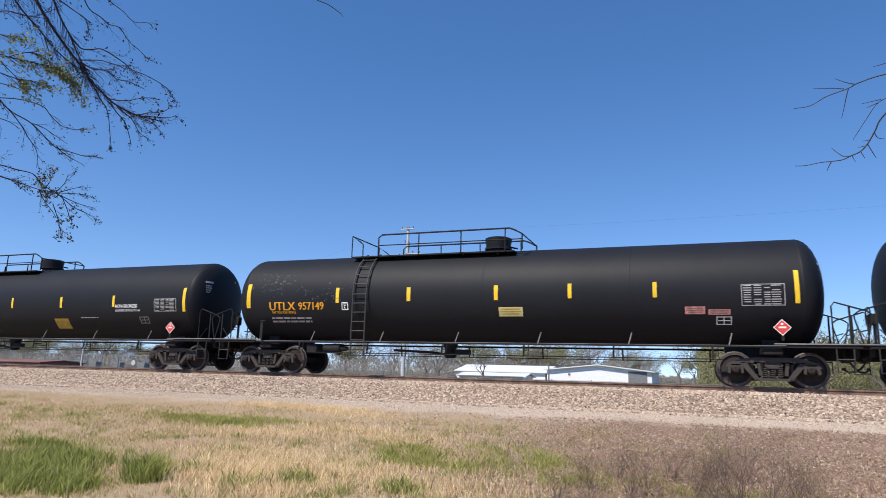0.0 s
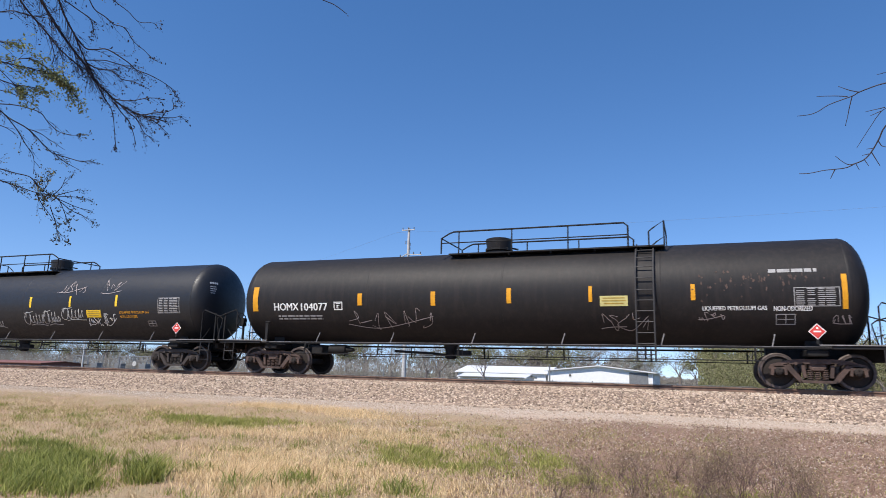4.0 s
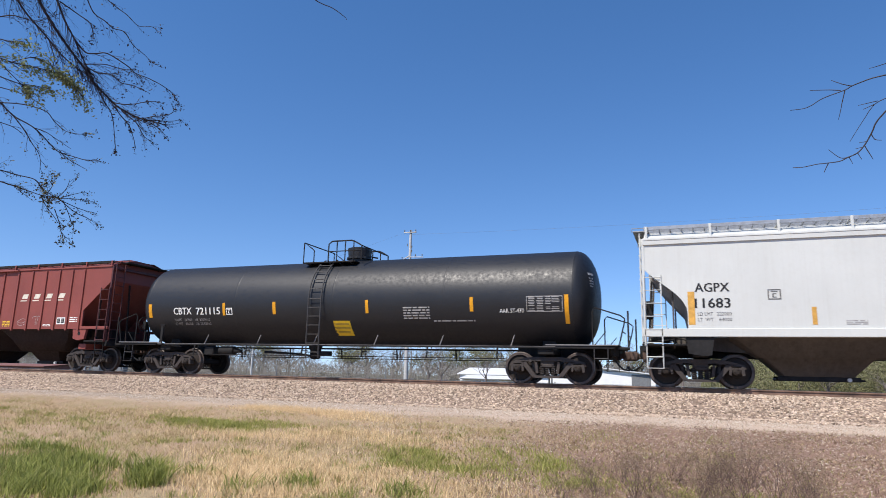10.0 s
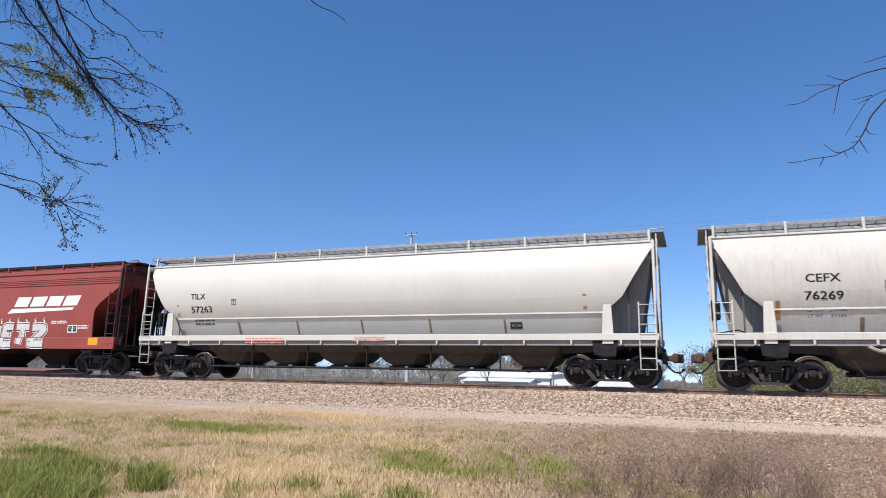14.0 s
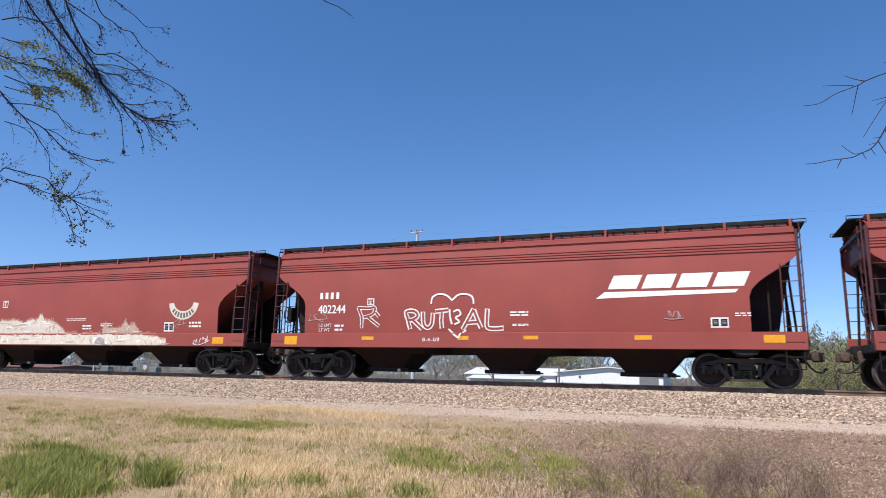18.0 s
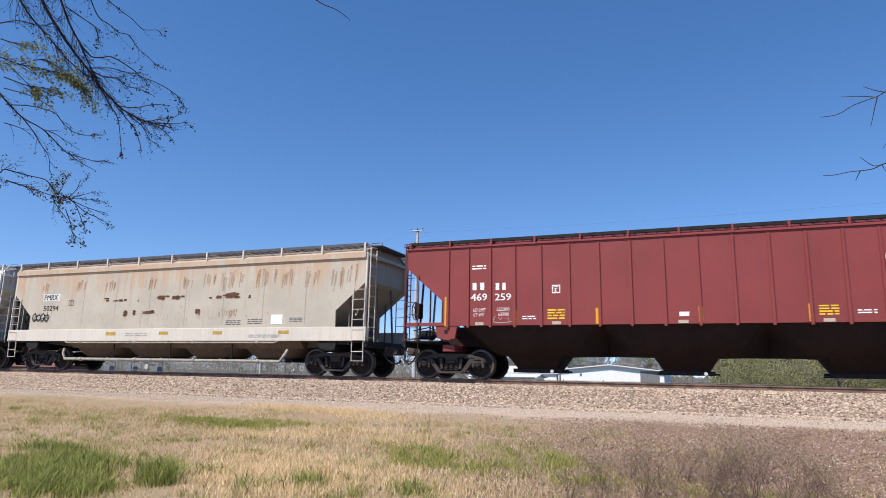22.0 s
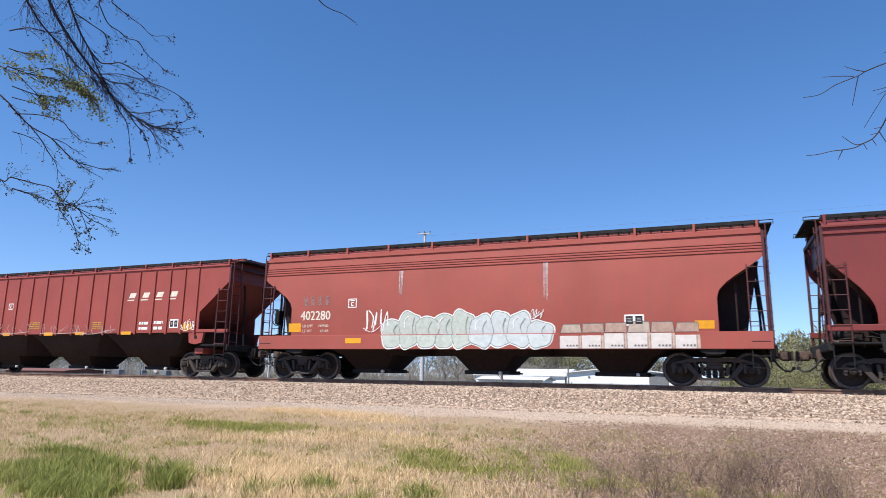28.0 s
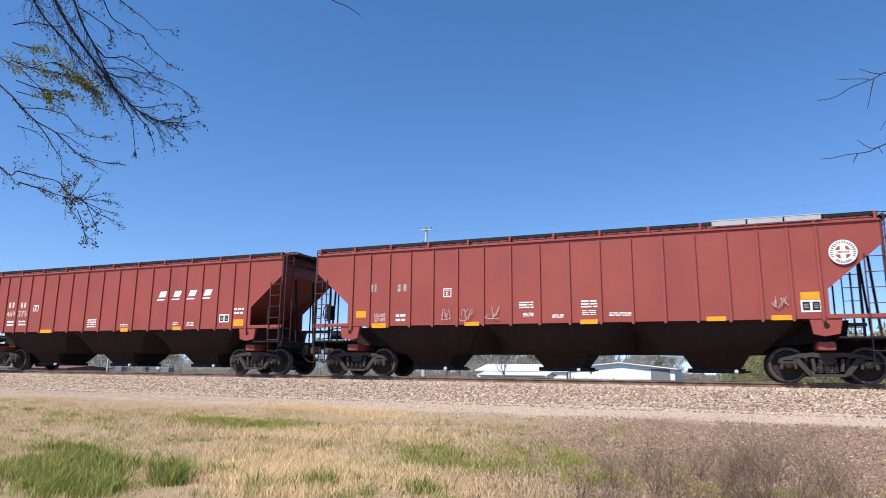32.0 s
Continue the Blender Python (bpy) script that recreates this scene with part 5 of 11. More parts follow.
def grass():
    rng = np.random.default_rng(11)
    x, y = verge(rng, 190000, 5.6, 14.8, 0.8)
    k = thick(x, y, 0.45, 5.0, -0.75, 0.25) & (rng.random(len(x)) < np.clip((14.9 - (y - EYE[1])) / 3.0, 0.1, 1))
    right = np.clip((x / (y - EYE[1]) + 0.42) / 0.35, 0, 1)
    k &= rng.random(len(x)) > 0.45 * right
    k |= rng.random(len(x)) < 0.18 * right
    olive = rng.random(len(x)) < 0.13
    blades("sparse_green", "thin scattered olive grass among the straw", x[k & olive], y[k & olive], 0.055, 0.008, OLIVE_GRASS, 16, 1.2)
    k &= ~olive
    straw = k & (rng.random(len(x)) > right * 0.8)
    blades("dry_grass", "short dry straw-coloured grass on the verge", x[straw], y[straw], 0.055, 0.008, STRAW, 12, 2.0)
    weed = k & ~straw
    blades("brown_weeds", "low brown dead weeds on the verge", x[weed], y[weed], 0.06, 0.008, WEED, 13, 1.4)
    ax, ay = rng.uniform(-24, 20, 50000), rng.uniform(-34, -14.6, 50000)
    away = (np.abs(ax) + np.abs(ay - EYE[1]) > 0.8) & thick(ax, ay, 0.4, 7.0, -0.8, 0.2)
    blades("verge_straw", "short dry grass of the verge behind the viewer", ax[away], ay[away], 0.07, 0.010, STRAW, 20, 1.3)
    # tall straw clumps
    cx, cy = verge(rng, 260, 6.0, 13.0)
    keep = cx / (cy - EYE[1]) < -0.30
    cx, cy = cx[keep], cy[keep]
    m = 70
    blades("straw_tufts", "taller tufts of dead straw grass", np.repeat(cx, m) + rng.normal(0, 0.14, len(cx) * m), np.repeat(cy, m) + rng.normal(0, 0.10, len(cx) * m), 0.11, 0.005, STRAW, 14, 1.2)
    # bright standing straw
    bx, by = [], []
    for px, py, rx, ry, n in ((-5.9, -12.4, 0.55, 0.35, 3800), (-5.1, -13.0, 0.5, 0.35, 3000), (-6.4, -11.3, 0.8, 0.4, 2400), (-4.6, -11.7, 0.7, 0.4, 2000), (-7.9, -9.6, 0.9, 0.3, 1500), (-6.3, -8.9, 0.6, 0.25, 1100), (-5.0, -9.4, 0.6, 0.3, 900), (-2.9, -12.3, 0.6, 0.4, 900), (-9.9, -6.2, 0.6, 0.2, 1500), (-8.2, -6.25, 0.7, 0.2, 1900), (-7.0, -6.9, 0.6, 0.2, 900)):
        bx.append(rng.normal(px, rx, n))
        by.append(rng.normal(py, ry, n))
    bx, by = np.concatenate(bx), np.concatenate(by)
    blades("standing_straw", "bright tall standing straw in the dry verge", bx, by, 0.13, 0.005, STRAW_BRIGHT, 17, 1.0)
    # faint olive bands and low green tufts
    ox, oy = verge(rng, 60000, 5.8, 13.5, 0.8)
    keep = thick(ox, oy, 0.9, 21.0, 0.05, 0.6) & (ox / (oy - EYE[1]) < 0.05)
    blades("olive_patches", "faint olive patches of low grass in the straw", ox[keep], oy[keep], 0.07, 0.008, OLIVE_GRASS, 18, 1.0)
    cx, cy = verge(rng, 150, 5.8, 12.0)
    keep = cx / (cy - EYE[1]) < -0.25
    cx, cy = cx[keep], cy[keep]
    blades("green_tufts", "small green tufts among the dead grass", np.repeat(cx, 45) + rng.normal(0, 0.09, len(cx) * 45), np.repeat(cy, 45) + rng.normal(0, 0.06, len(cx) * 45), 0.10, 0.008, GREEN, 19, 1.0)
    # green patches: place, reach, number of blades, height
    gx, gy, gh = [], [], []
    for px, py, rx, ry, n, h in GREEN_PATCHES:
        gx.append(rng.normal(px, rx, n))
        gy.append(rng.normal(py, ry, n))
        gh.append(np.full(n, h))
    gx, gy, gh = np.concatenate(gx), np.concatenate(gy), np.concatenate(gh)
    k = thick(gx, gy, 2.2, 9.0, -0.5, 0.35)
    gx, gy, gh = gx[k], gy[k], gh[k]
    low = gh < 0.125
    blades("green_grass", "patches of fresh green grass in the dry verge", gx[~low], gy[~low], gh[~low] * np.random.default_rng(5).uniform(0.4, 1.5, (~low).sum()), 0.012, GREEN, 15, 0.85)
    blades("lime_grass", "low lime-green patches of young grass in the straw", gx[low], gy[low], gh[low] * np.random.default_rng(6).uniform(0.5, 1.5, low.sum()), 0.010, LIME, 22, 1.0)


GREEN_PATCHES = [  # x, y, reach in x and y, blades, height
    (-10.2, -12.05, 0.42, 0.14, 3600, 0.15), (-9.2, -12.5, 0.40, 0.18, 2400, 0.13), (-8.65, -12.75, 0.40, 0.18, 3000, 0.15), (-8.0, -13.05, 0.16, 0.12, 1600, 0.17),
    (-9.4, -13.1, 0.40, 0.25, 2600, 0.14), (-8.9, -13.5, 0.40, 0.25, 4200, 0.15), (-8.2, -13.6, 0.36, 0.25, 4000, 0.15), (-7.7, -14.1, 0.34, 0.22, 4200, 0.15), (-7.35, -13.85, 0.20, 0.18, 1900, 0.14),
    (-6.92, -13.1, 0.11, 0.09, 1700, 0.25), (-6.70, -13.3, 0.12, 0.10, 1200, 0.22), (-7.0, -12.55, 0.16, 0.08, 500, 0.12), (-6.7, -12.5, 0.20, 0.10, 700, 0.13), (-5.3, -13.1, 0.15, 0.12, 600, 0.17), (-4.72, -12.75, 0.20, 0.12, 800, 0.16),
    (-10.3, -8.50, 0.50, 0.20, 3800, 0.075), (-9.6, -8.55, 0.60, 0.28, 6000, 0.075), (-8.35, -8.2, 0.45, 0.18, 2200, 0.065), (-8.9, -8.85, 0.50, 0.20, 3000, 0.07),
    (-4.35, -10.25, 0.22, 0.22, 2600, 0.09), (-3.85, -10.75, 0.34, 0.20, 5200, 0.09), (-3.1, -11.0, 0.30, 0.20, 1700, 0.08), (-3.0, -9.6, 0.55, 0.35, 1500, 0.07), (-2.3, -10.2, 0.40, 0.32, 2000, 0.08), (-1.65, -11.2, 0.32, 0.22, 1500, 0.08),
    (-13.8, -8.8, 1.2, 0.4, 1500, 0.06), (-12.2, -9.6, 0.9, 0.4, 1100, 0.06), (-3.4, -12.5, 0.14, 0.10, 450, 0.14), (-0.4, -11.3, 0.6, 0.4, 900, 0.07), (0.6, -11.2, 0.7, 0.4, 800, 0.07), (-5.9, -11.6, 0.8, 0.5, 700, 0.06),
]
grass()


# lettering, plates and graffiti ---------------------------------------------
def mark_paint(name, col, rough=0.6, var=0.12):
    return surface(name, col, rough, 0, var, 7, 40, 0.05, None, 0.3)


def worn_paint(name, col, lo, hi, scale=9.0, stretch=(1, 1, 1), rough=0.65):
    """Spray paint rubbed away in spots, the side showing through."""
    m, nt, b = nodes(name)
    link(nt, mix(nt, ramp(nt, tex(nt, 5, detail=4), 0.35, 0.65), col, shade(col, 0.75)), b.inputs["Base Color"])
    b.inputs["Roughness"].default_value = rough
    link(nt, ramp(nt, tex(nt, scale, stretch, 6, 0.7), lo, hi), b.inputs["Alpha"])
    return m


WHITE_MARK = mark_paint("white_lettering", (0.78, 0.78, 0.75))
CREAM_MARK = mark_paint("cream_lettering", (0.66, 0.60, 0.50))
MARK_GREY = mark_paint("grey_lettering", (0.36, 0.35, 0.34), var=0.3)
CHALK = mark_paint("chalk", (0.42, 0.36, 0.34), var=0.3)
AMBER = mark_paint("amber_reflector", (0.72, 0.33, 0.02), 0.4)
YELLOW = mark_paint("yellow_reflector", (0.80, 0.52, 0.03), 0.4)
YELLOW_PALE = mark_paint("pale_yellow", (0.62, 0.55, 0.22))
YELLOW_DULL = mark_paint("dull_yellow", (0.42, 0.28, 0.05), var=0.25)
ORANGE_DULL = mark_paint("dull_orange", (0.50, 0.22, 0.07), var=0.2)
PINK = mark_paint("red_print", (0.62, 0.26, 0.22), var=0.3)
SIGN_RED = mark_paint("placard_red", (0.62, 0.06, 0.05))
INK = mark_paint("black_lettering", (0.02, 0.02, 0.022))
INK_SOFT = mark_paint("grey_ink", (0.14, 0.135, 0.13), var=0.3)
GREY_DARK = mark_paint("dark_plate", (0.05, 0.05, 0.055))
GREY_PATCH = mark_paint("grey_patch", (0.60, 0.59, 0.55))
SMOKE = mark_paint("smoke_spray", (0.15, 0.14, 0.13), var=0.35)
SMOKE_PALE = mark_paint("pale_smoke_spray", (0.29, 0.265, 0.235), var=0.25)
MINT = mark_paint("mint_spray", (0.52, 0.575, 0.565), var=0.12)
MINT_GREEN = mark_paint("green_mint_spray", (0.47, 0.52, 0.46), var=0.15)
MINT_DARK = mark_paint("shaded_mint_spray", (0.235, 0.265, 0.25), var=0.15)
SILVER = mark_paint("silver_spray", (0.62, 0.63, 0.64), 0.4, 0.15)
OLIVE = mark_paint("olive_spray", (0.42, 0.36, 0.14), var=0.2)
BLUE_MARK = mark_paint("blue_print", (0.12, 0.20, 0.42))
RUST_DARK = mark_paint("bare_rust", (0.10, 0.05, 0.032), 0.9, 0.4)
RUST_PALE = mark_paint("rust_stain", (0.38, 0.255, 0.165), 0.85, 0.3)
CHIP = mark_paint("chipped_paint", (0.065, 0.07, 0.08), var=0.4)
SPRAY_THIN = mark_paint("thin_cream_mist", (0.38, 0.185, 0.145), var=0.2)
SPRAY_HALF = mark_paint("cream_mist", (0.52, 0.37, 0.30), var=0.2)
SPRAY_WHITE = mark_paint("soft_white_spray", (0.60, 0.56, 0.515), var=0.10)
CREAM_SHADE = mark_paint("shaded_cream", (0.46, 0.39, 0.31), var=0.2)
TAN = mark_paint("tan_spray", (0.42, 0.30, 0.235), var=0.2)
AMBER_DULL = mark_paint("dull_amber_reflector", (0.62, 0.34, 0.075), 0.5, 0.25)
MUSTARD = mark_paint("mustard_reflector", (0.62, 0.42, 0.055), 0.5, 0.3)
SOOT_WORN = worn_paint("worn_soot_spray", (0.085, 0.078, 0.072), 0.38, 0.60)
SOOT_FAINT = worn_paint("faint_soot_spray", (0.15, 0.135, 0.12), 0.47, 0.72, 6.0)
BLUE_WORN = worn_paint("worn_blue_spray", (0.235, 0.40, 0.455), 0.30, 0.52)
ICE_WORN = worn_paint("worn_ice_spray", (0.37, 0.40, 0.41), 0.34, 0.85, 5.0)
SAGE_WORN = worn_paint("worn_sage_spray", (0.31, 0.29, 0.21), 0.28, 0.80, 4.0)
BROWN_WORN = worn_paint("worn_brown_spray", (0.32, 0.215, 0.15), 0.30, 0.85, 4.0)
PRIMER_WORN = worn_paint("worn_maroon_primer", (0.21, 0.072, 0.062), 0.36, 0.56, 4.0)
SPILL = worn_paint("spilled_tar", (0.007, 0.007, 0.009), 0.40, 0.56, 3.2, (1, 1, 0.35), 0.22)
SPILL_RUN = worn_paint("tar_runs", (0.006, 0.006, 0.008), 0.42, 0.60, 5.0, (2.2, 1, 0.25), 0.25)
# reflector colour dulled to brown for the shade under the belt of round-sided cars
SHADED_MARK = mark_paint("shaded_reflector", (0.26, 0.185, 0.115), var=0.3)
RUST_FAINT = worn_paint("thin_orange_rust", (0.46, 0.285, 0.165), 0.34, 0.86, 5.0, (2, 1, 0.25))
GHOST = worn_paint("ghost_lettering", (0.30, 0.18, 0.16), 0.30, 0.62, 14.0)
TAG_GREY = mark_paint("grey_white_spray", (0.50, 0.50, 0.48), var=0.25)
GREY_FAINT = mark_paint("faint_grey_print", (0.48, 0.48, 0.47), var=0.2)
RUST_WASH = mark_paint("faint_rust_wash", (0.47, 0.37, 0.275), 0.85, 0.22)
RIBBED = {ribbed_a, ribbed_b, ribbed_c, ribbed_d, ribbed_e, ribbed_f}


def decal(car, name, layers, label=""):
    """Thin paint on a car's near side: layers of (material, outlines in x and z, height above the side)."""
    shell, face = FACE[car]
    bm = bmesh.new()
    me = bpy.data.meshes.new(name)
    slots = []
    for material, polys, lift in layers:
        if material not in slots:
            slots.append(material)
            me.materials.append(material)
        for j, poly in enumerate(polys):
            vs = [bm.verts.new((x, -lift - 0.00004 * (j % 40), z)) for x, z in poly]
            try:
                bm.faces.new(vs).material_index = slots.index(material)
            except ValueError:
                pass
    zs = [v.co.z for v in bm.verts]
    lo, hi = min(zs), max(zs)
    cuts = [STEP[car]] if car in STEP and lo < STEP[car] < hi else []
    if car["category"] == "tank car" or hi - lo > 0.6:
        n = int((hi - lo) / 0.12)
        cuts += [lo + (hi - lo) * (i + 1) / (n + 1) for i in range(n)]
    for z in cuts:
        bmesh.ops.bisect_plane(bm, geom=bm.verts[:] + bm.edges[:] + bm.faces[:], plane_co=(0, 0, z), plane_no=(0, 0, 1))
    for v in bm.verts:
        v.co.y += face(v.co.z)
    bmesh.ops.recalc_face_normals(bm, faces=bm.faces)
    for f in bm.faces:
        if f.normal.y > 0:
            f.normal_flip()
    bm.to_mesh(me)
    bm.free()
    ob = new(name, me)
    ob.parent = shell
    if label:
        ob["label"] = label
    return ob


def quad(x, z, w, h, slant=0.0):
    return [(x - w / 2 - slant, z - h / 2), (x + w / 2 - slant, z - h / 2), (x + w / 2 + slant, z + h / 2), (x - w / 2 + slant, z + h / 2)]


def disc_poly(x, z, rx, rz, n=36, a0=0.0, a1=2 * math.pi):
    return [(x + rx * math.cos(a0 + (a1 - a0) * i / n), z + rz * math.sin(a0 + (a1 - a0) * i / n)) for i in range(n)]


def arc(x, z, r0, r1, a0, a1, n=6):
    out = [(x + r1[0] * math.cos(a0 + (a1 - a0) * i / n), z + r1[1] * math.sin(a0 + (a1 - a0) * i / n)) for i in range(n + 1)]
    return out + [(x + r0[0] * math.cos(a1 - (a1 - a0) * i / n), z + r0[1] * math.sin(a1 - (a1 - a0) * i / n)) for i in range(n + 1)]


def patch(car, x, z, w, h, m, name="patch"):
    decal(car, name, [(m, [quad(x, z, w, h)], 0.006)])


def bars(car, x, z, w, h, n, m):
    rng = random.Random(int(x * 97 + z * 31))
    step = h / n
    polys = []
    for i in range(n):
        zz = z + h / 2 - step * (i + 0.5)
        a = x - w / 2
        while a < x + w / 2 - 0.03:
            b = min(x + w / 2, a + rng.uniform(0.10, 0.34))
            polys.append(quad((a + b) / 2, zz, b - a - 0.02, max(0.025, step * 0.52)))
            a = b + 0.02
    decal(car, "stencil_block", [(m, polys, 0.005)])["kind"] = "stuff"


def words(car, x, z, w, h, text, m):
    cu = bpy.data.curves.new("lettering", "FONT")
    cu.body, cu.align_x, cu.align_y = text, "CENTER", "CENTER"
    cu.resolution_u = 2
    tmp = bpy.data.objects.new("lettering", cu)
    src = bpy.data.meshes.new_from_object(tmp)
    bpy.data.objects.remove(tmp)
    co = np.array([v.co[:2] for v in src.vertices])
    a, b = co.min(0), co.max(0)
    co = ((co - (a + b) / 2) / (b - a)) * (w, h) + (x, z)
    thick = 0.03 * h if h > 0.12 else 0.0
    decal(car, "lettering", [(m, [[(co[i][0] + d, co[i][1]) for i in p.vertices] for p in src.polygons], 0.006 + 0.0012 * k) for k, d in enumerate((-thick, thick) if thick else (0.0,))])
    bpy.data.meshes.remove(src)


def block_letters(car, x, z, w, h, n, m):
    """A company name as plain blocks."""
    p = w / n
    for i in range(n):
        decal(car, "name_block", [(m, leaning(x - w / 2 + p * (i + 0.5), z, p * 0.52, h * 0.94, 0.0), 0.006)])


def frame_polys(x, z, w, h, t=0.022):
    return [quad(x, z + h / 2 - t / 2, w, t), quad(x, z - h / 2 + t / 2, w, t), quad(x - w / 2 + t / 2, z, t, h - 2 * t), quad(x + w / 2 - t / 2, z, t, h - 2 * t)]


def frame_box(car, x, z, w, h, m):
    decal(car, "stencil_frame", [(m, frame_polys(x, z, w, h) + [quad(x, z, 0.02, h * 0.8), quad(x, z, w * 0.8, 0.02)], 0.005)])


def stencil_box(car, x, z, w, h, m):
    decal(car, "stencil_frame", [(m, frame_polys(x, z, w, h, 0.028) + [quad(x - w * 0.10, z - h * 0.1, w * 0.12, h * 0.36), quad(x, z + h * 0.06, w * 0.3, h * 0.08), quad(x, z - h * 0.26, w * 0.3, h * 0.08), quad(x, z + h * 0.28, w * 0.5, h * 0.09)], 0.005)])


def data_plate(car, x, z, w, h):
    polys = [quad(x - w * 0.24, z, w * 0.36, h * 0.7), quad(x + w * 0.24, z, w * 0.36, h * 0.7)]
    lines = [quad(x + k * w * 0.24, z + h * d, w * 0.22, h * 0.06) for k in (-1, 1) for d in (0.15, 0.0, -0.14)]
    back = WHITE_MARK if car["label"].find("white") < 0 and car["label"].find("pale") < 0 and car is not soiled else INK_SOFT
    decal(car, "data_plate", [(back, [quad(x, z, w, h)], 0.005), (INK, polys, 0.009), (MARK_GREY, lines, 0.012)], "black and white consolidated stencil")


def table(car, x, z, w, h, m):
    rng = random.Random(int(x * 50))
    polys = frame_polys(x, z, w, h, 0.02)
    n = 9
    for i in range(n):
        zz = z + h / 2 - h * (i + 0.7) / (n + 0.4)
        for c, k in ((-0.36, 0.2), (-0.12, 0.2), (0.1, 0.16), (0.3, 0.24)):
            if rng.random() < 0.9:
                polys.append(quad(x + w * c, zz, w * k * rng.uniform(0.75, 1.0), h / n * 0.42))
    decal(car, "test_table", [(m, polys, 0.005)], "white stencilled test table")


def warning(car, x, z, w, h, m):
    decal(car, "warning_sign", [(m, [quad(x, z, w, h)], 0.005), (YELLOW_DULL if m is not PINK else INK_SOFT, [quad(x, z + h * d, w * k, h * 0.10) for d, k in ((0.28, 0.8), (0.02, 0.86), (-0.24, 0.7))], 0.009)])


def placard(car, x, z, w, h, m):
    """A diamond plate that stands upright on a bracket."""
    shell, face = FACE[car]
    r = h / 2
    y = min(-1.38, face(z + r * 0.6) - 0.03)
    dia = lambda k, y0, y1: Shape().plate([(x - r * k, z), (x, z - r * k), (x + r * k, z), (x, z + r * k)], y0, y1)
    light = m is SIGN_RED
    ob = part("placard", dia(1.0, y, y + 0.006), WHITE_MARK if light else GREY_DARK, shell, "red diamond hazard placard" if light else "dark diamond placard")
    part("placard_face", dia(0.88, y - 0.004, y - 0.001), m, ob)
    part("placard_print", Shape().box(x, y - 0.005, z, r * 0.8, 0.003, r * 0.20, 0.0005).box(x, y - 0.005, z + r * 0.42, r * 0.22, 0.003, r * 0.24, 0.0005), WHITE_MARK if light else INK, ob)
    part("placard_holder", Shape().box(x, y + 0.02, z - r * 0.5, 0.07, 0.02, r * 2.2, 0.004).box(x, y + 0.02, z, r * 1.2, 0.02, r * 1.2, 0.004).bar((x, y + 0.03, z + r * 0.4), (x, face(z + r * 0.4) + 0.02, z + r * 0.4), 0.05, 0.03), DARK, shell)


def leaning(c, z, b, h, s):
    """One slanted solid block."""
    at = lambda dx, dz: (c + dx * b + s * 2 * dz, z + dz * h)
    box = lambda x0, x1, z0, z1: [at(x0, z0), at(x1, z0), at(x1, z1), at(x0, z1)]
    return [box(-0.5, 0.5, -0.5, 0.5)]


def emblem(car, x, z, w, h, m):
    """Slanted solid blocks over a wedge."""
    n, s = 4, h * 0.13
    p = w * 0.90 / n
    for i in range(n):
        decal(car, "emblem_block", [(m, leaning(x - w * 0.41 + p * (i + 0.5), z + h * 0.18, p * 0.86, h * 0.58, s), 0.006)], "slanted pale block of an emblem")
    decal(car, "emblem_wedge", [(m, [[(x - w * 0.5, z - h * 0.5), (x + w * 0.40, z - h * 0.36), (x + w * 0.42, z - h * 0.22), (x - w * 0.44, z - h * 0.22)]], 0.006)], "pale wedge under an emblem")


def emblem_spaced(car, x, z, w, h, m):
    """Four spaced slanted blocks, each with a bar below."""
    for i in range(4):
        c = x - w / 2 + w * (i + 0.5) / 4
        b, s = w / 4 * 0.52, h * 0.10
        decal(car, "emblem_block", [(m, leaning(c + s, z + h * 0.14, b * 0.86, h * 0.52, s), 0.006)], "slanted pale block of an emblem")
        decal(car, "emblem_bar", [(m, [quad(c - b * 0.1, z - h * 0.34, b * 1.0, h * 0.12, s * 0.4)], 0.006)], "pale bar under an emblem block")


def disc(car, x, z, w, h, m):
    decal(car, "round_patch", [(m, [disc_poly(x, z, h / 2, h / 2)], 0.056)], "plain pale disc")


def ring(car, x, z, w, h, m):
    r = h / 2
    decal(car, "stencil_ring", [(m, [arc(x, z, (r * 0.8, r * 0.8), (r, r), 2 * math.pi * i / 4, 2 * math.pi * (i + 0.92) / 4) for i in range(4)] + [quad(x, z, r, r * 0.3)], 0.005)])


def round_emblem(car, x, z, w, h, body):
    """White roundel with a cross, and short bars for the wording round it."""
    r = h / 2
    lift = 0.056 if car in RIBBED else 0.006
    dark, ink = [], []
    for q in range(4):
        a = math.pi / 2 * q
        c, s = math.cos(a + math.pi / 4), math.sin(a + math.pi / 4)
        k = r * 0.12
        pts = arc(x, z, (0.0, 0.0), (r * 0.56, r * 0.56), a + 0.30, a + math.pi / 2 - 0.30, 6)[:7]
        dark.append([(x + k * 1.6 * math.copysign(1, c), z + k * 1.6 * math.copysign(1, s))] + pts)
    for i in range(19):
        a = math.radians(205 - i * 230 / 18)
        ink.append(arc(x, z, (r * 0.70, r * 0.70), (r * 0.90, r * 0.90), a - 0.055, a + 0.045, 2))
    for i in range(7):
        a = math.radians(-125 + i * 70 / 6)
        ink.append(arc(x, z, (r * 0.70, r * 0.70), (r * 0.90, r * 0.90), a - 0.06, a + 0.06, 2))
    ink += [quad(x + d * r * 0.12, z, r * 0.07, r * 0.15) for d in (-3, -2, -1, 0, 1.2, 2.2, 3.2)]
    decal(car, "round_emblem", [(WHITE_MARK, [disc_poly(x, z, r, r, 44)], lift), (body, dark, lift + 0.004), (INK_SOFT, ink, lift + 0.004)], "round white emblem with a cross")


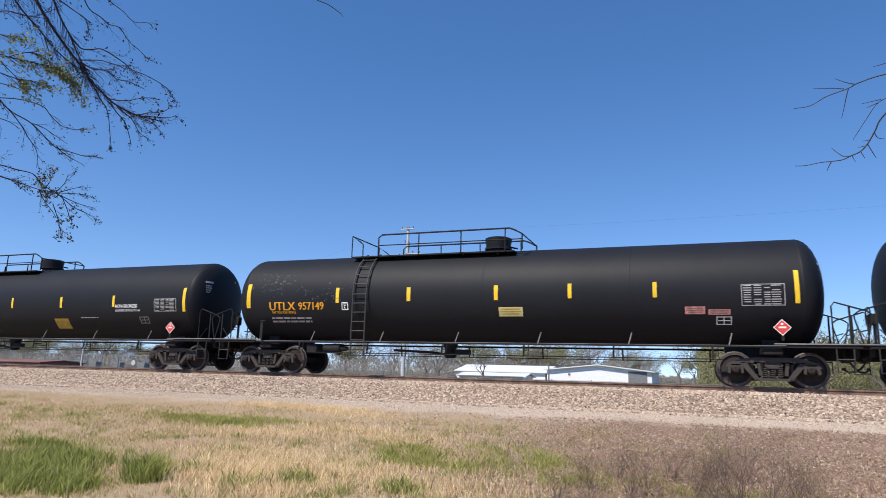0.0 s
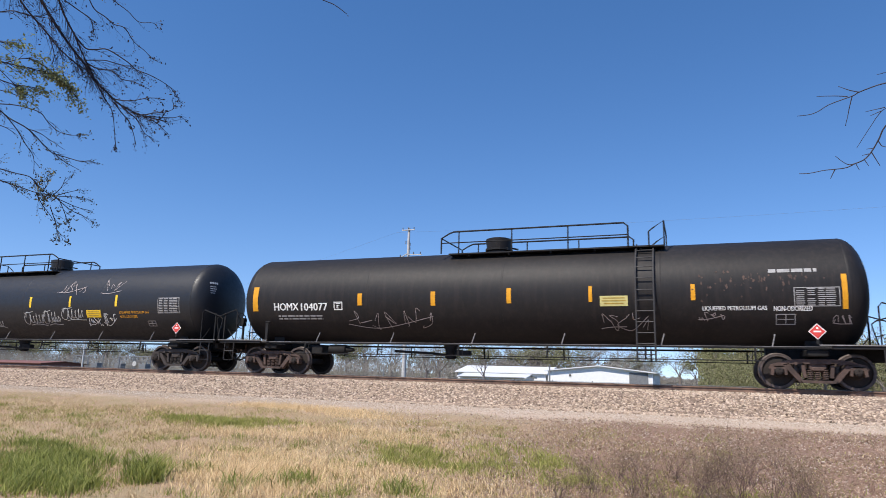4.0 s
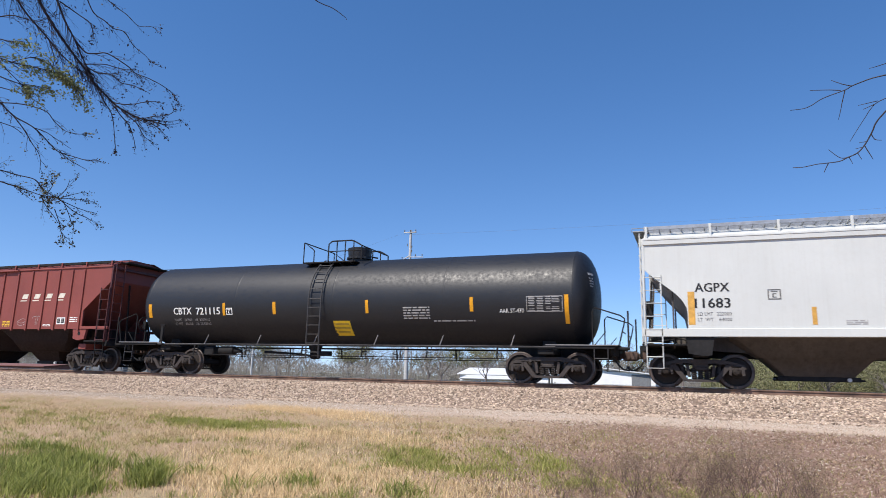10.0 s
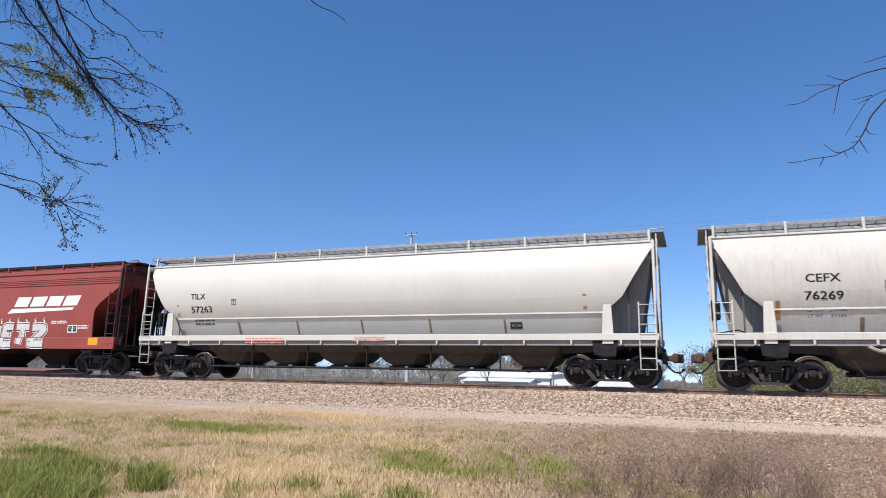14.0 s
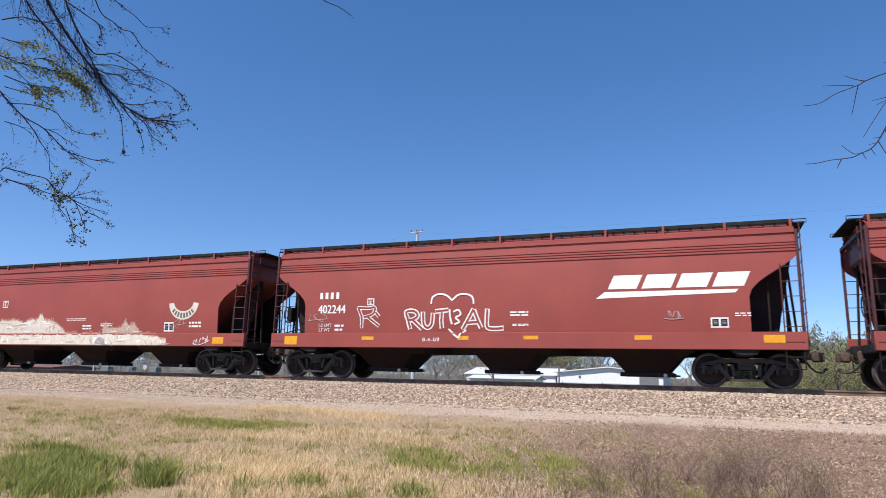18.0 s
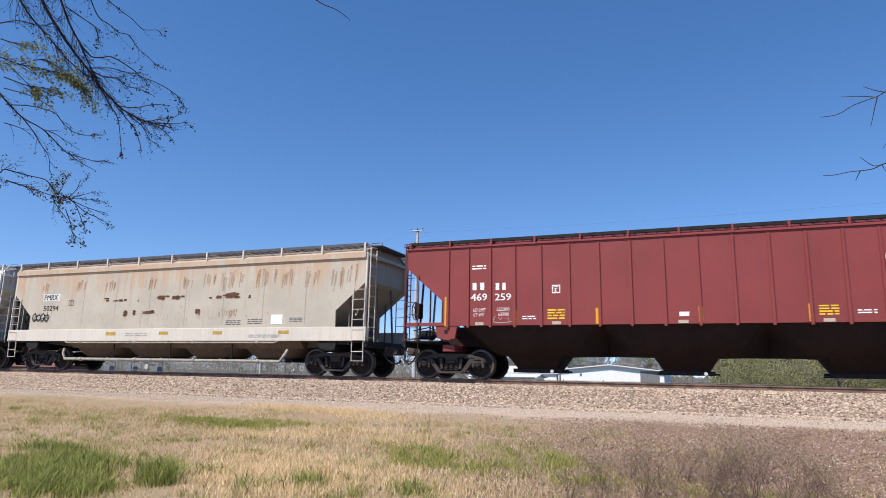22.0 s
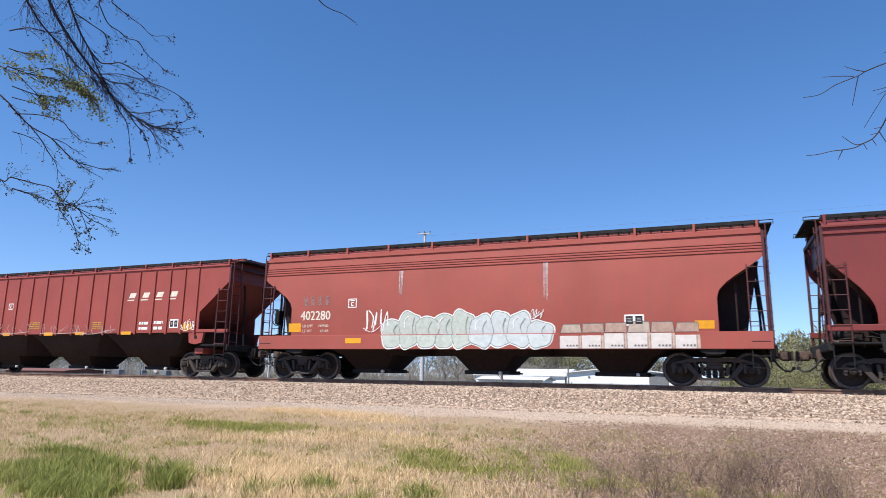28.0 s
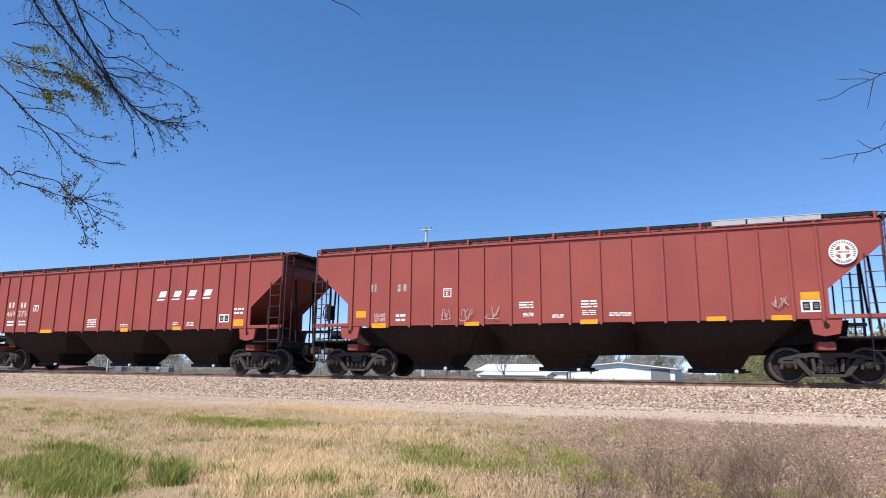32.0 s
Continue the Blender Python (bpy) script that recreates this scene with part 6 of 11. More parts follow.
def crescent(car, x, z, w, h, m):
    r = w / 2
    zc = z + h * 0.32
    ink = [arc(x, zc, (r * 0.72, r * 0.6), (r * 0.92, r * 0.85), math.radians(220 + i * 14) - 0.08, math.radians(220 + i * 14) + 0.07, 2) for i in range(8)]
    decal(car, "round_emblem", [(m, [arc(x, zc, (r * 0.66, r * 0.5), (r, r * 0.95), math.radians(185), math.radians(355), 16)], 0.006), (INK_SOFT, ink, 0.010)], "worn half of a round emblem")


def leaf_emblem(car, x, z):
    """A bud over two open pods."""
    leaf = lambda cx, cz, l, b, a: [(cx + math.cos(a) * l * u - math.sin(a) * b * s * math.sin(u * math.pi), cz + math.sin(a) * l * u + math.cos(a) * b * s * math.sin(u * math.pi)) for s, seq in ((1, range(0, 9)), (-1, range(8, -1, -1))) for u in [i / 8 for i in seq]][:-1]
    bud = [(x - 0.24, z + 0.52), (x - 0.05, z + 0.46), (x + 0.10, z + 0.56), (x + 0.15, z + 0.36), (x + 0.08, z + 0.24), (x - 0.10, z + 0.20), (x - 0.20, z + 0.28)]
    small = lambda poly, k: [(sum(p[0] for p in poly) / len(poly) * (1 - k) + a * k, sum(p[1] for p in poly) / len(poly) * (1 - k) + b * k) for a, b in poly]
    side = leaf(x - 0.28, z + 0.12, 0.32, 0.06, 0.25)
    pods = [leaf(x + 0.0, z + 0.10, 0.56, 0.09, -1.45), leaf(x + 0.05, z + 0.10, 0.60, 0.11, -0.92)]
    slits = [leaf(x + 0.03, z - 0.02, 0.32, 0.022, -1.45), leaf(x + 0.14, z - 0.02, 0.34, 0.022, -0.92)]
    decal(car, "leaf_emblem", [(INK, [bud, side] + pods, 0.006), (MINT_DARK, [small(bud, 0.72), small(side, 0.7)], 0.0085), (GREY_PATCH, slits, 0.0085)], "dark bud and pod emblem")


def ribbon(path, width):
    """Outlines of a brush stroke along a path; width is one number or a function of the way."""
    out = []
    n = len(path)
    edge = []
    for i, (x, z) in enumerate(path):
        a, b = path[max(0, i - 1)], path[min(n - 1, i + 1)]
        dx, dz = b[0] - a[0], b[1] - a[1]
        d = math.hypot(dx, dz) or 1
        w = width(i / (n - 1)) if callable(width) else width
        edge.append(((x - dz / d * w / 2, z + dx / d * w / 2), (x + dz / d * w / 2, z - dx / d * w / 2)))
    for (a, b), (c, d) in zip(edge, edge[1:]):
        out.append([a, b, d, c])
    return out


def curve_pts(ctrl, k=6):
    """A smooth path through points."""
    out = []
    n = len(ctrl)
    for i in range(n - 1):
        p0, p1, p2, p3 = ctrl[max(0, i - 1)], ctrl[i], ctrl[i + 1], ctrl[min(n - 1, i + 2)]
        for j in range(k):
            t = j / k
            out.append(tuple(0.5 * (2 * b + (c - a) * t + (2 * a - 5 * b + 4 * c - d) * t * t + (3 * b - a - 3 * c + d) * t ** 3) for a, b, c, d in zip(p0, p1, p2, p3)))
    return out + [tuple(ctrl[-1])]


def tag(car, x, z, w, h, m, seed):
    """A quick hand-drawn spray scribble."""
    rng = random.Random(seed)
    polys = []
    n = max(3, int(w / (h * 0.62))) if m is CHALK else max(5, int(w / (h * 0.30)))
    lift = 0.055 if car in RIBBED else 0.006
    for i in range(n):
        c = x - w / 2 + w * (i + 0.5) / n
        p = w / n
        pts = [(c + rng.uniform(-0.6, 0.6) * p, z + rng.uniform(-0.5, 0.5) * h) for _ in range(rng.randint(3, 5))]
        polys.append((m, ribbon(curve_pts(pts, 5), 0.015 if m is CHALK else max(0.014, min(0.036, h * 0.05))), lift + 0.0018 * (i % 6)))
    sweep = [(x - w / 2, z - h * rng.uniform(0.1, 0.4)), (x - w * 0.1, z - h * rng.uniform(0.2, 0.5)), (x + w / 2, z + h * rng.uniform(-0.4, 0.3))]
    polys.append((m, ribbon(curve_pts(sweep, 8), 0.02), lift + 0.012))
    decal(car, "graffiti_tag", polys, "hand-sprayed scribble")


def script(car, x, z, w, h, m, seed):
    """A thin running signature: a tall opening loop, small letters and a sweep below."""
    rng = random.Random(seed)
    lift = 0.006
    n = max(4, int(w / (h * 0.42)))
    pts = [(x - w * 0.42, z + h * 0.1), (x - w * 0.34, z + h * 0.48), (x - w * 0.22, z + h * 0.30), (x - w * 0.30, z - h * 0.32), (x - w * 0.47, z - h * 0.30), (x - w * 0.50, z + h * 0.05), (x - w * 0.36, z + h * 0.50)]
    run = []
    for i in range(n):
        c = x - w * 0.24 + w * 0.70 * i / n
        p = w * 0.70 / n
        q = rng.uniform(0.10, 0.40) * h
        run += [(c, z - h * 0.24 + rng.uniform(-0.05, 0.05) * h), (c + p * 0.45, z + q), (c + p * 0.25, z + q * 0.6), (c + p * 0.40, z - h * 0.22)]
        if rng.random() < 0.4:
            run += [(c + p * 0.75, z - h * 0.10), (c + p * 0.60, z + h * 0.05)]
    sweep = [(x - w * 0.30, z - h * 0.44), (x, z - h * 0.36), (x + w * 0.30, z - h * 0.40), (x + w * 0.5, z - h * rng.uniform(0.3, 0.6))]
    cross = [(x - w * 0.46, z + h * 0.40), (x - w * 0.2, z + h * 0.46), (x - w * 0.05, z + h * 0.52)]
    decal(car, "graffiti_tag", strokes_of(m, [pts, run, sweep, cross], 0.022, lift, 5), "thin hand-sprayed signature")


def wild(car, x, z, w, h, m, body, seed):
    """Flame-edged white spray piece over a long base stroke, its shapes parted by slivers of the car's paint."""
    rng = random.Random(seed)
    lo = z - h * 0.46
    hump = ((0.0, 0.12), (0.06, 0.40), (0.13, 0.52), (0.19, 0.80), (0.25, 0.90), (0.34, 0.88), (0.44, 0.94), (0.55, 0.90), (0.66, 0.94), (0.72, 0.70), (0.78, 0.62), (0.86, 0.68), (0.91, 0.58), (0.95, 0.24), (1.0, 0.10))
    rise = lambda u: next(a[1] + (b[1] - a[1]) * (u - a[0]) / (b[0] - a[0]) for a, b in zip(hump, hump[1:]) if u <= b[0])
    n = 120
    edge = [(x - w * 0.44 + w * 0.86 * i / n, lo + h * (rise(i / n) + 0.05 * math.sin(i * 0.9) * (0.3 + rise(i / n)) + rng.uniform(-0.012, 0.012))) for i in range(n + 1)]
    fill = [[(a[0], lo), (b[0], lo), b, a] for a, b in zip(edge, edge[1:])]
    layers = [(m, fill, 0.006)]
    for i in range(26):                  # flames along the top
        a = edge[rng.randint(6, n - 6)]
        e = rng.choice((-1, 1))
        layers.append((m, ribbon(curve_pts([(a[0] - e * 0.10, a[1] - 0.14), (a[0] + e * 0.06, a[1] - 0.02), (a[0] + e * rng.uniform(0.05, 0.22), a[1] + rng.uniform(0.03, 0.16))], 6), lambda t: 0.10 * (1 - t) + 0.012), 0.008 + 0.0004 * i))
    for i in range(250):                 # slivers of paint between the shapes
        u = rng.uniform(0.06, 0.97)
        q = rise(u)
        c = (x - w * 0.44 + w * 0.86 * u, lo + h * q * rng.uniform(0.22, 0.92))
        d = rng.uniform(0.09, 0.27)
        a = rng.choice((1.2, 1.9, 1.5, 0.5, 2.6)) + rng.uniform(-0.3, 0.3)
        k = rng.uniform(-0.12, 0.12)
        pts = [(c[0] - math.cos(a) * d, c[1] - math.sin(a) * d * 0.8), (c[0] + k, c[1] + 0.4 * k), (c[0] + math.cos(a) * d, c[1] + math.sin(a) * d * 0.8)]
        layers.append((body, ribbon(curve_pts(pts, 6), lambda t, g=rng.uniform(0.03, 0.085): g * math.sin(math.pi * min(0.98, max(0.02, t))) ** 0.8), 0.0195 + 0.00012 * (i % 40)))
    base = curve_pts([(x - w * 0.5, lo + h * 0.12), (x - w * 0.44, lo + h * 0.04), (x - w * 0.2, lo + h * 0.10), (x, lo + h * 0.06), (x + w * 0.3, lo + h * 0.12), (x + w * 0.42, lo + h * 0.10), (x + w * 0.5, lo)], 8)
    layers.append((m, ribbon(base, lambda t: 0.17 * math.sin(t * math.pi) ** 0.5 + 0.02), 0.026))
    for e, u in ((-1, -0.40), (1, 0.36), (1, 0.40), (-1, -0.36)):
        layers.append((m, ribbon(curve_pts([(x + w * u, lo + h * 0.25), (x + w * (u + e * 0.04), lo + h * 0.34), (x + w * (u + e * 0.075), lo + h * rng.uniform(0.42, 0.55))], 6), lambda t: 0.10 * (1 - t) + 0.012), 0.027))
    decal(car, "graffiti_piece", layers, "white flame-like spray lettering")


def blob(x, z, rx, rz, rng, power=2.6, n=26):
    a0 = rng.uniform(0, 6.28)
    out = []
    for i in range(n):
        a = 2 * math.pi * i / n
        c, s = math.cos(a), math.sin(a)
        k = (abs(c) ** power + abs(s) ** power) ** (-1 / power) * (1 + 0.07 * math.sin(3 * a + a0) + 0.05 * math.sin(5 * a - a0))
        out.append((x + rx * k * c, z + rz * k * s))
    return out


def bubble_piece(car, x, z, w, h, fill, line, n, seed):
    """Pale bubble shapes with soft inner lines inside a white rim, drawn over body and sill."""
    rng = random.Random(seed)
    layers = []
    for i in range(n):
        u = (i + 0.5) / n
        c = x - w / 2 + w * u
        top = z + h * (0.40 + 0.08 * math.sin(i * 2.1) - 0.22 * max(0.0, u - 0.72) / 0.28 - 0.25 * max(0.0, 0.12 - u) / 0.12)
        lo = z - h * 0.48
        rx, rz, zz = w / n * 0.60, (top - lo) / 2, (top + lo) / 2
        st = rng.getstate()
        for e, m, up in ((0.07, WHITE_MARK, 0.006), (0.035, line, 0.0085), (0.015, fill, 0.011)):
            rng.setstate(st)
            layers.append((m if m is not fill or i > n * 0.45 else MINT_GREEN, [blob(c, zz, rx + e, rz + e, rng, 2.5)], up + 0.0035 * (i % 3) if m is not WHITE_MARK else up + 0.0002 * (i % 3)))
        layers.append((line, ribbon(curve_pts([(c + rx * 0.45, zz + rz * 0.70), (c + rx * rng.uniform(0.0, 0.3), zz + rz * 0.2), (c + rx * rng.uniform(0.2, 0.5), zz - rz * 0.35)], 6), lambda t: 0.03 * (1 - t) + 0.008), 0.0215))
        if i % 2:
            layers.append((WHITE_MARK, ribbon(curve_pts([(c - rx * 0.55, zz + rz * 0.1), (c - rx * 0.5, zz + rz * 0.55), (c - rx * 0.1, zz + rz * 0.82)], 6), 0.03), 0.0225))
    decal(car, "graffiti_piece", layers, "pale bubble spray lettering with white rims")


def roller_piece(car, x, z, w, h, seed):
    """Plain tan blocks on the body and white ones below them on the sill, thinly outlined."""
    rng = random.Random(seed)
    n = 6
    for i in range(n):
        c, p = x - w / 2 + w * (i + 0.5) / n, w / n
        zt, zm, zb = z + h * 0.42 + rng.uniform(-0.03, 0.03), z + h * 0.08, z - h * 0.48
        up = [(c - p * 0.50, zm), (c + p * 0.48, zm), (c + p * rng.uniform(0.36, 0.50), zt), (c - p * rng.uniform(0.36, 0.50), zt)]
        low = [(c - p * 0.50, zb), (c + p * 0.38, zb), (c + p * 0.38, zm), (c - p * 0.50, zm)]
        gap = [(c + p * 0.34, zb), (c + p * 0.52, zb), (c + p * 0.50, zm), (c + p * 0.36, zm)]
        layers = [(TAN if i % 3 else CREAM_SHADE, [up], 0.0065), (SPRAY_WHITE, [low], 0.0065), (SPRAY_HALF, [gap], 0.0070)]
        for k, q in enumerate((up, low)):
            layers.append((INK_SOFT, ribbon(q[1:] + q[:1], 0.016), 0.0092 + 0.0012 * k))
        layers.append((INK_SOFT, [quad(c - p * 0.15 + 0.09 * j, zb + 0.08, 0.05, 0.05) for j in range(4)], 0.0118))
        decal(car, "graffiti_block", layers, "tan and white spray block with thin outlines")


def fat_piece(car, x, z, w, h, fill, line, strokes, balls, shine, k, label):
    """Fat outlined spray strokes inside a white halo; places run from -1 to 1 over the piece."""
    at = lambda u, v: (x + u * w * 0.5, z + v * h * 0.5)
    k *= h
    strokes = [curve_pts([at(*p) for p in s], 6) for s in strokes]
    layers = []
    for e, m, up in ((0.14, WHITE_MARK, 0.003), (0.07, line, 0.007), (0.0, fill, 0.011)):
        for j, s in enumerate(strokes):
            layers.append((m, ribbon(s, k + e), up + 0.00025 * j))
        for u, v, r in balls:
            layers.append((m, [disc_poly(*at(u, v), r * h + e / 2, r * h * 1.15 + e / 2, 20)], up + 0.0036))
    for a, b in shine:
        layers.append((line, ribbon([at(*a), at(*b)], 0.028), 0.0155))
    decal(car, "graffiti_piece", layers, label)


def silver_piece(car, x, z, w, h, fill, line):
    """A ring, crossed bars, zigzag bars and a curling tail."""
    ring = [(-0.72 + 0.19 * math.cos(a), 0.02 + 0.62 * math.sin(a)) for a in [2 * math.pi * i / 10 for i in range(11)]]
    fat_piece(car, x, z, w, h, fill, line, [ring, [(-0.40, 0.85), (-0.44, 0.1), (-0.40, -0.72)], [(-0.40, 0.05), (-0.16, 0.10)], [(-0.14, 0.88), (-0.18, 0.0), (-0.14, -0.72)],
              [(0.04, -0.72), (0.02, 0.0), (0.08, 0.78)], [(0.08, 0.74), (0.18, 0.1), (0.28, 0.74)], [(0.28, 0.74), (0.32, 0.0), (0.30, -0.70)],
              [(0.24, -0.66), (0.50, -0.72), (0.72, -0.50), (0.86, -0.02), (0.90, 0.36)]], [(0.90, 0.36, 0.17)],
              [((u, v), (u + 0.015, v - 0.3)) for u, v in ((-0.40, -0.3), (-0.16, 0.5), (0.05, 0.2), (0.30, -0.1), (0.62, -0.58))], 0.30, "long silver outlined spray piece with a curling tail")


def flame_piece(car, x, z, w, h, fill, line):
    """Five crowded outlined shapes with little flames above."""
    fat_piece(car, x, z - h * 0.08, w, h * 0.84, fill, line, [[(-0.62, 0.72), (-0.86, 0.62), (-0.86, 0.25), (-0.68, -0.05), (-0.68, -0.45), (-0.90, -0.66)],
              [(-0.48, 0.8), (-0.50, 0.0), (-0.46, -0.75)], [(-0.46, 0.0), (-0.28, 0.05)], [(-0.26, 0.8), (-0.28, 0.0), (-0.24, -0.72)],
              [(0.10, 0.7), (-0.10, 0.68), (-0.12, 0.0), (-0.10, -0.68), (0.12, -0.66)], [(-0.10, 0.02), (0.06, 0.05)],
              [(0.18, 0.72), (0.50, 0.70)], [(0.34, 0.7), (0.33, 0.0), (0.30, -0.7)],
              [(0.58, 0.64), (0.88, 0.60), (0.74, 0.0), (0.58, -0.60), (0.92, -0.66)]], [],
              [((u, v), (u + 0.01, v - 0.3)) for u, v in ((-0.7, 0.2), (-0.46, 0.4), (-0.24, -0.2), (0.0, 0.3), (0.32, 0.3), (0.7, -0.2))], 0.26, "crowded silver outlined spray piece with white flames")
    rng = random.Random(5)
    for i in range(9):
        c = x - w * 0.44 + w * 0.86 * i / 8
        decal(car, "spray_flame", [(WHITE_MARK, ribbon(curve_pts([(c, z + h * 0.34), (c + 0.05, z + h * 0.40), (c - 0.02, z + h * 0.45), (c + 0.06, z + h * (0.5 + 0.04 * rng.random()))], 5), lambda u: 0.06 * (1 - u) + 0.012), 0.006)])


def strokes_of(m, paths, width, lift, k=6):
    return [(m, ribbon(curve_pts(p, k), width), lift + 0.0006 * (i % 8)) for i, p in enumerate(paths)]


def smoky_piece(car):
    """Old dark and blue spray work along a soiled flank, half rubbed off."""
    rng = random.Random(61)
    thin = lambda u: 0.012 + 0.026 * math.sin(math.pi * (0.1 + 0.8 * u))
    # faint rounded shapes, drawn in outline
    arches = [[(-5.95, 1.45), (-5.82, 1.72), (-5.45, 1.82), (-5.08, 1.74), (-4.85, 1.46)], [(-5.62, 1.80), (-5.36, 2.07), (-5.02, 2.12), (-4.72, 1.96), (-4.50, 1.62), (-4.30, 1.45)],
              [(-4.92, 2.08), (-4.58, 1.82), (-4.36, 1.50)], [(-4.90, 2.10), (-4.45, 2.10), (-4.14, 1.96), (-4.40, 1.76), (-4.05, 1.54), (-3.74, 1.48)],
              [(-3.95, 1.95), (-3.76, 2.12), (-3.42, 2.14), (-3.30, 1.90), (-3.42, 1.62), (-3.70, 1.56), (-3.95, 1.74), (-3.94, 1.96)], [(-3.78, 1.90), (-3.62, 2.0), (-3.50, 1.86), (-3.62, 1.72)],
              [(-5.70, 1.50), (-5.45, 1.66), (-5.15, 1.56)], [(-5.74, 2.32), (-5.64, 2.16), (-5.66, 2.02)], [(-5.52, 2.36), (-5.46, 2.26)], [(-5.60, 2.05), (-5.40, 2.20), (-5.22, 2.16)]]
    decal(car, "graffiti_piece", [(SOOT_WORN, [[(-5.88, 1.45), (-5.7, 1.62), (-5.4, 1.70), (-5.1, 1.64), (-4.92, 1.45)]], 0.005), (SOOT_FAINT, [blob(-4.7, 1.80, 0.75, 0.34, rng, 2.4), blob(-3.65, 1.84, 0.34, 0.32, rng, 2.2)], 0.0056)]
          + strokes_of(SMOKE, arches, thin, 0.008) + strokes_of(INK_SOFT, [[(x + 0.03, z - 0.035) for x, z in p] for p in arches[:5]], 0.012, 0.017), "faint rubbed outlines of spray lettering")
    # crowded fat shapes: dark fill between black and pale edges
    fat = [[(-3.20, 2.08), (-2.60, 2.05)], [(-2.86, 2.02), (-2.84, 1.76), (-2.76, 1.50)], [(-2.42, 2.0), (-2.54, 1.82), (-2.42, 1.60), (-2.28, 1.66), (-2.26, 1.92), (-2.40, 2.02)],
           [(-2.14, 2.06), (-2.0, 1.74), (-1.90, 1.52)], [(-1.84, 1.56), (-1.80, 1.86), (-1.68, 2.06)], [(-3.08, 1.92), (-3.12, 1.66), (-3.02, 1.48)]]
    decal(car, "graffiti_piece", [(SOOT_WORN, [blob(-2.42, 1.80, 0.86, 0.34, rng, 3.2)], 0.004)] + strokes_of(INK_SOFT, fat, 0.27, 0.0055) + strokes_of(SMOKE_PALE, fat, 0.22, 0.0145) + strokes_of(INK_SOFT, fat, lambda u: 0.15 + 0.05 * math.sin(9 * u), 0.024)
          + strokes_of(INK_SOFT, [[(-3.25, 1.47), (-2.6, 1.44), (-1.9, 1.48), (-1.6, 1.43)], [(-2.98, 1.95), (-2.95, 1.60)], [(-1.75, 1.98), (-1.80, 1.66)]], 0.03, 0.034), "dark fat spray lettering with pale edges")
    # a black scribbled block
    hook = [[(-1.52, 1.62), (-1.50, 2.10), (-1.24, 2.10), (-1.26, 1.92), (-1.48, 1.88)], [(-1.36, 1.86), (-1.16, 1.64)], [(-1.06, 1.64), (-1.02, 2.08), (-0.84, 1.74), (-0.78, 2.10)], [(-0.68, 2.08), (-0.64, 1.70), (-0.46, 1.68)], [(-0.70, 2.06), (-0.48, 2.10)], [(-0.62, 1.90), (-0.46, 1.92)]]
    decal(car, "graffiti_piece", [(SOOT_WORN, [blob(-1.02, 1.88, 0.58, 0.30, rng, 2.8)], 0.005), (INK_SOFT, [blob(-0.80, 1.56, 0.36, 0.13, rng, 4.0), blob(-1.30, 1.60, 0.24, 0.10, rng, 3.0)], 0.0065)]
          + strokes_of(INK, hook, 0.11, 0.0085) + strokes_of(SMOKE_PALE, [[(x - 0.035, z + 0.02) for x, z in p] for p in hook], 0.016, 0.019)
          + strokes_of(INK_SOFT, [[(-1.55 + 0.14 * i, 2.16 + 0.05 * (i % 3)), (-1.48 + 0.14 * i, 2.06 + 0.04 * (i % 2))] for i in range(8)], 0.025, 0.026), "black scribbled spray block")
    # overrun on the sill
    low = [[(-6.34, 1.06), (-6.24, 1.20), (-6.05, 1.25), (-5.86, 1.19), (-5.74, 1.28), (-5.3, 1.28), (-4.95, 1.22), (-4.86, 1.06)], [(-6.2, 1.08), (-6.0, 1.18), (-5.8, 1.08)], [(-4.6, 1.30), (-4.52, 1.08)], [(-4.2, 1.28), (-4.05, 1.12), (-3.6, 1.10)], [(-3.45, 1.12), (-3.3, 1.28), (-2.9, 1.30)], [(-5.6, 1.14), (-4.9, 1.12)], [(0.9, 1.30), (1.1, 1.18), (1.35, 1.22)], [(1.5, 1.30), (1.55, 1.12)]]
    decal(car, "graffiti_piece", strokes_of(SMOKE, low, 0.028, 0.007) + [(INK_SOFT, [[(-3.10, 1.07), (-2.74, 1.07), (-2.62, 1.32), (-2.96, 1.32)], [(-2.10, 1.07), (-1.42, 1.07), (-1.36, 1.20), (-1.62, 1.31), (-2.02, 1.31)]], 0.005), (SMOKE, [[(-2.66, 1.08), (-2.22, 1.08), (-2.14, 1.30), (-2.5, 1.31)], [(-1.02, 1.05), (-0.52, 1.05), (-0.50, 1.35), (-0.96, 1.35)]], 0.0056), (BROWN_WORN, [[(1.95, 1.05), (2.02, 1.30), (2.6, 1.22), (2.8, 1.12)]], 0.006)], "spray overrun on the sill")
    # faded colours
    wing = [(0.05, 1.46), (0.45, 1.60), (1.02, 1.76), (1.42, 1.98), (1.62, 2.30), (1.74, 2.02), (1.96, 1.82), (1.80, 1.64), (1.66, 1.47), (1.42, 1.64), (1.30, 1.46), (1.18, 1.66), (0.85, 1.62), (0.5, 1.47)]
    decal(car, "graffiti_piece", [(BLUE_WORN, [wing], 0.005)] + strokes_of(INK_SOFT, [wing[:6], wing[5:10], [(0.7, 1.66), (1.2, 1.78), (1.7, 1.74)], [(1.5, 2.26), (1.3, 2.30), (1.16, 2.16), (1.3, 2.04)], [(-0.30, 1.50), (-0.18, 1.84), (-0.08, 1.52)], [(0.05, 2.20), (0.55, 2.24), (0.85, 2.06)], [(0.30, 1.88), (0.75, 1.96), (1.15, 2.04)]], 0.016, 0.008), "faded blue spray wing with thin outlines")
